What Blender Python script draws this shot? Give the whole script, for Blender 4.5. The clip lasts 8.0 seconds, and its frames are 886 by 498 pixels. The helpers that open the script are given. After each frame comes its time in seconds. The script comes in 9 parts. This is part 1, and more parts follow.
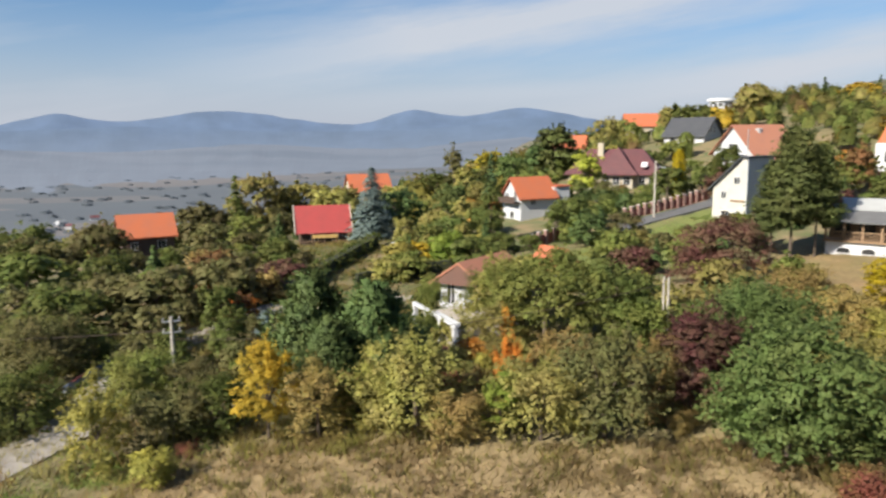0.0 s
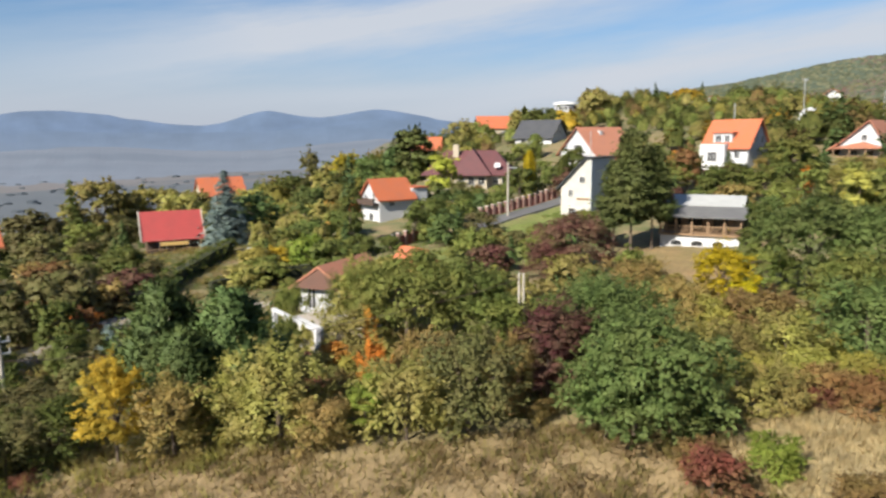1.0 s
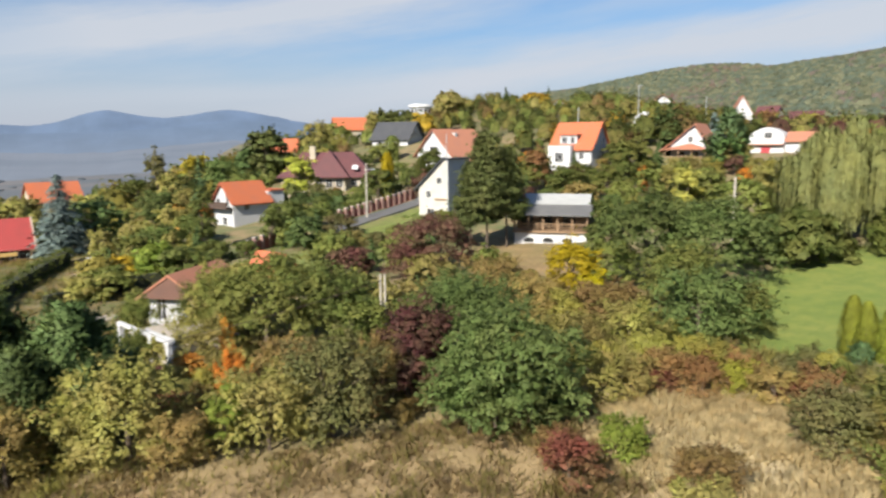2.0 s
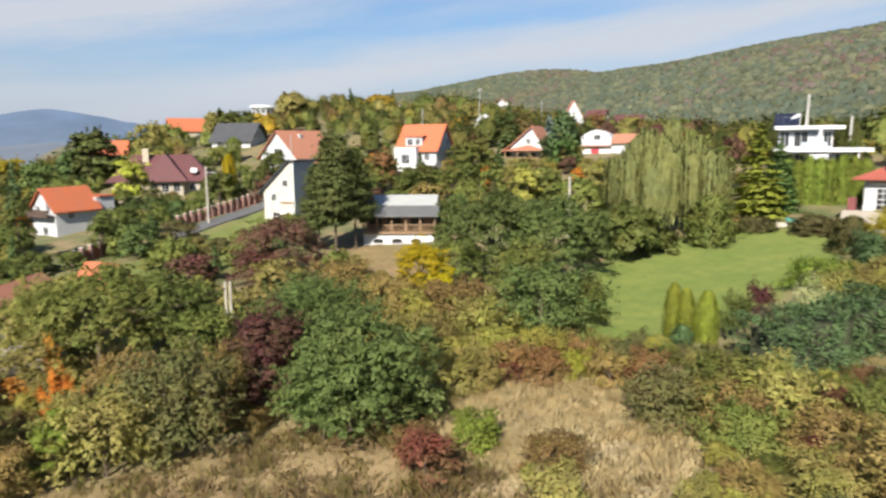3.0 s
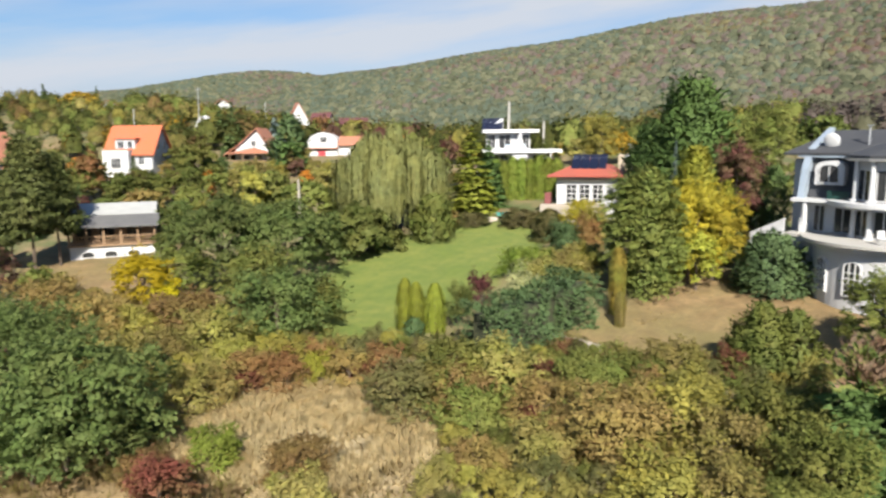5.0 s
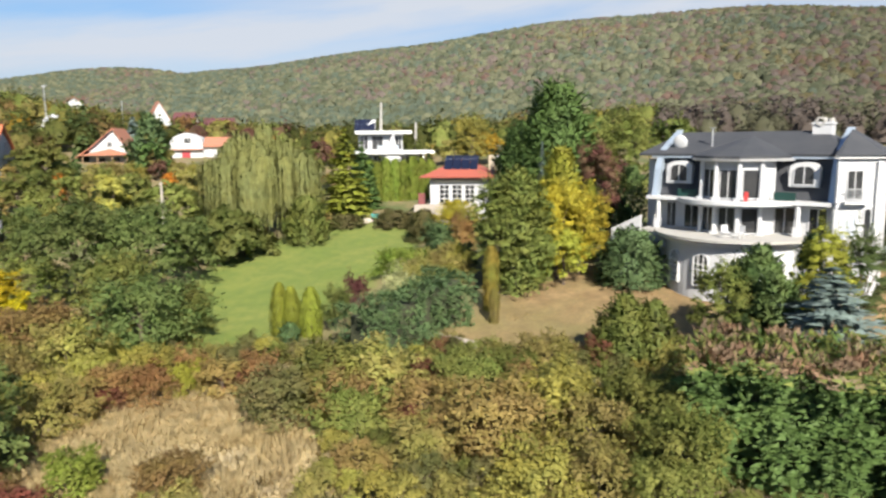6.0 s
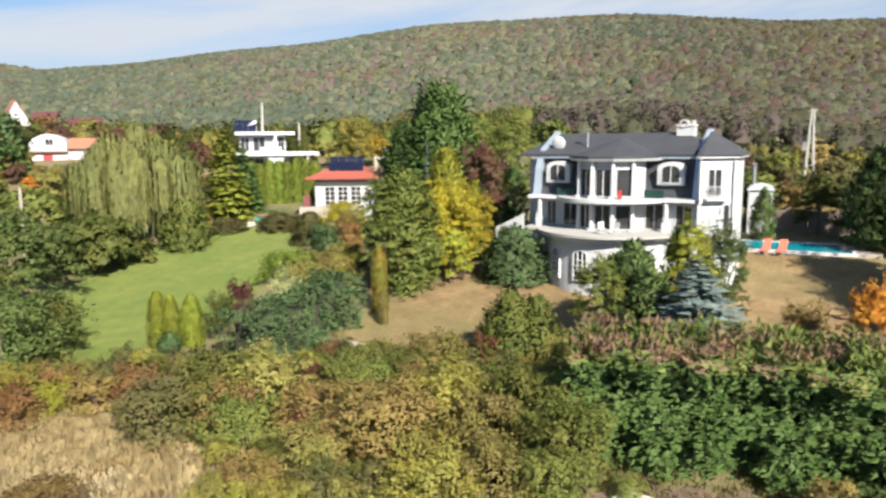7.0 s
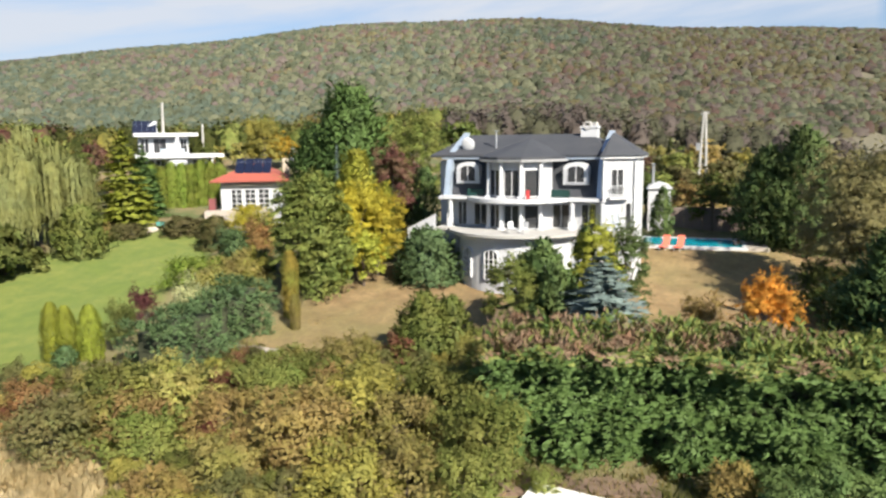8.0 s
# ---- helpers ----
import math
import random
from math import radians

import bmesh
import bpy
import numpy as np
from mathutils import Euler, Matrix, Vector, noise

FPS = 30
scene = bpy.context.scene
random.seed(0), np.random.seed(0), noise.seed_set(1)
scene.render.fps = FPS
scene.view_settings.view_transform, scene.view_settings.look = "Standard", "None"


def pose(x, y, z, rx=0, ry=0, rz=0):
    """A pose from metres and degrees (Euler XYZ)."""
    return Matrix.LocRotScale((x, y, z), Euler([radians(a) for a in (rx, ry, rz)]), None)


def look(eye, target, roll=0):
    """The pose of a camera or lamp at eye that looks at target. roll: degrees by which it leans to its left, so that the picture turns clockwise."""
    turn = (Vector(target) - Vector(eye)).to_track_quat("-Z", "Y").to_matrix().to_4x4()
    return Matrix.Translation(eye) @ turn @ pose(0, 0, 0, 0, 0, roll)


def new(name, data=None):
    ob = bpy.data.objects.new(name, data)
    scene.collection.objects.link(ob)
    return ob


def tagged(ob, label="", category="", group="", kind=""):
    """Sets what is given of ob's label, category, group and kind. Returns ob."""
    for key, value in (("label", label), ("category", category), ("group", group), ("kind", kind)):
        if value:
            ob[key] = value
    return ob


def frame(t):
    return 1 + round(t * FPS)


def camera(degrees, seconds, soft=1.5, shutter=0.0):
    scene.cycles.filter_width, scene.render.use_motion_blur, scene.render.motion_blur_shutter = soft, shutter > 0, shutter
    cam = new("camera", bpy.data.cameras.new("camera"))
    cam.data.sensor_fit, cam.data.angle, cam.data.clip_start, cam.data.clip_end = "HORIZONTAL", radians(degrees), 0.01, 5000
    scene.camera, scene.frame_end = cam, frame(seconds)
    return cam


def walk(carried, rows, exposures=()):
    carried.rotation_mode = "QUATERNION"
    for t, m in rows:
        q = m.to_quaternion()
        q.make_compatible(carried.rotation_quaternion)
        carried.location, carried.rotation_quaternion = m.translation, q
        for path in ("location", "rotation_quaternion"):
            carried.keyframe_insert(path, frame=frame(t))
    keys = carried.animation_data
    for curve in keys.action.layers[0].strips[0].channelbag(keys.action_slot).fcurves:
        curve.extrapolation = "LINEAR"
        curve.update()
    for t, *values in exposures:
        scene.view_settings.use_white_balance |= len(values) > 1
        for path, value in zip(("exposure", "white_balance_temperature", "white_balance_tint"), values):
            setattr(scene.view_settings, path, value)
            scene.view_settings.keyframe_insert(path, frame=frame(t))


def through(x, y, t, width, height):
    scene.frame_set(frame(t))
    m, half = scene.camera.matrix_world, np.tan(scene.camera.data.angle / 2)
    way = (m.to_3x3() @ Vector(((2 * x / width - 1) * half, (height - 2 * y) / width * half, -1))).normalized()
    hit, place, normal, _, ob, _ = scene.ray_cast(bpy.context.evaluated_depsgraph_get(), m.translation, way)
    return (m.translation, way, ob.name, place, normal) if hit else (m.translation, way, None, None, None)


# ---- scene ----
# A hovering drone, 15 m over a meadow, turns to the right. Camera over the origin; y is ahead at the start.
cam = camera(64.07, 8.0, soft=2.5, shutter=0.35)
EYE = 15.0
PATH = [
    (0.0, pose(0, 0, EYE, 81.25, 0.55, 0.0)),
    (0.5, pose(0, 0, EYE, 81.27, 0.59, -5.46)),
    (1.0, pose(0, 0, EYE, 81.27, 0.59, -11.41)),
    (1.5, pose(0, 0, EYE, 81.28, 0.57, -16.86)),
    (3.0, pose(0, 0, EYE, 81.30, 0.59, -35.07)),
    (3.5, pose(0, 0, EYE, 81.32, 0.60, -40.60)),
    (4.0, pose(0, 0, EYE, 81.30, 0.58, -46.59)),
    (4.5, pose(0, 0, EYE, 81.28, 0.60, -51.60)),
    (6.0, pose(0, 0, EYE, 81.26, 0.53, -66.85)),
    (6.5, pose(0, 0, EYE, 81.27, 0.53, -71.35)),
    (7.0, pose(0, 0, EYE, 81.27, 0.55, -76.03)),
    (7.5, pose(0, 0, EYE, 81.27, 0.60, -79.84)),
    (8.0, pose(0, 0, EYE, 81.30, 0.62, -83.21)),
]
walk(cam, PATH, [(0.0, 1.14), (3.0, 1.18), (6.0, 1.29), (8.0, 1.36)])

# ---- world, sun ----
SUN_AZIMUTH, SUN_HEIGHT = 232.0, 36.0   # compass-like, from +y towards +x


def mixrgb(nt, fac, a, b, mode="MIX"):
    n = nt.nodes.new("ShaderNodeMix")
    n.data_type, n.blend_type = "RGBA", mode
    for sock, v in ((n.inputs[0], fac), (n.inputs[6], a), (n.inputs[7], b)):
        if isinstance(v, bpy.types.NodeSocket):
            nt.links.new(v, sock)
        elif isinstance(v, (int, float)):
            sock.default_value = v
        else:
            sock.default_value = (*v, 1)
    return n.outputs[2]


def math_node(nt, op, a, b=0.0, clamp=False):
    n = nt.nodes.new("ShaderNodeMath")
    n.operation, n.use_clamp = op, clamp
    for sock, v in zip(n.inputs, (a, b)):
        if isinstance(v, bpy.types.NodeSocket):
            nt.links.new(v, sock)
        else:
            sock.default_value = v
    return n.outputs[0]


def noise_node(nt, vec, scale, detail=4.0, rough=0.55):
    n = nt.nodes.new("ShaderNodeTexNoise")
    n.inputs["Scale"].default_value, n.inputs["Detail"].default_value = scale, detail
    n.inputs["Roughness"].default_value = rough
    if vec is not None:
        nt.links.new(vec, n.inputs["Vector"])
    return n.outputs["Fac"]


def ramp(nt, fac, stops):
    n = nt.nodes.new("ShaderNodeValToRGB")
    while len(n.color_ramp.elements) < len(stops):
        n.color_ramp.elements.new(0.5)
    for e, (p, c) in zip(n.color_ramp.elements, stops):
        e.position = p
        e.color = (c, c, c, 1) if isinstance(c, (int, float)) else (*c, 1)
    nt.links.new(fac, n.inputs[0])
    return n.outputs[0]


def build_world():
    w = bpy.data.worlds.new("world")
    scene.world = w
    w.use_nodes = True
    nt = w.node_tree
    bg = nt.nodes["Background"]
    sky = nt.nodes.new("ShaderNodeTexSky")
    sky.sky_type, sky.sun_disc = "NISHITA", False
    sky.sun_elevation, sky.sun_rotation = radians(SUN_HEIGHT), radians(SUN_AZIMUTH)
    sky.air_density, sky.dust_density, sky.ozone_density = 1.0, 0.5, 3.0
    co = nt.nodes.new("ShaderNodeTexCoord")
    sep = nt.nodes.new("ShaderNodeSeparateXYZ")
    nt.links.new(co.outputs["Generated"], sep.inputs[0])
    # streaks of thin cloud: long bands that climb to the right, frayed by stretched noise
    zz = math_node(nt, "MAXIMUM", sep.outputs[2], 0.0)
    az = math_node(nt, "ARCTAN2", sep.outputs[0], sep.outputs[1])
    comb = nt.nodes.new("ShaderNodeCombineXYZ")
    nt.links.new(az, comb.inputs[0])
    nt.links.new(math_node(nt, "SUBTRACT", zz, math_node(nt, "MULTIPLY", az, 0.14)), comb.inputs[1])
    mp = nt.nodes.new("ShaderNodeMapping")
    mp.inputs["Scale"].default_value = (2.6, 17.0, 1)
    nt.links.new(comb.outputs[0], mp.inputs[0])
    fray = math_node(nt, "SUBTRACT", noise_node(nt, mp.outputs[0], 1.0, 8.0, 0.62), 0.5)
    wisps = ramp(nt, noise_node(nt, mp.outputs[0], 0.55, 6.0, 0.55), [(0.46, 0.0), (0.7, 0.55)])

    def streak(rise, slope, half, first, last, full):
        """A band round the height rise + slope * azimuth, between two azimuths in radians."""
        mid = math_node(nt, "ADD", math_node(nt, "MULTIPLY", az, slope), rise)
        off = math_node(nt, "DIVIDE", math_node(nt, "ABSOLUTE", math_node(nt, "SUBTRACT", zz, mid)), half)
        off = math_node(nt, "ADD", off, math_node(nt, "MULTIPLY", fray, 2.6))
        body = ramp(nt, math_node(nt, "MULTIPLY", off, 0.5), [(0.1, full), (0.72, 0.0)])
        ends = ramp(nt, math_node(nt, "MULTIPLY_ADD", az, 0.25), [(first * 0.25 + 0.5 - 0.05, 0.0), (first * 0.25 + 0.55, 1.0), (last * 0.25 + 0.45, 1.0), (last * 0.25 + 0.55, 0.0)])
        ends.node.inputs[0].links[0].from_node.inputs[2].default_value = 0.5
        return math_node(nt, "MULTIPLY", body, ends)

    cloud = wisps
    for band in ((0.142, 0.150, 0.040, -0.24, 0.55, 0.92), (0.030, 0.118, 0.034, 0.22, 1.30, 0.92), (0.200, 0.0, 0.075, 0.90, 2.4, 0.95), (0.200, 0.004, 0.016, 0.42, 1.1, 0.7), (0.060, 0.030, 0.018, -0.1, 0.6, 0.45)):
        cloud = math_node(nt, "MAXIMUM", cloud, streak(*band))
    haze = ramp(nt, sep.outputs[2], [(0.0, 0.97), (0.055, 0.80), (0.11, 0.42), (0.17, 0.14), (0.35, 0.0)])
    blue = mixrgb(nt, 1.0, sky.outputs[0], (0.66, 0.93, 1.14), "MULTIPLY")
    c1 = mixrgb(nt, haze, blue, (5.15, 5.45, 6.3))
    c2 = mixrgb(nt, cloud, c1, (6.2, 6.55, 7.2))
    nt.links.new(c2, bg.inputs["Color"])
    bg.inputs["Strength"].default_value = 0.046


build_world()
sun = new("sun", bpy.data.lights.new("sun", "SUN"))
sun.data.energy, sun.data.angle, sun.data.color = 5.0, radians(0.6), (1.0, 0.925, 0.80)
_a, _e = radians(SUN_AZIMUTH), radians(SUN_HEIGHT)
sun.matrix_basis = look((0, 0, 200), (-math.sin(_a) * math.cos(_e) * 100, -math.cos(_a) * math.cos(_e) * 100, 200 - math.sin(_e) * 100))


# ---- materials ----
def material(name, rough=0.7, metal=0.0):
    m = bpy.data.materials.new(name)
    m.use_nodes = True
    b = m.node_tree.nodes["Principled BSDF"]
    b.inputs["Roughness"].default_value, b.inputs["Metallic"].default_value = rough, metal
    return m, m.node_tree, b


def bump(nt, b, height, strength, distance):
    n = nt.nodes.new("ShaderNodeBump")
    n.inputs["Strength"].default_value, n.inputs["Distance"].default_value = strength, distance
    nt.links.new(height, n.inputs["Height"])
    nt.links.new(n.outputs[0], b.inputs["Normal"])


def surface(name, base, rough=0.7, vary=0.25, coarse=0.6, fine=9.0, metal=0.0, relief=0.15):
    """A plain surface with stains at two scales and a fine relief, in object space."""
    m, nt, b = material(name, rough, metal)
    co = nt.nodes.new("ShaderNodeTexCoord").outputs["Object"]
    big, small = noise_node(nt, co, coarse), noise_node(nt, co, fine)
    lo, hi = [c * (1 - vary) for c in base], [min(1, c * (1 + vary * 0.6)) for c in base]
    c = mixrgb(nt, big, lo, hi)
    c = mixrgb(nt, math_node(nt, "MULTIPLY", small, 0.35), c, [x * 0.8 for x in base])
    nt.links.new(c, b.inputs["Base Color"])
    bump(nt, b, small, relief, 0.02)
    return m


def leaf_material(name, a, b_, c, through=0.45, calm=0.0):
    """Foliage: three tints mixed leaf by leaf, tree by tree and clump by clump."""
    m, nt, b = material(name, 0.6)
    b.inputs["Specular IOR Level"].default_value = 0.12
    geo = nt.nodes.new("ShaderNodeNewGeometry")
    info = nt.nodes.new("ShaderNodeObjectInfo")
    pos = geo.outputs["Position"]
    clump = noise_node(nt, pos, 0.55, 3.0)
    clump = ramp(nt, clump, [(0.38, 0.0), (0.62, 1.0)])
    spray = ramp(nt, noise_node(nt, pos, 1.7, 2.0), [(0.35, 0.72 + 0.2 * calm), (0.65, 1.2 - 0.12 * calm)])
    each = math_node(nt, "MULTIPLY_ADD", geo.outputs["Random Per Island"], 0.4)
    each.node.inputs[2].default_value = 0.3
    col = mixrgb(nt, each, a, b_)
    col = mixrgb(nt, math_node(nt, "MULTIPLY", clump, 0.75), col, c)
    hs = nt.nodes.new("ShaderNodeHueSaturation")
    col = mixrgb(nt, 1.0, col, spray, "MULTIPLY")
    nt.links.new(col, hs.inputs["Color"])
    nt.links.new(math_node(nt, "MULTIPLY_ADD", info.outputs["Random"], 0.022), hs.inputs["Hue"])
    hs.inputs["Hue"].links[0].from_node.inputs[2].default_value = 0.489
    val = math_node(nt, "MULTIPLY_ADD", info.outputs["Random"], 0.4)
    val.node.inputs[2].default_value = 0.8
    tone = nt.nodes.new("ShaderNodeAttribute")
    tone.attribute_name = "tone"
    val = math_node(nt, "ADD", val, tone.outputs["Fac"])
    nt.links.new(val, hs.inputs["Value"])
    nt.links.new(hs.outputs[0], b.inputs["Base Color"])
    tr = nt.nodes.new("ShaderNodeBsdfTranslucent")
    nt.links.new(hs.outputs[0], tr.inputs["Color"])
    mx = nt.nodes.new("ShaderNodeMixShader")
    mx.inputs[0].default_value = through
    out = nt.nodes["Material Output"]
    nt.links.new(b.outputs[0], mx.inputs[1])
    nt.links.new(tr.outputs[0], mx.inputs[2])
    nt.links.new(mx.outputs[0], out.inputs["Surface"])
    return m


LEAF = {
    "green": leaf_material("leaf_green", (0.115, 0.149, 0.036), (0.197, 0.226, 0.059), (0.237, 0.233, 0.067)),
    "dark": leaf_material("leaf_dark_green", (0.074, 0.102, 0.026), (0.129, 0.158, 0.043), (0.159, 0.165, 0.048)),
    "walnut": leaf_material("leaf_fresh_green", (0.079, 0.120, 0.035), (0.135, 0.182, 0.056), (0.153, 0.182, 0.060)),
    "olive": leaf_material("leaf_olive", (0.225, 0.220, 0.059), (0.336, 0.320, 0.090), (0.310, 0.251, 0.097)),
    "brown": leaf_material("leaf_brown", (0.250, 0.171, 0.069), (0.364, 0.255, 0.106), (0.261, 0.211, 0.066)),
    "yellow": leaf_material("leaf_yellow", (0.425, 0.340, 0.013), (0.527, 0.442, 0.023), (0.468, 0.391, 0.023)),
    "gold": leaf_material("leaf_gold", (0.402, 0.249, 0.028), (0.505, 0.344, 0.040), (0.319, 0.249, 0.045)),
    "golden": leaf_material("leaf_golden_yellow", (0.390, 0.330, 0.032), (0.520, 0.440, 0.050), (0.340, 0.320, 0.050)),
    "golden_green": leaf_material("leaf_golden_green", (0.240, 0.270, 0.036), (0.345, 0.360, 0.056), (0.290, 0.285, 0.048), 0.3),
    "yew": leaf_material("needle_yew", (0.079, 0.109, 0.026), (0.137, 0.168, 0.041), (0.158, 0.163, 0.040), 0.25),
    "rusty": leaf_material("scale_leaf_rusty", (0.228, 0.172, 0.035), (0.323, 0.259, 0.055), (0.180, 0.218, 0.045), 0.2),
    "rust": leaf_material("leaf_rust", (0.240, 0.120, 0.055), (0.330, 0.185, 0.080), (0.260, 0.185, 0.075)),
    "orange": leaf_material("leaf_orange", (0.500, 0.180, 0.030), (0.620, 0.280, 0.050), (0.402, 0.230, 0.057)),
    "maroon": leaf_material("leaf_maroon", (0.100, 0.041, 0.043), (0.184, 0.075, 0.064), (0.142, 0.105, 0.057)),
    "red": leaf_material("leaf_red", (0.155, 0.045, 0.040), (0.220, 0.075, 0.055), (0.200, 0.135, 0.062)),
    "lime": leaf_material("leaf_lime", (0.14, 0.2, 0.03), (0.21, 0.27, 0.05), (0.22, 0.25, 0.05)),
    "spruce": leaf_material("needle_blue", (0.118, 0.160, 0.156), (0.208, 0.262, 0.252), (0.150, 0.204, 0.184), 0.2),
    "dull": leaf_material("leaf_dull_brown_green", (0.104, 0.112, 0.041), (0.167, 0.165, 0.061), (0.175, 0.145, 0.064)),
    "conifer": leaf_material("needle_green", (0.055, 0.092, 0.031), (0.100, 0.148, 0.049), (0.100, 0.132, 0.041), 0.25),
    "pine": leaf_material("needle_pine", (0.05, 0.065, 0.02), (0.09, 0.105, 0.03), (0.085, 0.09, 0.028), 0.15),
    "willow": leaf_material("leaf_willow", (0.165, 0.191, 0.073), (0.247, 0.271, 0.105), (0.225, 0.231, 0.077)),
    "birch": leaf_material("leaf_birch", (0.198, 0.189, 0.078), (0.300, 0.280, 0.121), (0.240, 0.208, 0.098)),
    "thuja": leaf_material("scale_leaf_yellow", (0.144, 0.172, 0.022), (0.231, 0.252, 0.035), (0.182, 0.200, 0.029), 0.2),
    "leyland": leaf_material("scale_leaf_green", (0.052, 0.105, 0.030), (0.112, 0.185, 0.052), (0.090, 0.150, 0.042), 0.2),
    "pale": leaf_material("leaf_pale", (0.359, 0.374, 0.179), (0.380, 0.356, 0.196), (0.299, 0.314, 0.135)),
    "gold_olive": leaf_material("leaf_yellow_green", (0.307, 0.279, 0.062), (0.439, 0.378, 0.087), (0.280, 0.279, 0.079)),
    "juniper": leaf_material("needle_grey_green", (0.062, 0.110, 0.047), (0.105, 0.161, 0.068), (0.094, 0.141, 0.053), 0.2),
    "straw": leaf_material("dry_grass", (0.630, 0.509, 0.268), (0.798, 0.660, 0.372), (0.588, 0.454, 0.227), 0.12),
    "weed": leaf_material("withered_weed", (0.280, 0.195, 0.095), (0.390, 0.285, 0.150), (0.260, 0.195, 0.085), 0.2),
    "grass": leaf_material("green_grass", (0.135, 0.224, 0.045), (0.224, 0.314, 0.075), (0.254, 0.284, 0.090)),
}
BARK = surface("bark", (0.10, 0.075, 0.055), 0.9, 0.4, 1.5, 14.0)


# ---- ground ----
def smooth(a, b, v):
    u = np.clip((v - a) / (b - a), 0, 1)
    return u * u * (3 - 2 * u)


def ground_z(x, y):
    """Height of the land: a slope that rises to the right, the wooded hill and the valley."""
    x, y = np.asarray(x, float), np.asarray(y, float)
    r = np.hypot(x, y) + 1e-6
    s = np.minimum(1.0, 165.0 / r) / 100
    u, v = x * s, y * s
    z = -0.78 + 3.49 * u + 0.52 * v + 2.02 * u * u - 5.91 * u * v - 0.1 * v * v
    z = z + 8.71 * u ** 3 + 13.1 * u * u * v + 4.99 * u * v * v + 4.24 * v ** 3
    z = z - 4.39 * u ** 4 - 6.07 * u ** 3 * v - 10.12 * (u * v) ** 2 + 4.44 * u * v ** 3 - 2.53 * v ** 4
    z = z + 13.0 * np.exp(-((x - 125) ** 2 + (y - 235) ** 2) / 75.0 ** 2)
    # level ground round the pool
    al, ac = -0.21 * (x - 70.9) - 0.978 * (y + 15.6), 0.978 * (x - 70.9) - 0.21 * (y + 15.6)
    m = (1 - smooth(4.0, 7.5, np.abs(ac))) * (1 - smooth(7.5, 11.0, np.abs(al)))
    z = z * (1 - m) + 4.68 * m
    ridge = 107 - 22 * smooth(450, 900, y) - 60 * smooth(900, 1800, y) - 8 * np.cos((y - 40) / 160.0) * 0.5
    ridge = ridge - 11 - 27 * np.exp(-((y - 450) / 235.0) ** 2) - 9 * smooth(20, -130, y)
    ridge = ridge + 4.5 * np.exp(-((y - 615) / 45.0) ** 2) - 4.8 * np.exp(-((y - 515) / 38.0) ** 2) - 3.5 * np.exp(-((y - 790) / 60.0) ** 2)
    ridge = ridge + 4.2 * np.exp(-((y - 320) / 70.0) ** 2) + 4.4 * np.exp(-((y - 150) / 65.0) ** 2) - 3.0 * np.exp(-((y + 95) / 85.0) ** 2)
    z = z + ridge * (smooth(170, 640, x) * 0.75 + smooth(250, 560, x) * 0.25) * (1 - 0.6 * smooth(700, 1500, x))
    drop = smooth(150, 760, y - 0.7 * x) * (1 - smooth(140, 420, x)) + smooth(150, 600, -x) * (1 - smooth(150, 760, y - 0.7 * x)) * 0.6
    return z - 82.0 * np.clip(drop, 0, 1)


def gz(x, y):
    return float(ground_z(x, y))


def inside(poly, x, y):
    """1 inside the polygon, for arrays of points."""
    hit = np.zeros(np.shape(x), bool)
    for (x0, y0), (x1, y1) in zip(poly, poly[1:] + poly[:1]):
        cross = ((y0 > y) != (y1 > y)) & (x < (x1 - x0) * (y - y0) / (y1 - y0 + 1e-9) + x0)
        hit ^= cross
    return hit


LAWN = [(30, 38), (37, 31), (44, 28.5), (52, 29), (60, 31), (70, 31), (76, 34), (69, 47), (61, 47), (52, 47), (40, 40)]
DRY_LAWN = [(40, 20), (47, 18.5), (54, 17), (62, 14), (66, 8), (62, 2), (74, -6), (74, -26), (60, -30), (46, -22), (40, -8), (43, 8), (39, 13)]
MEADOW = [(-16, 20), (10, 18), (24, 16), (34, 20), (34, 27), (30, 31.5), (26, 32), (16, 34), (4, 34), (-8, 36), (-15, 32)]
BARE = [(19, 21), (23, 17.5), (31, 18), (35, 24), (32, 31), (26, 32.5), (20, 29)]
STRIP = [(8, 76), (18, 86), (38, 102), (40, 88), (31, 80), (20, 72)]
YARD = [(33, 60), (34, 74), (37, 78), (41, 76), (42, 69), (47, 61), (38, 56)]


def soft_zone(poly, x, y, w):
    """How far points lie within the polygon, softened by w metres."""
    acc = np.zeros(np.shape(x))
    for k in range(9):
        a = k * 2.399
        acc += inside(poly, x + w * math.cos(a) * (k / 8) ** 0.5, y + w * math.sin(a) * (k / 8) ** 0.5)
    return acc / 9


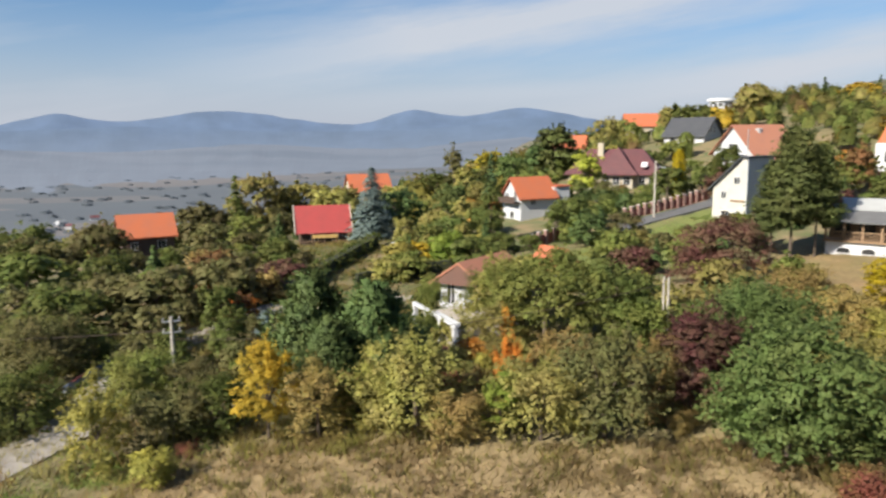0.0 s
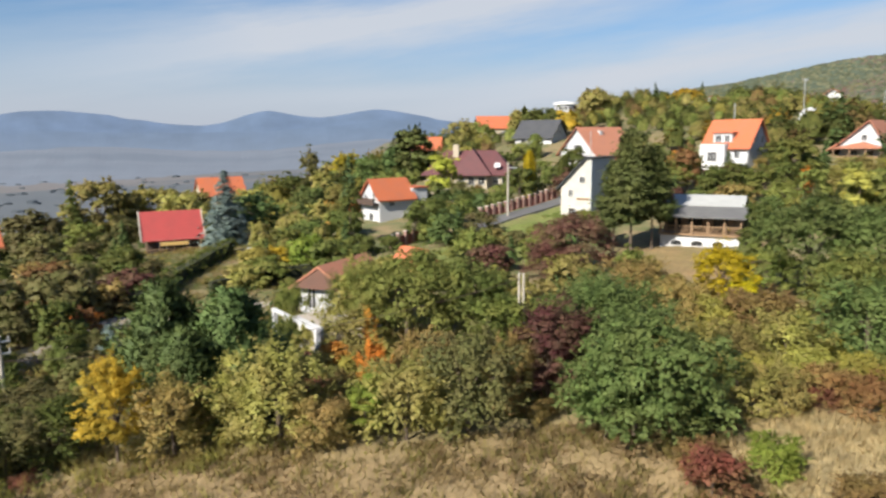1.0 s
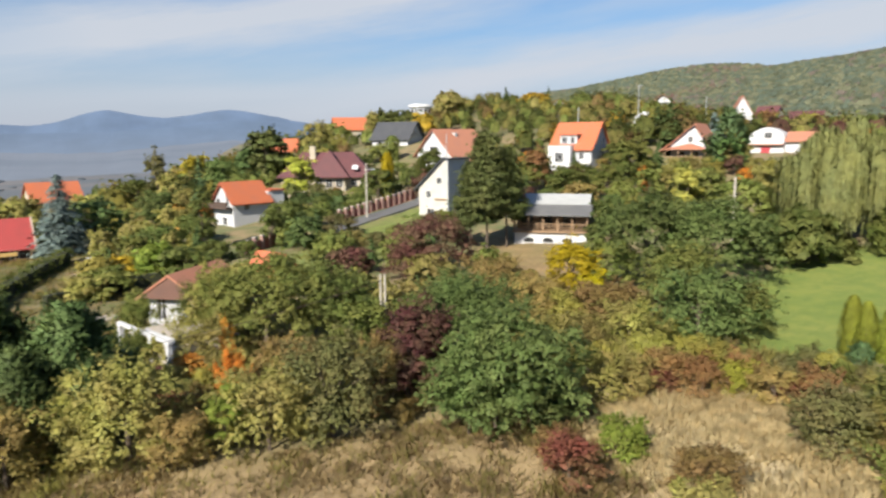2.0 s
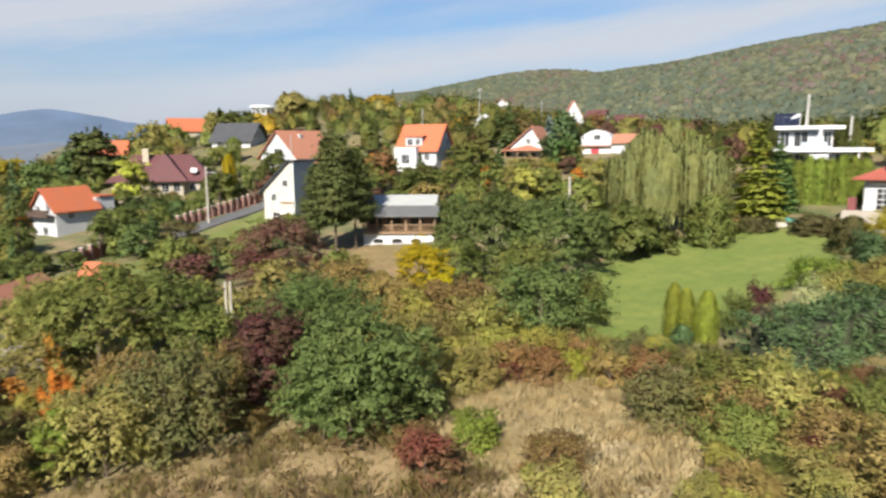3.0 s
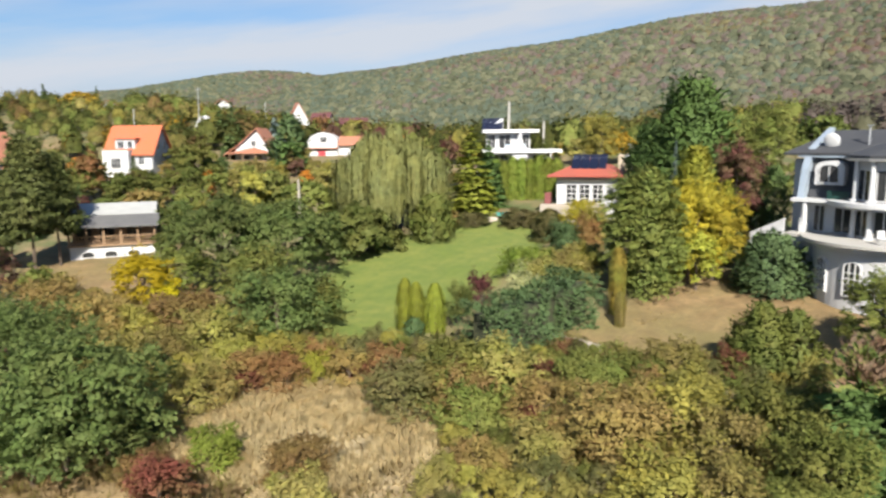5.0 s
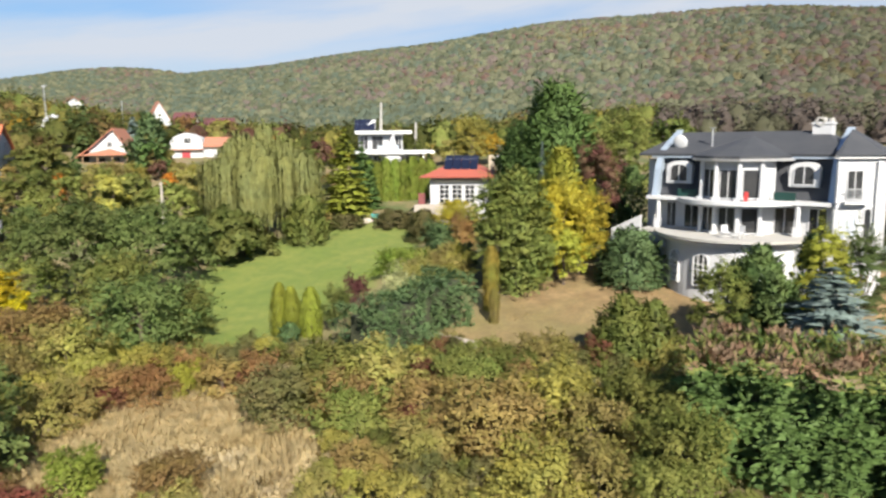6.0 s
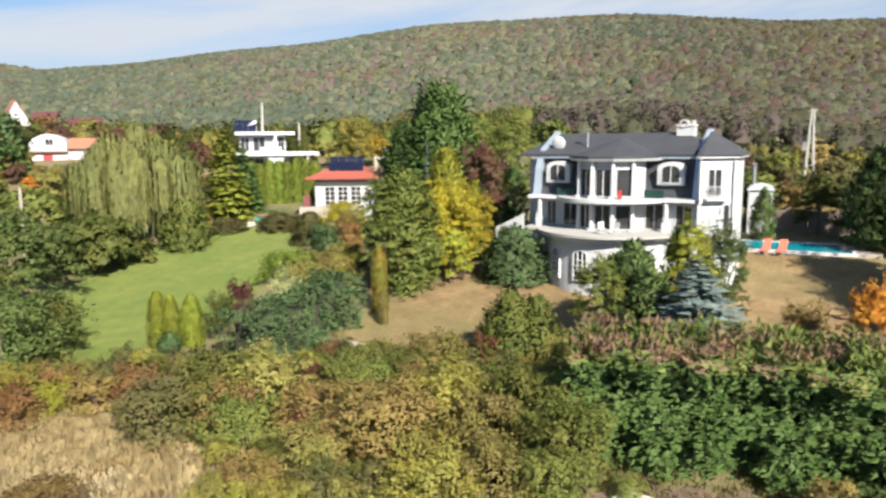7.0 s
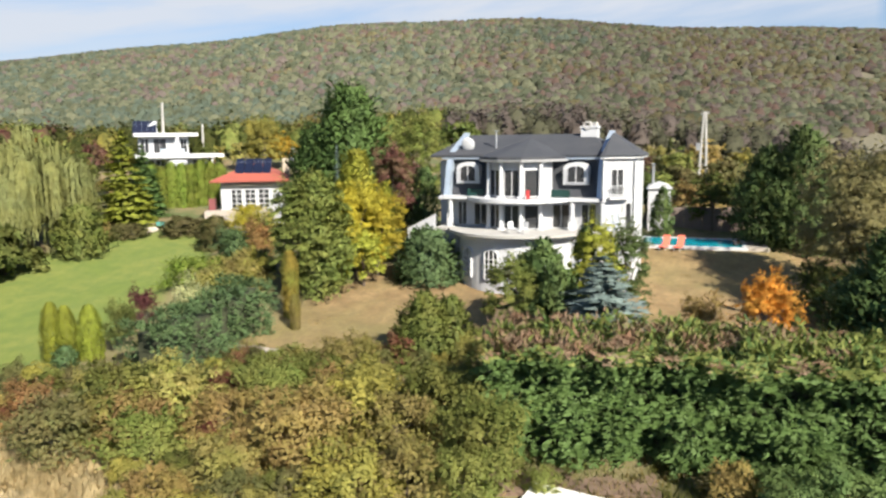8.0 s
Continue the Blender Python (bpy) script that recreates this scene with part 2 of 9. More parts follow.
def build_ground():
    rings = np.concatenate([np.linspace(0.5, 20, 12), np.geomspace(20.5, 130, 120), np.geomspace(133, 4900, 90)])
    az = np.concatenate([np.linspace(-42, 128, 300), np.linspace(131, 315, 40)])
    R, A = np.meshgrid(rings, np.radians(az), indexing="ij")
    x, y = R * np.sin(A), R * np.cos(A)
    z = ground_z(x, y)
    rough = np.array([noise.fractal((a * 0.22, b * 0.22, 3.1), 0.7, 2.2, 4) for a, b in zip(x.ravel(), y.ravel())]).reshape(x.shape)
    wild = 1 - np.maximum(soft_zone(LAWN, x, y, 1.0), soft_zone(DRY_LAWN, x, y, 1.0))
    z = z + rough * (0.05 + 0.16 * wild) * np.clip(R / 25, 0, 1)
    n, m = x.shape
    me = bpy.data.meshes.new("ground")
    verts = np.stack([x, y, z], -1).reshape(-1, 3)
    faces = [(i * m + j, (i + 1) * m + j, (i + 1) * m + (j + 1) % m, i * m + (j + 1) % m) for i in range(n - 1) for j in range(m)]
    faces.append(tuple(range(m)))
    me.from_pydata(verts.tolist(), [], faces)
    me.flip_normals()
    for name, val in (("lawn", np.maximum(soft_zone(LAWN, x, y, 0.8), 0.8 * soft_zone(STRIP, x, y, 2.0))), ("dry", np.maximum(soft_zone(DRY_LAWN, x, y, 1.2), soft_zone(YARD, x, y, 2.0))), ("meadow", soft_zone(MEADOW, x, y, 2.5)), ("bare", soft_zone(BARE, x, y, 2.0)),
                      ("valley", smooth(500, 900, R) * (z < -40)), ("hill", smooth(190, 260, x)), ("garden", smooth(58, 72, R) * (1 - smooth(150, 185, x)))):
        at = me.attributes.new(name, "FLOAT", "POINT")
        at.data.foreach_set("value", np.asarray(val, np.float32).ravel())
    me.polygons.foreach_set("use_smooth", np.ones(len(me.polygons), bool))
    m_, nt, b = material("land", 0.95)
    geo = nt.nodes.new("ShaderNodeNewGeometry").outputs["Position"]

    def attr(name):
        a = nt.nodes.new("ShaderNodeAttribute")
        a.attribute_name = name
        return a.outputs["Fac"]

    big, mid, fine = noise_node(nt, geo, 0.07, 5), noise_node(nt, geo, 0.6, 5), noise_node(nt, geo, 7.0, 3)
    bigr = ramp(nt, big, [(0.38, 0.0), (0.6, 1.0)])
    scrub = mixrgb(nt, bigr, (0.13, 0.11, 0.05), (0.21, 0.155, 0.08))
    scrub = mixrgb(nt, mid, scrub, (0.15, 0.14, 0.055))
    scrub = mixrgb(nt, attr("garden"), scrub, mixrgb(nt, ramp(nt, noise_node(nt, geo, 0.28, 6, 0.65), [(0.42, 0.0), (0.6, 1.0)]), mixrgb(nt, bigr, (0.070, 0.092, 0.026), (0.115, 0.120, 0.045)), (0.205, 0.150, 0.078)))
    straw = mixrgb(nt, mid, (0.225, 0.155, 0.075), (0.335, 0.245, 0.125))
    straw = mixrgb(nt, ramp(nt, big, [(0.5, 0.0), (0.68, 0.6)]), straw, (0.24, 0.20, 0.09))
    lawn = mixrgb(nt, ramp(nt, noise_node(nt, geo, 0.22, 4), [(0.35, 0.0), (0.68, 1.0)]), (0.115, 0.162, 0.020), (0.175, 0.198, 0.036))
    lawn = mixrgb(nt, ramp(nt, noise_node(nt, geo, 0.9, 6, 0.7), [(0.4, 0.0), (0.62, 0.75)]), lawn, (0.08, 0.13, 0.018))
    dry = mixrgb(nt, ramp(nt, noise_node(nt, geo, 0.45, 7, 0.65), [(0.38, 0.0), (0.62, 1.0)]), (0.180, 0.108, 0.046), (0.300, 0.198, 0.092))
    dry = mixrgb(nt, ramp(nt, big, [(0.45, 0.0), (0.65, 0.8)]), dry, (0.15, 0.15, 0.045))
    dry = mixrgb(nt, ramp(nt, noise_node(nt, geo, 2.2, 8, 0.75), [(0.42, 0.0), (0.6, 0.55)]), dry, (0.115, 0.09, 0.04))
    forest = mixrgb(nt, mid, (0.100, 0.094, 0.062), (0.125, 0.110, 0.072))
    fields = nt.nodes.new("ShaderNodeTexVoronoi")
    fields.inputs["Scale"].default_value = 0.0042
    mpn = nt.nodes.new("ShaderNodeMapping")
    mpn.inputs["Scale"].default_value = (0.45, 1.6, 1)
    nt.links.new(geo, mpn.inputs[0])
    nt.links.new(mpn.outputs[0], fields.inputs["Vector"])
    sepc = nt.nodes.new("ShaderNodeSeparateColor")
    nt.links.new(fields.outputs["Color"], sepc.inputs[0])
    # field colours painted blue-grey to stand in for valley haze
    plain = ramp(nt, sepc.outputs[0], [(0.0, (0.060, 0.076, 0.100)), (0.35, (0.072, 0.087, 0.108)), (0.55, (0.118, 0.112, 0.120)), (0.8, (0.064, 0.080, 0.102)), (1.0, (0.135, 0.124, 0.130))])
    c = mixrgb(nt, attr("meadow"), scrub, straw)
    c = mixrgb(nt, attr("bare"), c, mixrgb(nt, mid, (0.40, 0.32, 0.19), (0.56, 0.47, 0.30)))
    c = mixrgb(nt, attr("lawn"), c, lawn)
    c = mixrgb(nt, attr("dry"), c, dry)
    c = mixrgb(nt, attr("hill"), c, forest)
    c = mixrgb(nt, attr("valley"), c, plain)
    c = mixrgb(nt, math_node(nt, "MULTIPLY", fine, 0.35), c, (0.07, 0.06, 0.03))
    nt.links.new(c, b.inputs["Base Color"])
    bump(nt, b, fine, 0.6, 0.08)
    me.materials.append(m_)
    g = new("ground", me)
    return tagged(g, "sloping land with dry meadow, green lawn and valley fields", "ground", kind="structure")


build_ground()


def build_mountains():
    """Far ranges that close the valley; haze is painted in as a glowing colour."""
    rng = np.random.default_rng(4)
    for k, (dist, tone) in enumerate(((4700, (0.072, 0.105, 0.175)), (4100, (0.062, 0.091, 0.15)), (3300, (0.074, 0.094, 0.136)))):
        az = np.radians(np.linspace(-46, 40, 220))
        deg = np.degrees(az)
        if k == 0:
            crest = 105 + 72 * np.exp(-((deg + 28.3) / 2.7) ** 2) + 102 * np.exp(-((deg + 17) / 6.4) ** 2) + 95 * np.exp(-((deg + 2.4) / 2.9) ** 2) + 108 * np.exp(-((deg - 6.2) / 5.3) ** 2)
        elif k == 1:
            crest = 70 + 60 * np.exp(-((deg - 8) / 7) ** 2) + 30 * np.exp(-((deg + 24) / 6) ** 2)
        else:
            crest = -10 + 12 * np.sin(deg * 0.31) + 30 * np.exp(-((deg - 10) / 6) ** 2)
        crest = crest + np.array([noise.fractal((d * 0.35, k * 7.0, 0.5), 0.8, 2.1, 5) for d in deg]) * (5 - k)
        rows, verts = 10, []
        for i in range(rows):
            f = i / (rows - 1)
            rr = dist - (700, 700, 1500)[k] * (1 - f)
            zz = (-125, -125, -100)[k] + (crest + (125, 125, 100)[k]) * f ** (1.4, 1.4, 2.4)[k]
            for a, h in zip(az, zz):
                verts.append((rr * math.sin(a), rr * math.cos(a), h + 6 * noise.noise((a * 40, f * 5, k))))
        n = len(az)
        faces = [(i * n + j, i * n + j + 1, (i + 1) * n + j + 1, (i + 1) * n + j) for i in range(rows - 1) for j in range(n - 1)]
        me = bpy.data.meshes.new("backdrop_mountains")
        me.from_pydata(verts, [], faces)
        m, nt, b = material("haze_painted_mountain", 1.0)
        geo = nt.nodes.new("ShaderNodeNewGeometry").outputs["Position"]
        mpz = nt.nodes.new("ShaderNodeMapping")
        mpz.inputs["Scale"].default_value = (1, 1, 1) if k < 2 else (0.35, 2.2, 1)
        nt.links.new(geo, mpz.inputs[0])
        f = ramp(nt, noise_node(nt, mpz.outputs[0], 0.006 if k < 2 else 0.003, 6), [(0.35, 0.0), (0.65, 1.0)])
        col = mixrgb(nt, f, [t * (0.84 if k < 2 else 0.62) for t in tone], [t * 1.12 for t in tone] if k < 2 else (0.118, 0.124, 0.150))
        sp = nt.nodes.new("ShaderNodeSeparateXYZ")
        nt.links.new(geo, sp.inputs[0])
        # paler towards the foot: thicker haze painted into the glow
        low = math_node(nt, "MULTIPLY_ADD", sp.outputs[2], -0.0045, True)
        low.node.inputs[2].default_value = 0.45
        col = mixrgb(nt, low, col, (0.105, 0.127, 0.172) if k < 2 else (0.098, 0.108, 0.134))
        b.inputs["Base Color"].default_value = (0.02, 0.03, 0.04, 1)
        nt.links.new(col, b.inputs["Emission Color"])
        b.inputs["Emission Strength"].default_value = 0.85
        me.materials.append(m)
        tagged(new("backdrop_mountains", me), "distant wooded mountain range painted in hazy blue", "mountains", kind="structure")


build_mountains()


# ---- building helpers ----
def part(name, bm, mat, parent, label=""):
    """Links a bmesh, or a finished mesh, as one object under a thing or a part."""
    if isinstance(bm, bpy.types.Mesh):
        me = bm
    else:
        me = bpy.data.meshes.new(name)
        bmesh.ops.recalc_face_normals(bm, faces=bm.faces)
        bm.to_mesh(me)
        bm.free()
        me.materials.append(mat)
    ob = new(name, me)
    ob.parent = parent
    return tagged(ob, label) if label else ob


def thing(name, m, label, category, group="", kind=""):
    e = new(name)
    e.empty_display_size = 0.3
    e.matrix_basis = m
    return tagged(e, label, category, group, kind)


def unit(v):
    return v / (np.linalg.norm(v, axis=-1, keepdims=True) + 1e-9)


def leaf_mesh(name, tris, mat):
    """A mesh of loose leaves: tris is (corners (n, 3, 3), shading normals (n, 3), or (n, 3, 3) for each corner)."""
    v, nrm = tris
    n = len(v)
    nrm = np.repeat(nrm[:, None, :], 3, axis=1) if nrm.ndim == 2 else nrm
    geo = np.cross(v[:, 1] - v[:, 0], v[:, 2] - v[:, 0])
    turn = (geo * nrm.mean(1)).sum(1) < 0
    v, nrm = np.where(turn[:, None, None], v[:, ::-1], v), np.where(turn[:, None, None], nrm[:, ::-1], nrm)
    me = bpy.data.meshes.new(name)
    me.vertices.add(3 * n)
    me.vertices.foreach_set("co", np.asarray(v, np.float32).ravel())
    me.loops.add(3 * n)
    me.loops.foreach_set("vertex_index", np.arange(3 * n, dtype=np.int32))
    me.polygons.add(n)
    me.polygons.foreach_set("loop_start", np.arange(0, 3 * n, 3, dtype=np.int32))
    me.polygons.foreach_set("use_smooth", np.ones(n, bool))
    me.update(calc_edges=True)
    me.normals_split_custom_set_from_vertices(unit(nrm).reshape(-1, 3).astype(np.float32))
    me.materials.append(mat)
    return me


def leaves(p, nrm, size, rng, aspect=0.7, along=None, shade=None):
    """Leaf-shaped triangles at p that face nrm; along gives the way their length points, shade the soft outward normal of the spray."""
    n = len(p)
    nrm = unit(nrm)
    a = unit(np.cross(nrm, rng.normal(size=(n, 3)))) if along is None else unit(along)
    b = unit(np.cross(nrm, a))
    size = np.broadcast_to(np.asarray(size, float), (n,))[:, None]
    la, lb = a * size * 0.62, b * size * 0.58 * aspect
    v = np.stack([p - la * 0.7 - lb, p - la * 0.7 + lb, p + la * 1.3], 1)
    return v, nrm if shade is None else unit(unit(shade) + nrm * 0.2)


def crown_mesh(kind, variant, count, leaf, clumps=34, low=0.02, sharp=0.115, tall=1.0, brushy=False):
    """A broad-leaved crown in a unit box: flat overlapping plates of leaves on an uneven outline, with gaps and shoots."""
    rng = np.random.default_rng(100 * variant + count)
    d = unit(rng.normal(size=(clumps, 3)))
    d[:, 2] = np.where(d[:, 2] < -0.55, -d[:, 2], d[:, 2])
    r = rng.uniform(0.3, 1.0, clumps) ** 0.34 * rng.uniform(0.84, 1.14, clumps)
    lean = rng.normal(size=2) * 0.03
    lobe = np.array([1 + (0.85 if brushy else 0.5) * noise.noise((q[0] * 1.6 + variant, q[1] * 1.6, q[2] * 1.9)) for q in d])
    mid = np.array([lean[0], lean[1], low + (1 - low) * 0.45])
    c = mid + d * (r * lobe)[:, None] * np.array([0.43, 0.43, (1 - low) * 0.46])
    c[:, 2] = np.abs(c[:, 2] - 0.03) + 0.03
    w = rng.uniform(0.55, 1.3, clumps)
    pick = np.sort(rng.choice(clumps, count, p=w ** 2 / (w ** 2).sum()))
    off = unit(rng.normal(size=(count, 3)))
    off[:, 2] = np.where((off[:, 2] < -0.2) & (rng.uniform(0, 1, count) < 0.7), -off[:, 2], off[:, 2])
    out = unit(c - mid)[pick]
    # each plate is wide, thin and hangs a little outwards
    plate = off * np.array([1.0, 1.0, (1.1 if brushy else 0.5) / tall]) * rng.uniform(0.72, 1.08, count)[:, None]
    plate[:, 2] -= 0.28 / tall * (plate[:, :2] * out[:, :2]).sum(1)
    p = c[pick] + plate * (sharp * w[pick])[:, None]
    # loose shoots that stand out of the plates
    shoots = count // (22 if brushy else 40)
    m = shoots * 8
    root = rng.choice(clumps, shoots, p=w / w.sum())
    go = unit(unit(c[root] - mid) * 0.9 + rng.normal(size=(shoots, 3)) * 0.5 + np.array([0, 0, 0.5]))
    step = np.tile(np.linspace(0.3, 1.0, 8), shoots)
    reach = np.repeat(rng.uniform(0.08, 0.26 if brushy else 0.17, shoots), 8) * step
    far_off = np.repeat(go, 8, axis=0)
    at = rng.choice(count, m, replace=False)
    p[at] = np.repeat(c[root], 8, axis=0) + far_off * reach[:, None] + rng.normal(size=(m, 3)) * (0.012 * (1.25 - step))[:, None]
    off[at] = far_off * 0.7 + rng.normal(size=(m, 3)) * 0.3
    p[:, 2] = np.abs(p[:, 2] - 0.005) + 0.005
    nrm = out * 0.3 + off * 0.7 + rng.normal(size=(count, 3)) * 0.4 + np.array([0, 0, 0.35])
    shade = unit(off * np.array([1, 1, 1.5])) * (0.5 if brushy else 0.8) + out * (0.6 if brushy else 0.4) + np.array([0, 0, 0.25]) + rng.normal(size=(count, 3)) * 0.1
    v, sh = leaves(p * np.array([1, 1, tall]), nrm, leaf * rng.uniform(0.55, 1.4, count), rng, shade=shade)
    return leaf_mesh("crown", (v / np.array([1, 1, tall]), sh * np.array([1, 1, tall])), LEAF[kind])


def spruce_mesh(kind, variant, whorls, per, leaf, droop=0.25, bare=0.04, slim=1.0):
    """A conifer in a unit box: whorls of drooping boughs, each a spray of needle twigs."""
    rng = np.random.default_rng(7 + variant)
    pts, al, nr, sz = [], [], [], []
    for i in range(whorls):
        h = bare + (1 - bare) * (i + rng.uniform(-0.3, 0.3)) / whorls
        rad = 0.5 * (1 - h) ** 0.8 * rng.uniform(0.85, 1.1) + 0.012
        for k in range(max(4, int(10 * (1 - h) + 4))):
            a = rng.uniform(0, 2 * math.pi)
            rr = rad * rng.uniform(0.7, 1.12)
            out = np.array([math.cos(a), math.sin(a), 0.0])
            side = np.array([-math.sin(a), math.cos(a), 0.0])
            for j in range(per):
                f = (j + 0.6) / per
                spread = rng.normal() * 0.05 * (1.2 - h) * (0.4 + f)
                pts.append(out * rr * f + side * spread + np.array([0, 0, h - droop * rr * f * f * slim + rng.normal() * 0.006]))
                al.append(out + side * rng.normal() * 0.7 + np.array([0, 0, -droop * f]))
                nr.append(np.array([0, 0, 1.0]) + out * 0.5 + rng.normal(size=3) * 0.4)
                sz.append(leaf * rng.uniform(0.7, 1.3) * (0.55 + 0.6 * (1 - h)))
    al = unit(np.array(al))
    nr = np.array(nr)
    nr = nr - al * (nr * al).sum(1, keepdims=True)
    pts = np.array(pts)
    shade = unit(pts * np.array([1, 1, 0])) * 0.8 + np.array([0, 0, 0.45]) + rng.normal(size=pts.shape) * 0.3
    return leaf_mesh("crown", leaves(pts, nr, np.array(sz), rng, 0.55, al, shade), LEAF[kind])


def column_mesh(kind, variant, count, leaf, blunt=0.22):
    """A clipped columnar evergreen in a unit box."""
    rng = np.random.default_rng(31 + variant)
    h = rng.uniform(0.0, 1.0, count)
    a = rng.uniform(0, 2 * math.pi, count)
    rad = 0.46 * np.clip((1 - h + 0.02) / blunt, 0, 1) ** 0.45 * (0.84 + 0.13 * np.sin(a * 6 + variant + np.sin(h * 7)) + 0.05 * np.sin(h * 11 + a * 3)) * rng.uniform(0.72, 1.08, count)
    out = np.stack([np.cos(a), np.sin(a), 0 * a], 1)
    p = out * rad[:, None] + np.array([0, 0, 1.0]) * h[:, None]
    al = np.array([0, 0, 1.0]) + out * 0.35 + rng.normal(size=(count, 3)) * 0.25
    nr = out + rng.normal(size=(count, 3)) * 0.4
    nr = nr - unit(al) * (nr * unit(al)).sum(1, keepdims=True)
    return leaf_mesh("crown", leaves(p, nr, leaf * rng.uniform(0.7, 1.3, count), rng, 0.5, al, out + np.array([0, 0, 0.25]) + rng.normal(size=out.shape) * 0.55), LEAF[kind])


def pine_mesh(kind, variant, tall):
    """A pine in a unit box: flat uneven plates of needles round a trunk that is bare below."""
    rng = np.random.default_rng(70 + variant)
    P, O = [], []
    for i in range(64):
        h = 0.30 + 0.68 * (i + rng.uniform(0, 1)) / 64
        reach = 0.46 * min(1.0, (1.02 - h) / 0.5) ** 0.7 * min(1.0, 0.45 + (h - 0.2) * 3) * rng.uniform(0.55, 1.08)
        a = i * 2.4 + rng.uniform(-0.5, 0.5)
        n = int(110 + 150 * rng.uniform(0.4, 1.0))
        f = rng.uniform(0.15, 1.0, n) ** 0.7
        side = rng.normal(size=n) * 0.075 * (0.5 + f)
        up = rng.normal(size=n) * 0.011 + 0.05 * f * f - 0.02
        P.append(np.stack([math.cos(a) * reach * f - math.sin(a) * side, math.sin(a) * reach * f + math.cos(a) * side, h + up], 1))
        O.append(np.stack([math.cos(a) * f * 0.8, math.sin(a) * f * 0.8, 0.55 + up * 16], 1) + rng.normal(size=(n, 3)) * 0.3)
    P, O = np.concatenate(P), np.concatenate(O)
    v, sh = leaves(P * np.array([1, 1, tall]), O + rng.normal(size=P.shape) * 0.5, 0.036 * rng.uniform(0.6, 1.4, len(P)), rng, 0.6, shade=O)
    return leaf_mesh("crown", (v / np.array([1, 1, tall]), sh), LEAF[kind])


def willow_mesh(variant):
    """A weeping willow in a unit box: bundles of long hanging strands of narrow leaves, shed from arching limbs."""
    rng = np.random.default_rng(55 + variant)
    P, A, N, S = [], [], [], []
    for j in range(46):
        a, q = j * 2.4 + rng.uniform(-0.3, 0.3), (j / 45) ** 0.5 * 0.42
        cx, cy, lr = q * math.cos(a), q * math.sin(a), rng.uniform(0.055, 0.1)
        top = 0.97 - 1.75 * q * q + rng.uniform(-0.09, 0.03)
        low = 0.10 + rng.uniform(0.0, 0.16) + 0.25 * max(0.0, 0.25 - q)
        for i in range(44):
            b, u = rng.uniform(0, 2 * math.pi), rng.uniform(0.0, 1) ** 0.5
            x, y = cx + lr * u * math.cos(b), cy + lr * u * math.sin(b)
            start = top - 0.10 * u * u
            end = max(low + rng.uniform(0, 0.2), start - rng.uniform(0.3, 0.62))
            n = max(5, int((start - end) / 0.017))
            f = np.linspace(0, 1, n)
            sway = np.cumsum(rng.normal(size=(n, 2)) * 0.0022, 0)
            P.append(np.stack([x + sway[:, 0], y + sway[:, 1], start + (end - start) * f], 1))
            A.append(np.array([0, 0, -1.0]) + rng.normal(size=(n, 3)) * 0.16)
            face = np.array([math.cos(b) * (0.3 + u) * 0.6 + x, math.sin(b) * (0.3 + u) * 0.6 + y, 0.0]) + rng.normal(size=3) * 0.12
            N.append(face + rng.normal(size=(n, 3)) * 0.3)
            S.append(unit(face)[None] + np.array([0, 0, 0.2]) + 0.9 * (1 - f[:, None]) ** 4 * np.array([0, 0, 1.0]) + rng.normal(size=(n, 3)) * 0.12)
    P, A, N, S = np.concatenate(P), unit(np.concatenate(A)), np.concatenate(N), np.concatenate(S)
    N = N - A * (N * A).sum(1, keepdims=True)
    return leaf_mesh("crown", leaves(P, N, rng.uniform(0.03, 0.055, len(P)), rng, 0.2, A, S), LEAF["willow"])


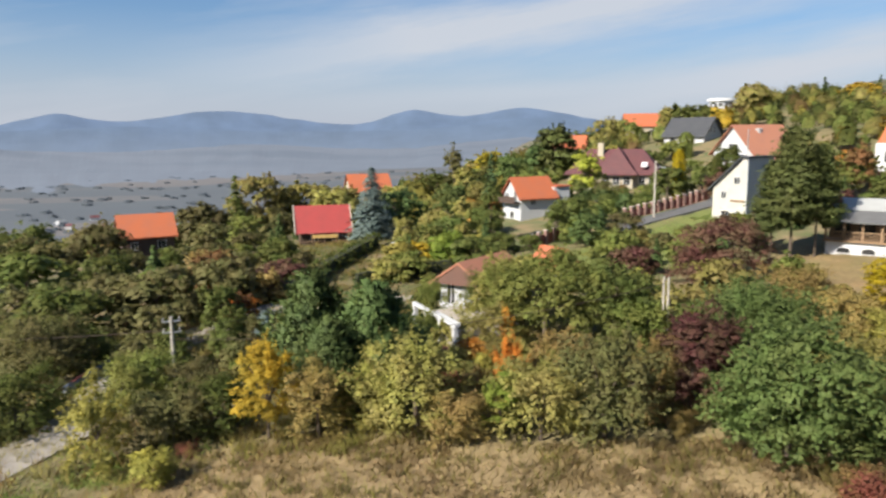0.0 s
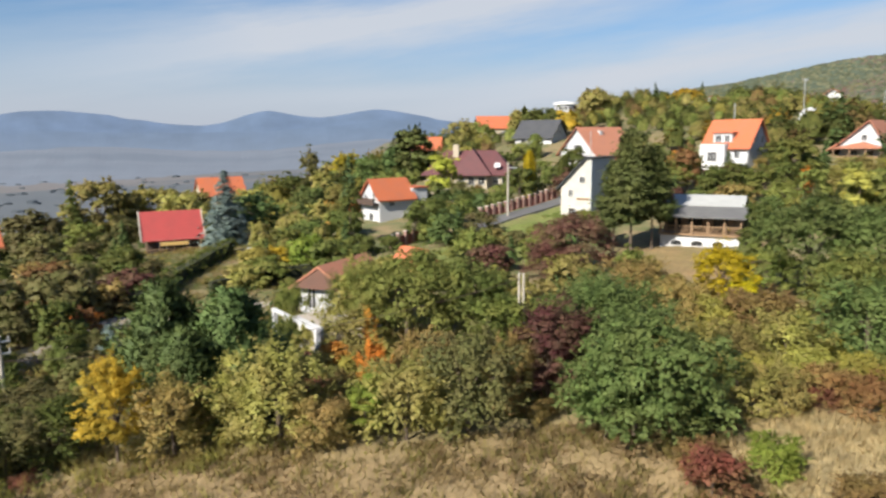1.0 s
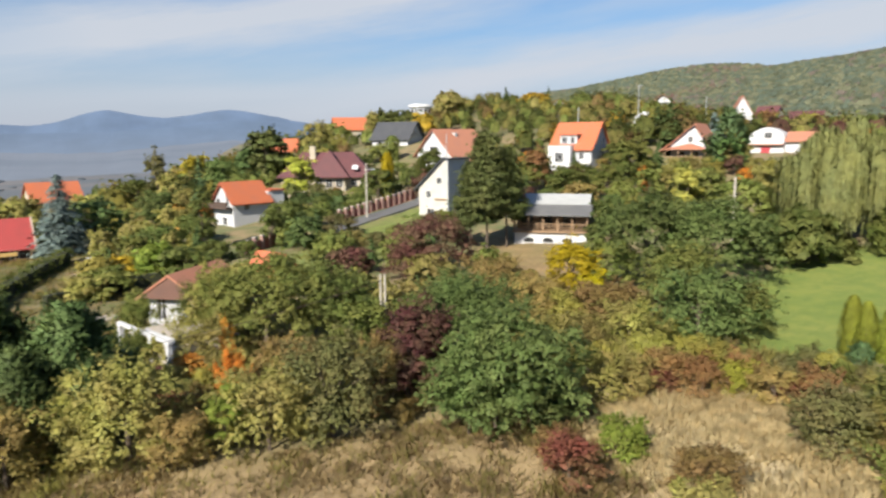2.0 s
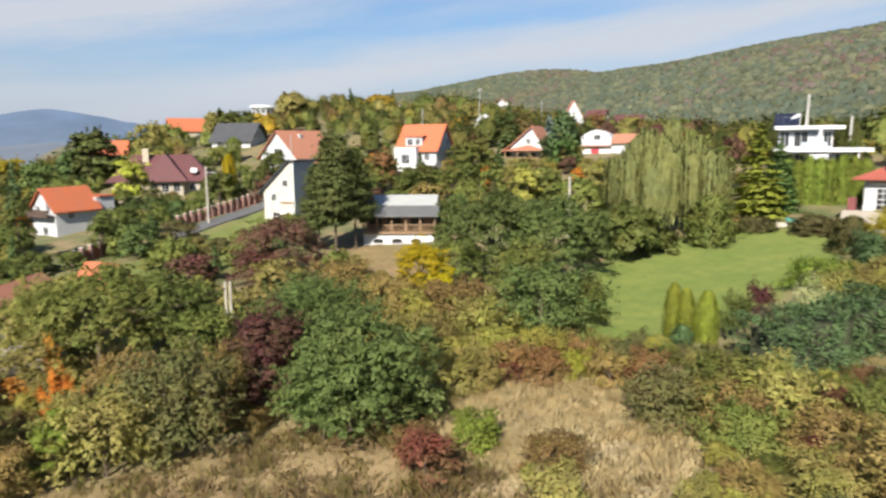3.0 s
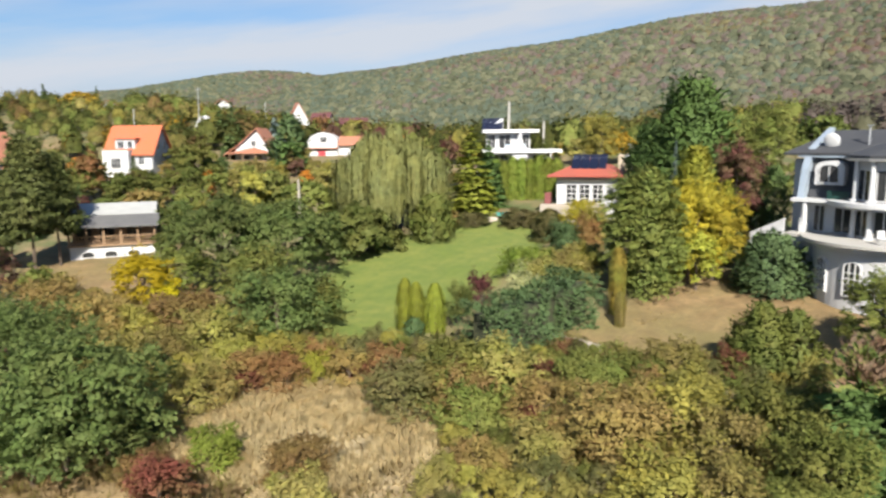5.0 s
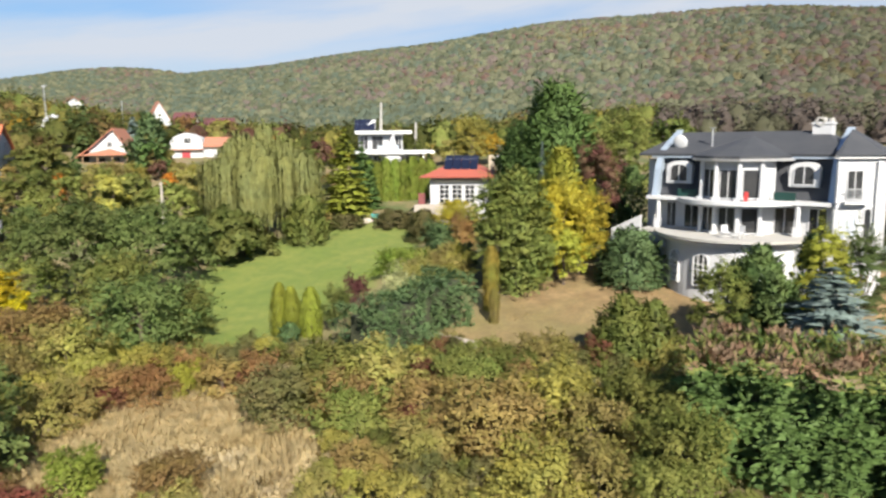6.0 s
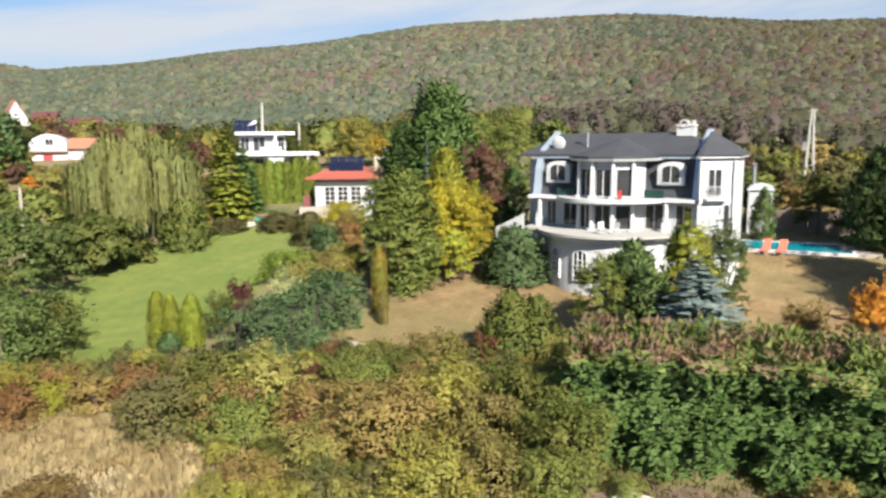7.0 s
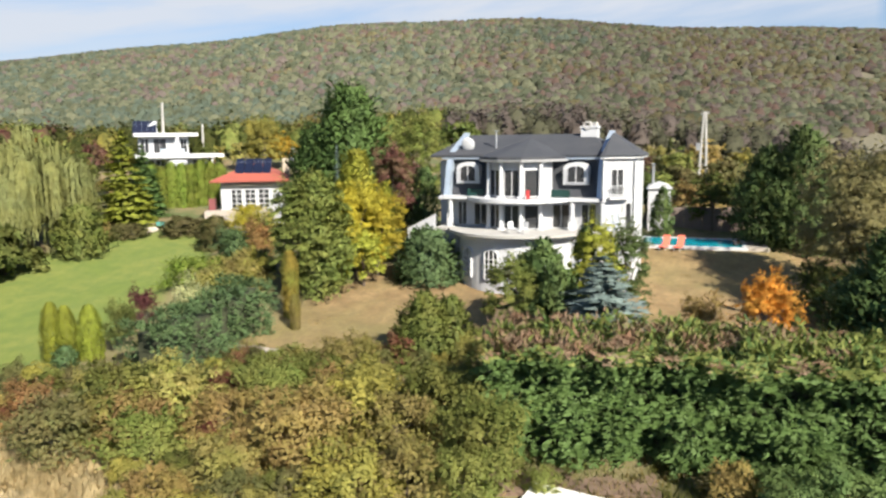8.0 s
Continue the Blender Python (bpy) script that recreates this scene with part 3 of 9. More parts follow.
def plume_mesh(kind, variant, form, tufts, per, leaf, tall):
    """An evergreen in a unit box, of feathery tufts over a plume, cone, ovoid or mound."""
    rng = np.random.default_rng(210 + variant)
    n = tufts * per
    h = rng.uniform(0.0, 1.0, tufts) ** (1.15 if form == "cone" else 0.9)
    a = np.arange(tufts) * 2.39996 + rng.uniform(-0.4, 0.4, tufts)
    if form == "cone":
        r = 0.56 * (1 - h) ** 0.62
    elif form == "mound":
        r = 0.5 * np.sqrt(np.clip(1 - h * h, 0, 1))
    elif form == "ovoid":
        r = 0.5 * np.sqrt(np.clip(np.sin(np.pi * (0.16 + 0.84 * h)), 0, 1))
    else:
        r = 0.5 * np.clip((1 - h) / 0.6, 0, 1) ** 0.62 * (0.72 + 0.28 * np.clip(h / 0.25, 0, 1))
    ca, sa = np.cos(a), np.sin(a)
    lobe = np.array([1 + 0.62 * noise.noise((c * 1.9 + variant, q * 1.9, z * 3.2 * tall)) for c, q, z in zip(ca, sa, h)])
    deep = rng.uniform(0, 1, tufts)
    r = r * lobe * np.where(deep < 0.2, 0.5, rng.uniform(0.62, 0.98, tufts))
    out = np.stack([ca, sa, 0 * a], 1)
    lift = {"cone": 0.35, "mound": 0.05, "ovoid": 0.6, "plume": 0.95}[form]
    root = out * r[:, None] + np.stack([0 * a, 0 * a, h * tall * 0.93], 1)
    go = unit(out * 0.8 + np.array([0, 0, lift]) + rng.normal(size=(tufts, 3)) * 0.34)
    reach = rng.uniform(0.07, 0.2, tufts) * (0.75 + 0.5 * (1 - h)) * np.where(rng.uniform(0, 1, tufts) < 0.3, 1.7, 1.0)
    f = np.tile(np.linspace(0.0, 1.0, per), tufts)
    go_, root_, reach_ = np.repeat(go, per, 0), np.repeat(root, per, 0), np.repeat(reach, per)
    p = root_ + go_ * (reach_ * f)[:, None] + rng.normal(size=(n, 3)) * (reach_ * 0.30 * (1.15 - 0.8 * f))[:, None]
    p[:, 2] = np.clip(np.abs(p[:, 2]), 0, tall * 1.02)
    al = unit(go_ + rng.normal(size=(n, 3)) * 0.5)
    nr = np.repeat(out, per, 0) * 0.6 + np.array([0, 0, 0.7]) + rng.normal(size=(n, 3)) * 0.45
    nr = nr - al * (nr * al).sum(1, keepdims=True)
    shade = np.repeat(out * 0.75 + go * 0.35 + rng.normal(size=(tufts, 3)) * 0.22, per, 0) + np.array([0, 0, 0.35]) + (p - root_) * 3.0
    v, sh = leaves(p, nr, leaf * rng.uniform(0.6, 1.35, n), rng, 0.5, al, shade)
    return leaf_mesh("crown", (v / np.array([1, 1, tall]), sh * np.array([1, 1, tall])), LEAF[kind])


def rod(bm, a, b, r0, r1, seg=7):
    """A tapered round bar from a to b."""
    a, b = Vector(a), Vector(b)
    q = (b - a).to_track_quat("Z", "Y").to_matrix()
    ring = []
    for c, r in ((a, r0), (b, r1)):
        ring.append([bm.verts.new(c + q @ Vector((r * math.cos(t), r * math.sin(t), 0))) for t in (2 * math.pi * k / seg for k in range(seg))])
    for k in range(seg):
        bm.faces.new((ring[0][k], ring[0][(k + 1) % seg], ring[1][(k + 1) % seg], ring[1][k]))
    bm.faces.new(ring[1])
    bm.faces.new(ring[0][::-1])


def trunk_mesh(variant, straight):
    rng = np.random.default_rng(900 + variant)
    bm = bmesh.new()
    if straight:
        rod(bm, (0, 0, -0.03), (0, 0, 0.55), 0.022, 0.013)
        rod(bm, (0, 0, 0.55), (0, 0, 0.97), 0.013, 0.002)
    else:
        bend = rng.normal(size=2) * 0.02
        rod(bm, (0, 0, -0.04), (bend[0], bend[1], 0.35), 0.03, 0.02)
        for k in range(6):
            a = k * 1.05 + rng.uniform(-0.3, 0.3)
            rr, hh = rng.uniform(0.15, 0.33), rng.uniform(0.55, 0.85)
            mid = (bend[0] + rr * 0.45 * math.cos(a), bend[1] + rr * 0.45 * math.sin(a), 0.35 + (hh - 0.35) * 0.55)
            rod(bm, (bend[0], bend[1], 0.33), mid, 0.013, 0.008, 5)
            rod(bm, mid, (rr * math.cos(a), rr * math.sin(a), hh), 0.008, 0.002, 5)
    me = bpy.data.meshes.new("trunk")
    bm.to_mesh(me)
    bm.free()
    me.materials.append(BARK)
    return me


TRUNKS = {True: [trunk_mesh(0, True)], False: [trunk_mesh(k, False) for k in range(4)]}
MESHES = {}
WORDS = {
    "green": "green broad-leaved tree", "dark": "dark green broad-leaved tree", "walnut": "fresh green spreading walnut tree", "olive": "olive-green tree turning autumn yellow",
    "brown": "brownish tree with withering autumn leaves", "yellow": "bright yellow autumn tree", "gold": "golden autumn tree", "orange": "orange autumn tree",
    "dull": "dull brown-green tree", "yew": "dark green upright evergreen tree", "golden_green": "yellow-green feathery tree", "rusty": "rust-tinged clipped thuja column", "rust": "rusty brown autumn tree", "golden": "golden-yellow autumn tree", "maroon": "dark maroon purple-leaved plum tree", "red": "dark red autumn shrub", "lime": "light lime-green leafy tree", "spruce": "blue-grey spruce", "conifer": "dark green conifer",
    "pine": "dark green pine with bare trunk", "willow": "large weeping willow with hanging pale branches", "thuja": "slim clipped yellow-green thuja column", "leyland": "green scale-leaved conifer", "birch": "pale olive birch tree", "pale": "pale silvery shrub", "gold_olive": "yellow-green tree turning golden", "juniper": "grey-green juniper tree", "weed": "withered brown tangle of weeds as a tree",
}


def crown_for(shape, kind, k, far, w, h):
    """Crowns are built once for each shape, tint, slimness, size and variant, and shared."""
    tall = min((0.65, 1.0, 1.5, 2.3), key=lambda a: abs(math.log(a * w / h)))
    size = 0 if w < 3.2 else 1 if w < 6 else 2
    plumes = ("plume", "cone", "ovoid", "mound")
    if far or shape not in ("round", "bush", "pine") + plumes:
        size = 1
    if shape not in ("round", "bush", "pine") + plumes:
        tall = 1.0
    k = k % (2 if far or size == 0 else 3)
    key = (shape, kind, k, far, tall, size)
    if key not in MESHES:
        if shape in ("round", "bush"):
            n, leaf, clumps = ((4000, 0.042, 60), (9000, 0.0285, 150), (13800, 0.022, 260))[size] if far == 0 else ((1700, 0.070, 70), (500, 0.14, 30))[far - 1]
            me = crown_mesh(kind, k + (10 if shape == "bush" else 0) + int(tall * 7), int(n * tall ** 0.6), leaf, clumps, low=-0.08 if shape == "bush" else 0.02, sharp=(0.125, 0.085, 0.068)[size] if far == 0 else 0.12, tall=tall, brushy=shape == "bush" and far == 0)
        elif shape == "pine":
            me = pine_mesh(kind, k, tall)
        elif shape in plumes:
            tufts, per, leaf = ((220, 14, 0.085), (460, 20, 0.055), (760, 22, 0.042))[size] if far == 0 else (170, 12, 0.09)
            me = plume_mesh(kind, k + 4 * plumes.index(shape), shape, int(tufts * tall ** 0.7), per, leaf, tall)
        elif shape == "spruce":
            args = ((46, 24, 0.048), (24, 8, 0.11), (14, 5, 0.17))[far]
            me = spruce_mesh(kind, k, *args)
        elif shape == "cedar":
            me = spruce_mesh(kind, k + 5, 26, 26, 0.075, droop=0.05, bare=0.02)
        elif shape == "column":
            me = column_mesh(kind, k, (7500, 2600, 500)[far], (0.036, 0.07, 0.12)[far], 0.42 if kind == "thuja" else 0.22)
        else:
            me = willow_mesh(k)
        MESHES[key] = me
    return MESHES[key]


TREES = []
STRAIGHT = ("spruce", "cedar", "column", "pine", "plume", "cone", "ovoid", "mound")
SPECIES = {"plume": "yew_tree", "cone": "cypress_tree", "golden_green": "cypress_tree", "golden": "maple_tree", "spruce": "spruce_tree", "cedar": "cedar_tree", "pine": "pine_tree", "willow": "willow_tree", "column": "thuja_tree", "maroon": "plum_tree", "walnut": "walnut_tree", "olive": "orchard_tree",
           "brown": "orchard_tree", "dull": "orchard_tree", "gold_olive": "cherry_tree", "gold": "maple_tree", "yellow": "birch_tree", "birch": "birch_tree", "orange": "maple_tree", "conifer": "yew_tree", "leyland": "juniper_tree"}


def tree(shape, kind, x, y, h, w, far=1, name="", label="", turn=None):
    """One tree or shrub of height h and width w, standing on the land at x, y."""
    i = len(TREES)
    k = i % (3 if far else 4)
    m = Matrix.Translation((x, y, gz(x, y) - 0.05))
    bushy = shape in ("bush", "mound")
    name = name or ("shrub" if bushy and h < 3.2 else SPECIES.get(shape) or SPECIES.get(kind) or "garden_tree")
    words = label or WORDS[kind].replace("tree", "shrub" if name == "shrub" else "tree") + (" on the dry slope" if x < 40 else " on the garden slope")
    e = thing(name, m, words, name.replace("_", " ") if name in ("shrub",) else "tree", group="trees of the slope" if name != "shrub" else "shrubs of the slope")
    a = turn if turn is not None else (i * 2.4) % 6.28
    s = Matrix.Rotation(a, 4, "Z") @ Matrix.Diagonal((w, w, h, 1))
    c = part("crown", crown_for(shape, kind, k, far, w, h), None, e)
    c.matrix_local = s
    t = part("stem" if bushy and h < 3.2 else "trunk", TRUNKS[shape in STRAIGHT][k % len(TRUNKS[shape in STRAIGHT])], None, e)
    t.matrix_local = Matrix.Rotation(a, 4, "Z") @ Matrix.Diagonal((min(w, h), min(w, h), h, 1))
    TREES.append((x, y, w))
    return e


# ---- the wooded hill ----
DOME = np.array([(0.0, 0.0, 1.0)] + [(math.sin(radians(t)) * math.cos(a * 0.8976 + o), math.sin(radians(t)) * math.sin(a * 0.8976 + o), math.cos(radians(t))) for t, o in ((28, 0.0), (62, 0.45), (93, 0.0)) for a in range(7)])
DOME_FACES = np.array([(0, 1 + a, 1 + (a + 1) % 7) for a in range(7)] + [f for r in (1, 8) for a in range(7) for f in ((r + a, r + 7 + a, r + (a + 1) % 7), (r + (a + 1) % 7, r + 7 + a, r + 7 + (a + 1) % 7))])


def domes(size3, foot, rng):
    """Lumpy domes of foliage, one for each far crown: corners and smooth normals of their triangles."""
    m = len(foot)
    bumps = rng.uniform(0.82, 1.16, (m, len(DOME), 1))
    turn = rng.uniform(0, 6.28, (m, 1))
    dx, dy = np.cos(turn) * DOME[:, 0] - np.sin(turn) * DOME[:, 1], np.sin(turn) * DOME[:, 0] + np.cos(turn) * DOME[:, 1]
    ball = np.stack([dx, dy, np.broadcast_to(DOME[:, 2], dx.shape)], -1)
    skin = ball * bumps * size3 + foot
    lit = unit(ball * 0.75 + np.array([-0.12, -0.1, 0.45]) + rng.normal(size=ball.shape) * 0.12)
    return skin[:, DOME_FACES].reshape(-1, 3, 3), lit[:, DOME_FACES].reshape(-1, 3, 3)


def build_forest():
    rng = np.random.default_rng(12)
    n = 90000
    x, y = rng.uniform(160, 585, n), rng.uniform(-420, 1000, n)
    az = np.degrees(np.arctan2(x, y))
    keep = (az > 30) & (az < 120) & ((x > 185) | (az > 84)) & (np.degrees(np.arctan2(ground_z(x, y) - 11.0, np.hypot(x, y))) > 0.7) & (rng.uniform(0, 1, n) < 0.72 - 0.4 * smooth(300, 900, y))
    x, y = x[keep][:24500], y[keep][:24500]
    z = ground_z(x, y)
    patch = np.array([noise.noise((a * 0.012, b * 0.012, 5.0)) for a, b in zip(x, y)])
    pick = rng.uniform(0, 1, len(x)) + patch * 0.5 + 0.42 * smooth(110, -110, y) - 0.04 * smooth(120, 400, y)
    # tints greyed and blued to put distance haze into the crowns
    woods = {"wood_dark": ((0.083, 0.105, 0.077), (0.108, 0.129, 0.094), (0.095, 0.113, 0.086)), "wood_green": ((0.106, 0.124, 0.078), (0.133, 0.152, 0.095), (0.119, 0.134, 0.085)),
             "wood_olive": ((0.133, 0.138, 0.085), (0.161, 0.166, 0.102), (0.147, 0.146, 0.096)), "wood_brown": ((0.129, 0.105, 0.094), (0.158, 0.129, 0.111), (0.143, 0.119, 0.105)),
             "wood_rust": ((0.155, 0.102, 0.085), (0.188, 0.123, 0.099), (0.155, 0.118, 0.094)), "wood_gold": ((0.181, 0.168, 0.085), (0.224, 0.205, 0.101), (0.177, 0.164, 0.092))}
    for k, v in woods.items():
        LEAF[k] = leaf_material(k, *v, calm=1.0)
    tints = (("wood_dark", -9, 0.2), ("wood_green", 0.2, 0.5), ("wood_olive", 0.5, 0.84), ("wood_brown", 0.84, 1.04), ("wood_rust", 1.04, 1.14), ("wood_gold", 1.14, 9))
    for kind, lo, hi in tints:
        sel = (pick >= lo) & (pick < hi)
        px, py, pz = x[sel], y[sel], z[sel]
        m, k = len(px), 10
        rad, hgt = rng.uniform(1.6, 3.7, m), rng.uniform(2.2, 4.2, m)
        size3, foot = np.stack([rad, rad, hgt], -1)[:, None, :], np.stack([px, py, pz], -1)[:, None, :]
        corners, normals = domes(size3, foot, rng)
        # sprays that break its outline
        d = unit(rng.normal(size=(m, k, 3)))
        d[..., 2] = np.abs(d[..., 2]) * 0.95 + 0.05
        p = d * rng.uniform(0.92, 1.14, (m, k, 1)) * size3 + foot
        nr = d + rng.normal(size=d.shape) * 0.45
        q = leaves(p.reshape(-1, 3), nr.reshape(-1, 3), rng.uniform(0.7, 1.3, m * k) * np.repeat(rad / 3.2, k), rng, 0.8, shade=(d * 0.8 + np.array([0, 0, 0.4])).reshape(-1, 3))
        q = np.concatenate([corners, q[0]]), np.concatenate([normals, np.repeat(q[1][:, None, :], 3, 1)])
        # painted darker towards -y, standing in for thinner haze there
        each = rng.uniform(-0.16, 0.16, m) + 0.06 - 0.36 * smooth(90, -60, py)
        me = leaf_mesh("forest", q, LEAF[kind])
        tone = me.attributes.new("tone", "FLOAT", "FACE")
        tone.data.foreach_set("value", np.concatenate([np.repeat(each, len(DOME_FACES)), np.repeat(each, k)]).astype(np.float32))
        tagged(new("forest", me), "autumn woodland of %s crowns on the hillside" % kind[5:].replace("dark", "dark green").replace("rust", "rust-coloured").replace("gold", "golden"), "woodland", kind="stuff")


build_forest()


# houses and tree-free sight lines to the camera: x, y, radius, line length
SIGHT_LINES = [(52, 158, 9, 20), (55, 199, 7, 16), (31, 180, 6, 14), (-15, 151, 7, 14), (104, 273, 9, 70), (71, 111, 8, 26), (93, 106, 8, 22), (107, 99, 10, 24), (160, 156, 8, 30),
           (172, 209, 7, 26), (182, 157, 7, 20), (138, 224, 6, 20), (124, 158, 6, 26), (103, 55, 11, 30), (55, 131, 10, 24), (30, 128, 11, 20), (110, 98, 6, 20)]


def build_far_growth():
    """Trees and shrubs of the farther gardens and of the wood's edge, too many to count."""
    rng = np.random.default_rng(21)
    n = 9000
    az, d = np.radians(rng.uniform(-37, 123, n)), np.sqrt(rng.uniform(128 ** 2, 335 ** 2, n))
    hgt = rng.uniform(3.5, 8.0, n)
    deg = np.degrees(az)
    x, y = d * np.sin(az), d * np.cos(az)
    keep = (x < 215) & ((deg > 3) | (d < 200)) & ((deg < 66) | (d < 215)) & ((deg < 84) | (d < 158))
    for hx, hy, r, g in SIGHT_LINES:
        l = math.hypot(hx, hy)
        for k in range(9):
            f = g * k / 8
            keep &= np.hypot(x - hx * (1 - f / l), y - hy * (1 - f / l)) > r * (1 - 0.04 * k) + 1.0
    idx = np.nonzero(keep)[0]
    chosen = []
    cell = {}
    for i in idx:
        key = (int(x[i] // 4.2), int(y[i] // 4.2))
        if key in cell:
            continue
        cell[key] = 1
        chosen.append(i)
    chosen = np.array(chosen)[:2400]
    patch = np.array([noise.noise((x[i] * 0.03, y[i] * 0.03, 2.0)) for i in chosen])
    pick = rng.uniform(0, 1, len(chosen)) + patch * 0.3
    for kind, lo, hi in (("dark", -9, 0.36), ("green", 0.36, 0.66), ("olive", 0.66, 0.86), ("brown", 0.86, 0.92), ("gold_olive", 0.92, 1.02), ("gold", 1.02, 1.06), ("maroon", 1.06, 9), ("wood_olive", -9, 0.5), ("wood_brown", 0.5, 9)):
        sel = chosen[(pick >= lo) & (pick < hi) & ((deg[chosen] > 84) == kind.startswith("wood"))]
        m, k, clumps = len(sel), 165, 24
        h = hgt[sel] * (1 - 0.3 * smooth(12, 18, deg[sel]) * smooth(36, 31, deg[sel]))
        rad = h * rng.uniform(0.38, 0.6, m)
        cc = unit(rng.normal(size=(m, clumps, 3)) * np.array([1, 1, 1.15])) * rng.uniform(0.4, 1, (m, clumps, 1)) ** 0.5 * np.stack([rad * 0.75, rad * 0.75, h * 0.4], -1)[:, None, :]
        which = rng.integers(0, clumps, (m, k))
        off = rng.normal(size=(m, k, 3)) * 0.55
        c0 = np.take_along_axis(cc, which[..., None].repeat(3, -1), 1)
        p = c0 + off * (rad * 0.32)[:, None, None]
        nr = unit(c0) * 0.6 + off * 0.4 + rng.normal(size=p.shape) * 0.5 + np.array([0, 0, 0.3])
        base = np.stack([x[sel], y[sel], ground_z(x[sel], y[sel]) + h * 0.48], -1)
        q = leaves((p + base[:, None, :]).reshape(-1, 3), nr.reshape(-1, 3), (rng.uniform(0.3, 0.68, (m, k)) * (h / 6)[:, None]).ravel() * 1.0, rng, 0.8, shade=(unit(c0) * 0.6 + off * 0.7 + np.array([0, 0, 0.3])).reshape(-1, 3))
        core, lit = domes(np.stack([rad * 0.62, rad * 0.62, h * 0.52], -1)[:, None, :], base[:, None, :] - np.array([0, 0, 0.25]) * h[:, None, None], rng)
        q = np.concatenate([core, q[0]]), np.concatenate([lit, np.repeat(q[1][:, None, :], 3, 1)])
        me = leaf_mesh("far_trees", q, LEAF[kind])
        # tone lowered to stand in for the self-shade that the domes lack
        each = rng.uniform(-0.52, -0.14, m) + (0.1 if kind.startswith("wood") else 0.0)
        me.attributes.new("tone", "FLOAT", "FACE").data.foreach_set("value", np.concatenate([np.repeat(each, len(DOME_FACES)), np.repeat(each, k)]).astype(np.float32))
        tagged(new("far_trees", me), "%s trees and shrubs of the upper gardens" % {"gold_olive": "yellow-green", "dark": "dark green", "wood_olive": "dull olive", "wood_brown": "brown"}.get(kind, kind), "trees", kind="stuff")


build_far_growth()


# ---- the orchard and garden growth between the houses ----
tree("bush", "green", 29.0, 59.1, 4.0, 3.4, 1)
tree("bush", "dark", -11.7, 49.1, 2.1, 1.8, 1)
tree("bush", "brown", 8.2, 46.0, 2.7, 2.5, 1)
tree("bush", "gold_olive", 20.6, 49.3, 2.9, 3.1, 1)
tree("bush", "dark", -18.3, 56.6, 4.1, 3.7, 1)
tree("bush", "dark", 25.0, 43.7, 1.9, 2.4, 1)
tree("bush", "dull", -37.2, 59.9, 3.4, 3.3, 1)
tree("bush", "dull", -21.1, 50.7, 4.1, 4.0, 1)
tree("round", "orange", 1.7, 45.5, 2.4, 2.4, 1)
tree("round", "dark", -40.4, 58.4, 2.3, 2.5, 1)
tree("bush", "olive", 21.3, 56.2, 2.7, 2.3, 1)
tree("bush", "green", -13.2, 44.5, 1.9, 1.9, 1)
tree("bush", "olive", 17.1, 55.3, 2.1, 1.8, 1)
tree("round", "dark", -22.5, 54.9, 2.7, 2.5, 1)
tree("bush", "green", -2.4, 54.6, 2.0, 1.7, 1)
tree("bush", "green", -32.9, 48.0, 3.7, 3.7, 1)
tree("bush", "dark", -15.4, 49.0, 3.8, 3.2, 1)
tree("bush", "green", 13.6, 59.8, 2.6, 2.6, 1)
tree("round", "green", -0.1, 54.6, 2.1, 2.0, 1)
tree("bush", "olive", 4.7, 46.0, 2.3, 2.5, 1)
tree("bush", "dark", -18.7, 47.0, 3.1, 2.9, 1)
tree("round", "dark", 17.7, 48.8, 3.4, 3.4, 1)
tree("bush", "dull", -25.8, 52.2, 1.9, 1.6, 1)
tree("bush", "dull", -36.4, 55.7, 2.4, 2.2, 1)
tree("bush", "green", -29.6, 48.3, 4.1, 3.4, 1)
tree("bush", "gold_olive", -1.8, 45.8, 2.3, 2.9, 1)
tree("round", "dull", -37.8, 62.7, 1.8, 1.9, 1)
tree("bush", "dull", -14.0, 46.4, 2.4, 2.6, 1)
tree("round", "dull", -21.3, 57.0, 3.0, 2.6, 1)
tree("bush", "dull", -14.5, 51.8, 2.7, 2.1, 1)
tree("bush", "dull", -34.2, 62.9, 3.3, 2.9, 1)
tree("bush", "dull", -16.8, 50.9, 2.1, 1.8, 1)
tree("bush", "olive", 32.1, 61.4, 2.4, 3.0, 1)
tree("bush", "olive", 18.8, 58.3, 2.6, 2.6, 1)
tree("bush", "dark", 31.8, 64.7, 2.0, 1.6, 1)
tree("bush", "dull", -32.7, 67.1, 3.3, 2.9, 1)
tree("bush", "gold_olive", 16.8, 60.8, 3.1, 2.8, 1)
tree("round", "dull", -25.5, 54.9, 2.4, 2.5, 1)
tree("bush", "gold_olive", 18.4, 52.5, 2.0, 2.2, 1)
tree("bush", "olive", 33.2, 65.8, 2.1, 1.7, 1)
tree("bush", "dull", -33.9, 57.8, 2.7, 3.2, 1)
tree("bush", "olive", 14.8, 54.7, 2.5, 2.2, 1)
tree("bush", "green", -29.3, 69.0, 3.1, 3.8, 1)
tree("bush", "green", 18.2, 62.7, 2.2, 2.1, 1)
tree("bush", "dark", -39.9, 60.9, 1.9, 1.6, 1)
tree("bush", "dull", -41.6, 61.9, 2.6, 2.4, 1)
tree("round", "dull", -21.4, 47.2, 2.6, 3.1, 1)
tree("round", "gold_olive", 31.7, 55.5, 2.0, 1.9, 1)
tree("round", "dull", -38.2, 56.7, 2.0, 1.6, 1)
tree("bush", "dark", -27.0, 66.3, 3.2, 3.2, 1)
tree("bush", "green", -25.7, 50.0, 2.2, 2.7, 1)
tree("round", "brown", 14.6, 44.7, 2.4, 2.2, 1)
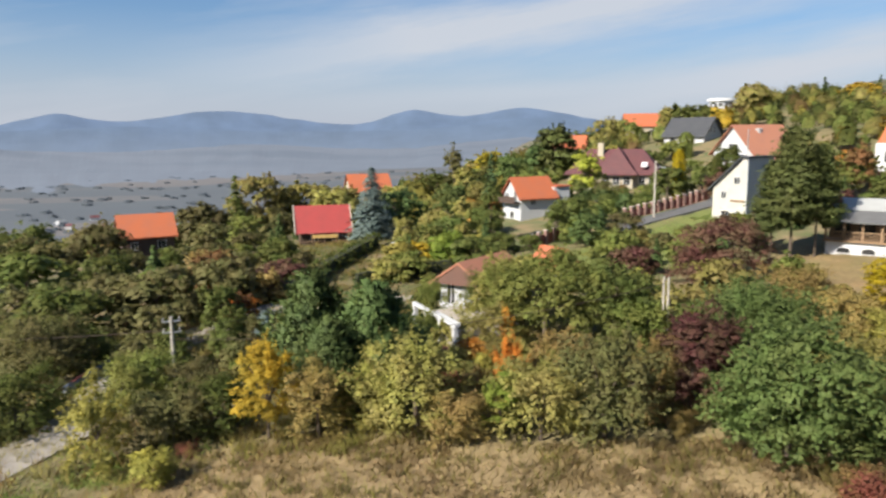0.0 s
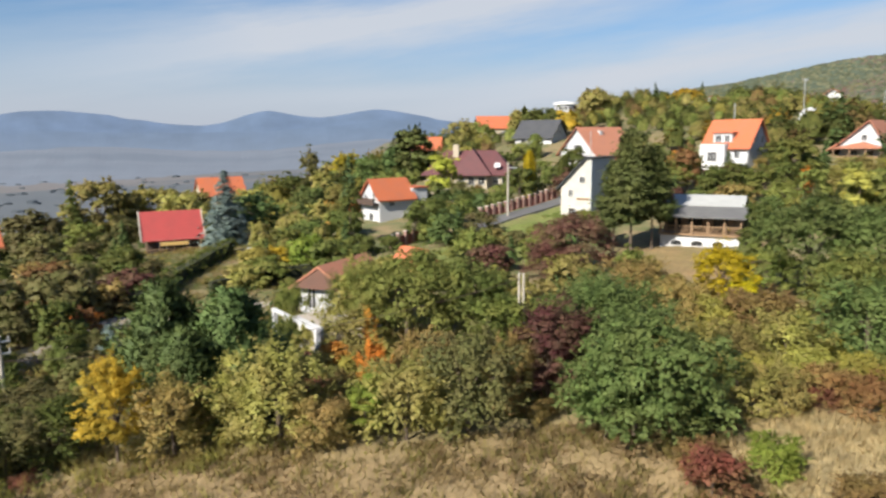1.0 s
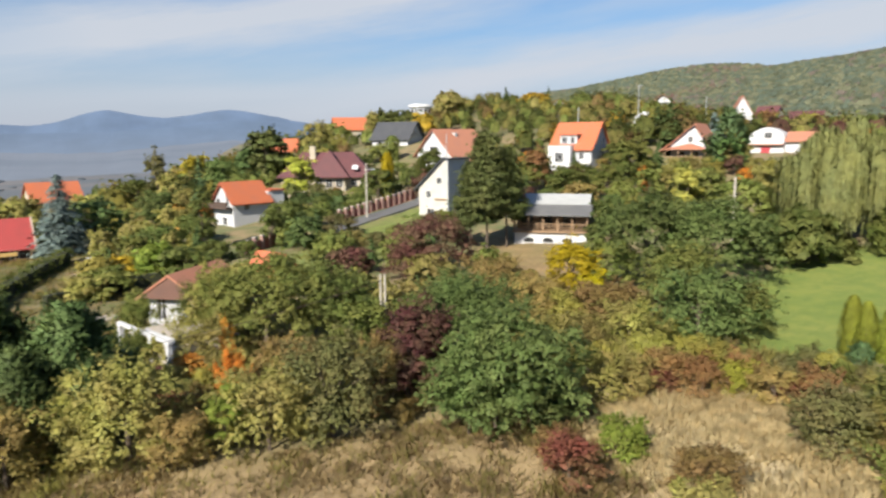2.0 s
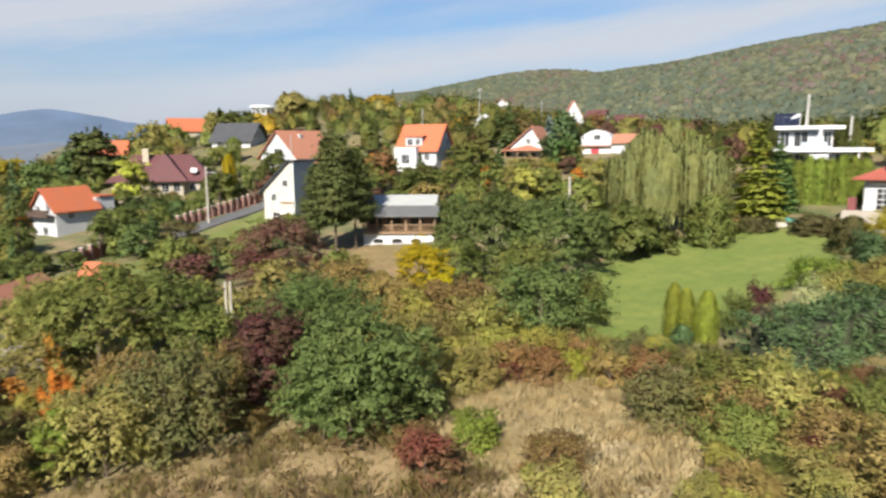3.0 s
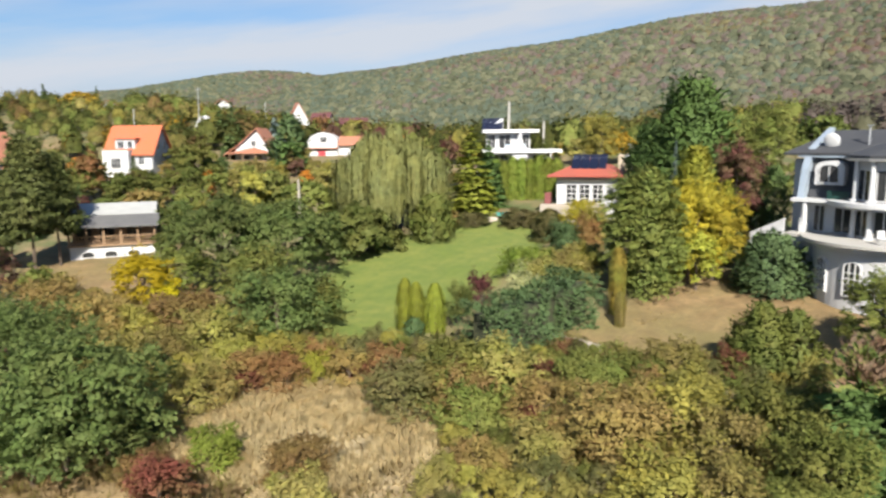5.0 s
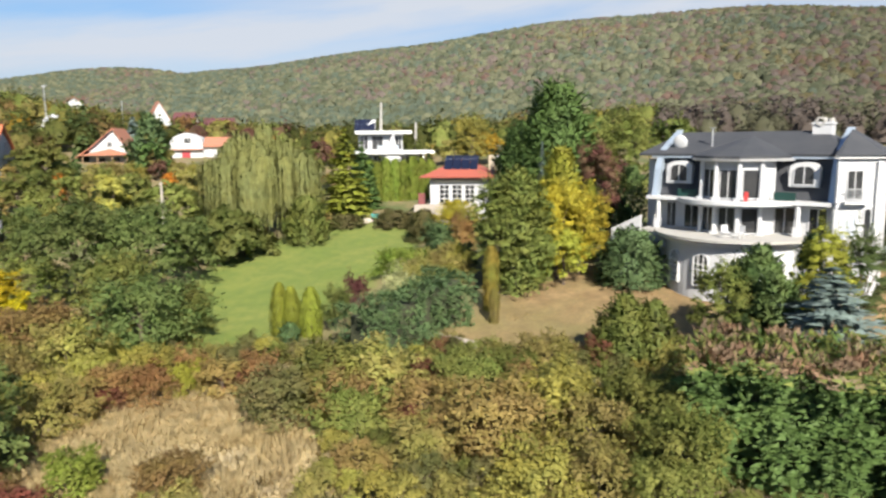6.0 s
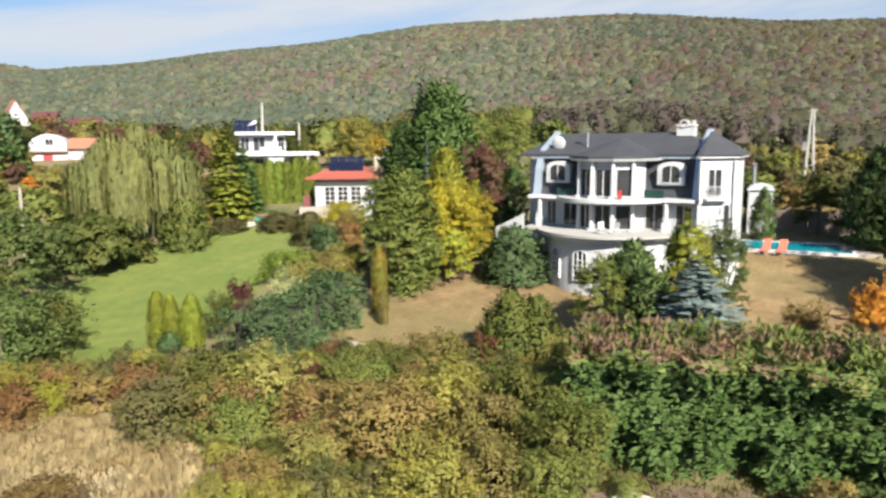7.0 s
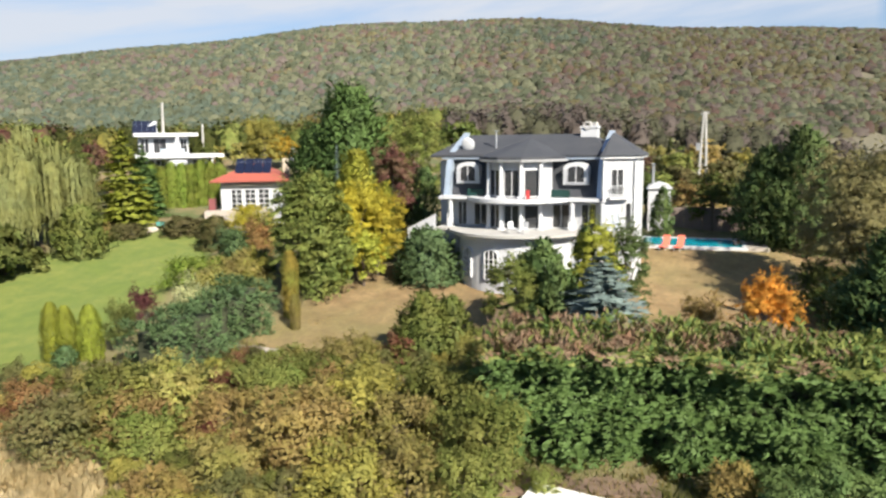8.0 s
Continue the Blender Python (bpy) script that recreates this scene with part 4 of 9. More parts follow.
tree("round", "dark", 10.5, 43.3, 2.8, 2.4, 1)
tree("bush", "dark", -23.6, 48.7, 1.9, 1.8, 1)
tree("round", "olive", -12.6, 42.8, 2.1, 1.8, 1)
tree("bush", "green", 16.4, 46.2, 2.1, 2.0, 1)
tree("bush", "brown", 30.8, 53.5, 2.4, 2.2, 1)
tree("bush", "green", 24.3, 70.8, 3.4, 3.0, 1)
tree("bush", "dull", -33.2, 60.3, 1.9, 1.8, 1)
tree("bush", "gold_olive", -3.8, 131.0, 3.3, 4.1, 1)
tree("spruce", "conifer", 68.2, 104.2, 4.2, 2.7, 1)
tree("bush", "olive", 1.0, 131.4, 4.6, 5.0, 1)
tree("round", "green", 10.8, 128.2, 4.1, 3.8, 1)
tree("round", "green", -56.4, 107.3, 3.3, 3.1, 1)
tree("round", "green", 54.7, 96.3, 5.1, 5.1, 1)
tree("round", "dark", 7.0, 120.2, 3.2, 3.1, 1)
tree("round", "dark", -34.5, 70.4, 4.3, 4.8, 1)
tree("round", "green", -55.6, 75.6, 5.9, 7.0, 1)
tree("bush", "dull", -54.4, 90.4, 4.8, 4.5, 1)
tree("bush", "dull", -26.7, 116.6, 4.9, 4.8, 1)
tree("bush", "maroon", 49.7, 88.5, 3.4, 4.0, 1)
tree("bush", "dark", -36.2, 77.0, 3.6, 4.3, 1)
tree("round", "dark", 61.5, 106.4, 3.4, 3.4, 1)
tree("spruce", "conifer", 42.1, 84.5, 3.5, 2.6, 1)
tree("bush", "dark", -50.3, 83.5, 4.3, 3.5, 1)
tree("round", "dark", 55.7, 87.6, 5.6, 5.8, 1)
tree("bush", "olive", 5.0, 115.3, 3.2, 3.5, 1)
tree("round", "dull", -61.2, 94.0, 4.3, 4.2, 1)
tree("bush", "dark", -14.4, 119.2, 3.1, 2.8, 1)
tree("round", "dull", -44.6, 78.0, 4.9, 4.9, 1)
tree("round", "dark", -9.4, 114.6, 4.8, 5.5, 1)
tree("round", "walnut", 0.6, 117.3, 5.7, 5.2, 1)
tree("round", "dull", -27.5, 105.4, 3.3, 3.0, 1)
tree("bush", "green", -5.6, 122.4, 3.7, 3.9, 1)
tree("bush", "dull", -30.6, 92.9, 3.4, 3.2, 1)
tree("bush", "olive", 2.6, 93.0, 3.0, 2.4, 1)
tree("bush", "dull", -49.6, 71.3, 3.9, 4.6, 1)
tree("bush", "dull", -26.5, 93.7, 3.6, 4.1, 1)
tree("bush", "green", 4.4, 107.6, 2.9, 2.6, 1)
tree("spruce", "conifer", 20.7, 93.0, 3.7, 2.3, 1)
tree("bush", "dull", -31.2, 84.0, 3.2, 3.5, 1)
tree("bush", "dull", -41.4, 116.8, 3.1, 3.7, 1)
tree("bush", "dull", -25.7, 76.9, 4.8, 5.0, 1)
tree("bush", "maroon", 59.9, 97.8, 2.8, 2.3, 1)
tree("bush", "green", 18.2, 123.6, 5.3, 5.0, 1)
tree("round", "maroon", 63.8, 97.2, 3.2, 2.9, 1)
tree("bush", "dark", -18.0, 79.1, 2.6, 3.1, 1)
tree("bush", "dark", 48.1, 121.3, 5.5, 6.5, 1)
tree("round", "dull", -66.1, 100.6, 5.0, 5.1, 1)
tree("spruce", "conifer", -26.1, 111.7, 4.6, 2.8, 1)
tree("spruce", "conifer", -44.9, 120.4, 5.9, 3.6, 1)
tree("spruce", "conifer", 34.7, 77.0, 4.8, 3.7, 1)
tree("bush", "gold_olive", -4.4, 115.5, 3.0, 3.8, 1)
tree("bush", "dull", -62.7, 106.6, 4.5, 5.1, 1)
tree("spruce", "pine", -17.9, 115.6, 5.8, 3.4, 1)
tree("round", "dull", -23.1, 80.7, 2.8, 2.7, 1)
tree("bush", "green", -1.6, 88.2, 3.9, 4.5, 1)
tree("round", "dark", 27.9, 109.6, 3.2, 2.7, 1)
tree("bush", "green", -27.9, 98.7, 5.7, 5.0, 1)
tree("bush", "brown", -48.6, 100.5, 4.6, 4.5, 1)
tree("round", "olive", 21.3, 103.4, 2.8, 3.4, 1)
tree("round", "olive", -54.7, 99.0, 3.3, 3.1, 1)
tree("round", "dull", -64.8, 110.2, 4.5, 3.8, 1)
tree("bush", "dark", -26.6, 83.7, 3.5, 3.2, 1)
tree("bush", "green", -4.6, 85.7, 3.1, 3.5, 1)
tree("round", "dark", 51.5, 85.0, 3.3, 3.7, 1)
tree("bush", "dark", -13.7, 130.6, 3.7, 3.5, 1)
tree("round", "dark", -31.0, 119.4, 2.9, 2.4, 1)
tree("spruce", "conifer", -30.4, 73.3, 4.7, 3.6, 1)
tree("round", "brown", 53.8, 80.3, 4.6, 5.3, 1)
tree("spruce", "conifer", -67.3, 108.0, 4.5, 2.3, 1)
tree("spruce", "conifer", -22.0, 89.5, 4.0, 3.0, 1)
tree("round", "dark", 53.0, 119.5, 3.5, 3.3, 1)
tree("round", "dull", -10.8, 123.1, 5.9, 5.0, 1)
tree("bush", "dark", 39.2, 117.1, 2.8, 2.7, 1)
tree("bush", "walnut", -0.7, 94.9, 3.2, 2.8, 1)
tree("round", "olive", -58.2, 110.3, 4.1, 4.3, 1)
tree("bush", "walnut", 2.3, 125.5, 5.6, 5.8, 1)
tree("spruce", "conifer", 8.3, 124.5, 5.6, 3.3, 1)
tree("bush", "dull", -29.4, 88.4, 5.7, 5.3, 1)
tree("spruce", "conifer", -4.0, 82.8, 3.4, 2.0, 1)
tree("bush", "brown", 29.1, 115.6, 2.7, 2.3, 1)
tree("spruce", "conifer", -53.0, 80.1, 3.8, 2.5, 1)
tree("round", "dull", -35.5, 80.6, 3.4, 3.0, 1)
tree("bush", "green", 42.4, 122.2, 4.0, 4.1, 1)
tree("bush", "green", 58.2, 91.3, 3.7, 3.1, 1)
tree("bush", "dark", 5.9, 109.8, 2.9, 2.9, 1)
tree("round", "dark", -30.0, 108.3, 2.7, 2.8, 1)
tree("round", "gold", -3.1, 79.9, 3.3, 3.5, 1)
tree("round", "green", -47.3, 93.7, 3.3, 3.6, 1)
tree("spruce", "conifer", -4.8, 101.1, 3.1, 1.6, 1)
tree("spruce", "conifer", 31.5, 79.0, 3.6, 2.3, 1)
tree("bush", "green", -34.1, 85.5, 2.7, 2.4, 1)
tree("round", "dull", -56.9, 81.5, 3.9, 3.6, 1)
tree("spruce", "conifer", -31.5, 115.5, 4.8, 2.6, 1)
tree("bush", "green", -24.7, 86.4, 2.9, 2.9, 1)
tree("bush", "olive", 2.7, 110.1, 4.4, 3.7, 1)
tree("round", "dull", -39.6, 111.3, 3.9, 3.8, 1)
tree("bush", "green", 24.2, 102.7, 3.0, 2.6, 1)
tree("bush", "green", -32.0, 111.4, 2.9, 3.5, 1)
tree("round", "dull", -23.8, 97.9, 2.9, 2.6, 1)
tree("spruce", "conifer", 62.4, 116.2, 4.1, 2.8, 1)
tree("bush", "maroon", 40.9, 104.7, 4.9, 5.4, 1)
tree("round", "olive", -2.6, 123.4, 2.6, 2.7, 1)
tree("bush", "green", 31.7, 110.8, 3.1, 3.6, 1)
tree("round", "dark", 24.8, 106.4, 3.2, 3.1, 1)
tree("bush", "green", -2.0, 109.0, 3.2, 3.1, 1)
tree("bush", "green", 26.2, 112.8, 3.3, 4.0, 1)
tree("spruce", "pine", -25.1, 101.6, 3.7, 2.5, 1)
tree("spruce", "pine", 24.1, 110.4, 3.7, 2.2, 1)
tree("bush", "green", -39.3, 72.8, 3.3, 2.8, 1)
tree("round", "gold_olive", 5.6, 92.5, 2.8, 2.6, 1)
tree("spruce", "conifer", -22.7, 95.2, 3.1, 1.8, 1)
tree("bush", "green", -52.1, 96.1, 3.5, 3.6, 1)
tree("bush", "dull", -49.5, 76.1, 2.7, 2.9, 1)
tree("spruce", "pine", -22.8, 74.1, 3.9, 2.9, 1)
tree("spruce", "pine", -32.7, 98.8, 5.4, 3.2, 1)
tree("round", "green", -25.2, 124.9, 3.7, 3.7, 1)
tree("bush", "orange", 4.4, 121.7, 2.8, 2.8, 1)
tree("bush", "green", -53.9, 84.6, 3.2, 2.8, 1)
tree("round", "olive", 6.2, 129.6, 4.8, 4.3, 1)
tree("spruce", "conifer", 5.4, 89.4, 4.1, 2.4, 1)
tree("round", "olive", -4.8, 126.4, 2.9, 2.6, 1)
tree("round", "dark", -63.3, 97.7, 2.9, 2.6, 1)
tree("spruce", "conifer", -23.3, 111.1, 2.7, 2.0, 1)
tree("round", "dark", -58.8, 88.2, 2.8, 3.3, 1)
tree("spruce", "conifer", 52.2, 92.4, 4.2, 2.7, 1)
tree("bush", "dark", -31.0, 79.1, 3.8, 3.1, 1)
tree("bush", "olive", -1.9, 84.2, 3.0, 2.4, 1)
tree("bush", "dark", 42.1, 115.9, 3.9, 3.5, 1)
tree("round", "dull", -68.8, 110.7, 4.1, 3.3, 1)
tree("spruce", "conifer", -57.6, 99.2, 3.8, 2.1, 1)
tree("bush", "orange", 8.5, 117.8, 2.9, 2.6, 1)
tree("spruce", "conifer", 22.4, 73.7, 3.1, 1.9, 1)
tree("round", "brown", -1.8, 112.7, 2.9, 2.9, 1)
tree("round", "dull", -47.0, 68.8, 2.7, 2.2, 1)
tree("spruce", "pine", -25.6, 90.2, 3.0, 2.1, 1)
tree("bush", "olive", -5.5, 98.0, 3.7, 3.4, 1)
tree("spruce", "conifer", -28.2, 111.0, 3.1, 1.7, 1)
tree("bush", "green", 66.9, 101.1, 2.8, 3.1, 1)
tree("bush", "green", -3.3, 119.7, 3.9, 3.4, 1)
tree("round", "dark", 63.8, 101.2, 2.7, 2.5, 1)
tree("round", "green", 35.2, 83.2, 3.2, 3.8, 1)
tree("bush", "dark", 77.4, 105.2, 4.5, 4.5, 1)
tree("round", "olive", 93.7, 68.0, 5.2, 4.4, 1)
tree("bush", "olive", 69.7, 81.1, 4.4, 4.6, 1)
tree("bush", "walnut", 74.9, 94.2, 4.1, 5.1, 1)
tree("spruce", "conifer", 80.3, 97.3, 4.3, 3.2, 1)
tree("bush", "olive", 84.9, 90.5, 2.5, 2.7, 1)
tree("round", "gold_olive", 57.2, 72.8, 3.3, 3.4, 1)
tree("bush", "maroon", 105.8, 68.0, 5.0, 4.6, 1)
tree("bush", "orange", 105.0, 79.5, 5.8, 4.9, 1)
tree("bush", "olive", 73.7, 52.7, 3.6, 3.8, 1)
tree("bush", "dark", 49.8, 68.6, 4.4, 3.6, 1)
tree("round", "dark", 46.4, 66.6, 2.5, 2.2, 1)
tree("round", "maroon", 84.7, 84.7, 3.3, 3.3, 1)
tree("bush", "brown", 117.3, 58.3, 2.7, 2.5, 1)
tree("round", "olive", 88.2, 88.0, 5.3, 5.2, 1)
tree("spruce", "pine", 48.9, 65.7, 3.2, 1.7, 1)
tree("bush", "green", 64.7, 80.0, 5.2, 4.7, 1)
tree("bush", "gold_olive", 86.1, 78.6, 3.2, 3.6, 1)
tree("round", "dark", 90.5, 48.9, 4.6, 4.9, 1)
tree("bush", "green", 70.7, 92.2, 2.7, 2.6, 1)
tree("round", "olive", 68.6, 77.1, 4.0, 3.5, 1)
tree("round", "green", 88.2, 60.7, 4.8, 4.1, 1)
tree("round", "dark", 54.2, 61.7, 4.0, 4.4, 1)
tree("bush", "green", 81.9, 102.9, 3.2, 3.5, 1)
tree("bush", "orange", 67.9, 84.2, 2.9, 2.9, 1)
tree("bush", "dark", 67.8, 89.6, 4.5, 4.6, 1)
tree("bush", "olive", 80.4, 89.5, 3.4, 3.1, 1)
tree("bush", "olive", 99.9, 67.9, 4.4, 4.5, 1)
tree("bush", "green", 57.5, 65.8, 3.6, 4.0, 1)
tree("bush", "olive", 75.3, 88.6, 3.0, 2.7, 1)
tree("bush", "green", 109.9, 62.7, 2.5, 2.3, 1)
tree("spruce", "pine", 107.7, 72.6, 4.3, 2.3, 1)
tree("round", "walnut", 56.2, 76.8, 3.1, 3.1, 1)
tree("bush", "olive", 78.4, 85.7, 3.3, 3.8, 1)
tree("round", "dark", 92.7, 63.0, 5.6, 6.0, 1)
tree("round", "green", 76.5, 99.5, 4.8, 5.5, 1)
tree("round", "green", 60.4, 80.2, 3.5, 4.3, 1)
tree("round", "olive", 79.1, 92.0, 3.1, 2.7, 1)
tree("round", "olive", 74.3, 68.7, 5.1, 5.1, 1)
tree("round", "green", 85.2, 51.2, 2.9, 2.4, 1)
tree("round", "green", 60.9, 84.4, 5.4, 4.4, 1)
tree("bush", "dark", 52.0, 75.2, 3.2, 3.8, 1)
tree("bush", "orange", 82.0, 79.7, 2.4, 2.4, 1)
tree("bush", "olive", 116.1, 53.1, 3.4, 4.1, 1)
tree("round", "gold", 108.0, 63.7, 2.6, 2.1, 1)
tree("bush", "green", 65.0, 84.9, 2.8, 2.3, 1)
tree("round", "olive", 77.4, 52.1, 3.5, 3.6, 1)
tree("round", "dark", 70.1, 74.1, 2.7, 3.3, 1)
tree("bush", "gold_olive", 109.9, 69.4, 3.2, 3.0, 1)
tree("bush", "olive", 85.6, 82.0, 2.5, 2.6, 1)
tree("bush", "green", 74.1, 84.6, 4.2, 3.6, 1)
tree("spruce", "conifer", 101.5, 45.9, 3.5, 2.0, 1)
tree("round", "green", 95.2, 47.7, 3.8, 4.0, 1)
tree("round", "walnut", 53.4, 69.0, 3.4, 3.0, 1)
tree("bush", "dark", 113.3, 57.8, 4.4, 4.7, 1)
tree("bush", "dark", 91.1, 43.3, 4.7, 4.2, 1)
tree("bush", "orange", 119.5, 54.1, 2.5, 2.2, 1)
tree("round", "green", 59.3, 76.3, 3.1, 2.7, 1)
tree("bush", "brown", 72.6, 102.3, 2.6, 2.9, 1)
tree("spruce", "pine", 59.8, 69.6, 5.4, 3.1, 1)
tree("bush", "green", 64.3, 92.1, 2.7, 2.8, 1)
tree("bush", "green", 81.2, 99.6, 2.4, 2.0, 1)
tree("round", "brown", 89.4, 56.3, 2.4, 2.8, 1)
tree("spruce", "conifer", 111.6, 65.7, 3.0, 1.7, 1)
tree("spruce", "pine", 81.5, 53.5, 3.9, 2.9, 1)
tree("round", "dark", 77.0, 71.5, 2.6, 2.4, 1)
tree("bush", "walnut", 91.4, 79.9, 2.6, 2.5, 1)
tree("bush", "orange", 71.6, 89.8, 2.8, 2.8, 1)
tree("bush", "olive", 79.1, 49.7, 2.8, 2.4, 1)
tree("bush", "green", 113.5, 67.2, 3.0, 2.6, 1)
tree("bush", "dark", 72.5, 97.8, 3.6, 3.1, 1)
tree("bush", "dark", 60.7, 73.1, 2.7, 2.8, 1)
tree("bush", "green", 69.7, 96.9, 2.7, 2.4, 1)
tree("bush", "maroon", 68.4, 93.8, 2.5, 2.7, 1)
tree("spruce", "conifer", 71.1, 54.2, 4.3, 2.3, 1)
tree("round", "dark", 111.4, 52.9, 4.5, 3.9, 1)
tree("bush", "gold_olive", 81.5, 85.1, 2.9, 3.0, 1)
tree("round", "green", 73.5, 78.2, 4.0, 3.9, 1)
tree("bush", "brown", 70.9, 47.4, 2.9, 2.5, 1)
tree("bush", "dark", 71.9, 50.1, 2.5, 2.4, 1)
tree("round", "dark", 61.3, 88.3, 3.0, 3.1, 1)
tree("bush", "dark", 57.0, 82.8, 2.6, 2.9, 1)
tree("bush", "olive", 57.0, 69.9, 2.4, 2.2, 1)
tree("round", "green", 65.4, 95.1, 3.0, 2.6, 1)
tree("bush", "walnut", 62.4, 66.6, 2.6, 2.3, 1)
tree("spruce", "conifer", 108.3, 65.6, 2.9, 2.0, 1)
tree("spruce", "pine", 62.6, 76.9, 4.0, 3.1, 1)
tree("bush", "green", 107.8, 76.0, 3.0, 3.1, 1)
tree("bush", "dark", 81.9, 91.7, 2.9, 2.4, 1)
tree("round", "dark", 67.4, 97.7, 2.4, 2.4, 1)
tree("bush", "olive", 87.9, 83.7, 2.8, 3.3, 1)
tree("spruce", "pine", 91.2, 55.0, 2.5, 1.5, 1)
tree("bush", "brown", 70.4, 86.1, 2.9, 3.5, 1)
tree("round", "olive", 102.4, -20.4, 4.5, 4.0, 1)
tree("bush", "gold", 92.9, -46.8, 6.2, 7.0, 1)
tree("spruce", "pine", 105.5, -20.2, 6.2, 3.2, 1)
tree("round", "walnut", 81.4, -13.2, 5.9, 5.6, 1)
tree("bush", "brown", 85.7, -17.9, 3.8, 4.0, 1)
tree("bush", "olive", 100.9, -46.9, 6.1, 7.4, 1)
tree("bush", "dark", 102.5, -36.3, 6.2, 6.9, 1)
tree("round", "olive", 90.3, -40.4, 4.7, 3.9, 1)
tree("bush", "brown", 72.2, -35.2, 4.9, 4.5, 1)
tree("round", "maroon", 105.0, -15.6, 4.3, 4.1, 1)
tree("bush", "gold_olive", 97.2, -40.5, 5.0, 5.0, 1)
tree("round", "gold_olive", 84.2, -45.9, 4.6, 5.1, 1)
tree("bush", "maroon", 83.2, -24.4, 3.1, 3.0, 1)
tree("bush", "gold_olive", 105.2, -30.5, 5.0, 5.6, 1)
tree("bush", "brown", 104.7, -24.8, 5.9, 6.5, 1)
tree("round", "olive", 92.9, -28.9, 3.5, 2.9, 1)
tree("bush", "olive", 97.3, -51.2, 5.5, 4.6, 1)
tree("round", "brown", 77.2, -38.3, 5.3, 6.3, 1)
tree("bush", "olive", 109.2, -19.6, 4.3, 5.2, 1)
tree("bush", "green", 98.1, -19.8, 5.6, 4.7, 1)
tree("bush", "gold", 100.5, -31.0, 3.4, 3.4, 1)
tree("round", "gold_olive", 72.0, -39.8, 6.0, 5.7, 1)
tree("round", "green", 88.9, -15.5, 4.3, 4.9, 1)
tree("round", "green", 93.4, -38.0, 3.7, 4.2, 1)
tree("bush", "brown", 82.6, -20.6, 4.7, 4.8, 1)
tree("bush", "olive", 80.3, -34.9, 3.5, 3.3, 1)
tree("round", "maroon", 71.9, -30.5, 3.1, 2.6, 1)
tree("bush", "brown", 78.8, -25.7, 3.1, 2.7, 1)
tree("spruce", "pine", 89.4, -37.6, 5.9, 3.1, 1)
tree("round", "dark", 90.1, -25.1, 3.1, 2.8, 1)
tree("bush", "olive", 109.4, -23.7, 3.6, 2.9, 1)
tree("bush", "walnut", 88.8, -20.0, 3.2, 3.0, 1)
tree("round", "green", -3.6, 160.1, 7.7, 6.7, 1)
tree("round", "dull", -48.0, 137.6, 6.4, 5.3, 1)
tree("bush", "dark", -1.8, 145.8, 7.8, 8.9, 1)
tree("round", "brown", 7.3, 166.0, 7.9, 9.0, 1)
tree("bush", "walnut", -9.1, 173.2, 8.9, 7.6, 1)
tree("round", "walnut", 13.2, 138.4, 8.5, 7.3, 1)
tree("bush", "dark", 9.7, 174.5, 8.7, 8.1, 1)
tree("bush", "olive", 11.7, 157.3, 6.5, 7.9, 1)
tree("bush", "olive", 4.8, 139.0, 7.8, 7.4, 1)
tree("spruce", "conifer", -0.2, 165.4, 6.8, 3.8, 1)
tree("round", "dark", -72.1, 120.7, 8.7, 7.9, 1)
tree("spruce", "pine", 4.7, 154.2, 7.5, 4.3, 1)
tree("bush", "dark", 17.3, 173.1, 7.0, 5.6, 1)
tree("spruce", "conifer", 5.6, 158.6, 6.9, 3.7, 1)
tree("round", "olive", 41.7, -20.5, 4.7, 4.7, 1)
tree("round", "gold_olive", 45.3, -24.9, 4.1, 3.3, 1)
tree("round", "brown", 41.5, -16.2, 2.9, 2.4, 1)
tree("bush", "olive", 53.4, -27.2, 2.8, 2.4, 1)
tree("bush", "walnut", 55.6, -28.4, 2.6, 2.9, 1)
tree("round", "olive", 51.2, -27.2, 2.6, 2.5, 1)
tree("round", "olive", 61.7, -32.7, 2.9, 2.9, 1)
tree("bush", "green", 36.5, 4.3, 2.0, 2.4, 0)
tree("bush", "olive", 41.0, 3.6, 2.2, 2.3, 0)
tree("round", "dark", 32.3, 10.5, 1.6, 1.5, 0)
tree("bush", "green", 29.8, 12.9, 2.1, 1.9, 0)
tree("round", "gold_olive", 29.0, 13.7, 1.6, 1.9, 0)
tree("round", "olive", 37.5, 5.2, 1.3, 1.1, 0)
tree("bush", "dark", 37.0, 7.3, 1.0, 0.9, 0)
tree("bush", "green", 25.8, 10.2, 1.7, 1.4, 0)
tree("bush", "green", 32.4, 13.1, 1.4, 1.2, 0)
tree("round", "olive", 37.2, 8.2, 2.0, 1.7, 0)
tree("bush", "green", 35.3, 8.9, 1.9, 1.9, 0)
tree("bush", "olive", 33.3, 15.4, 1.8, 1.8, 0)
tree("bush", "olive", 35.5, 11.7, 1.4, 1.4, 0)
tree("bush", "red", 39.0, 3.7, 1.1, 1.4, 0)
tree("bush", "brown", 34.1, 8.1, 1.7, 1.5, 0)
tree("bush", "olive", 26.2, 15.6, 1.0, 0.9, 0)
tree("bush", "green", 36.6, 15.5, 1.3, 1.1, 0)
tree("bush", "olive", 38.8, 13.0, 2.0, 1.7, 0)
tree("bush", "gold_olive", 26.6, 17.0, 1.5, 1.7, 0)
tree("bush", "gold_olive", 41.3, 5.2, 1.5, 1.2, 0)
tree("bush", "brown", 40.3, 9.0, 1.7, 1.6, 0)
tree("bush", "green", 37.5, 14.9, 2.1, 2.3, 0)
tree("bush", "olive", 36.8, 13.3, 2.2, 1.9, 0)
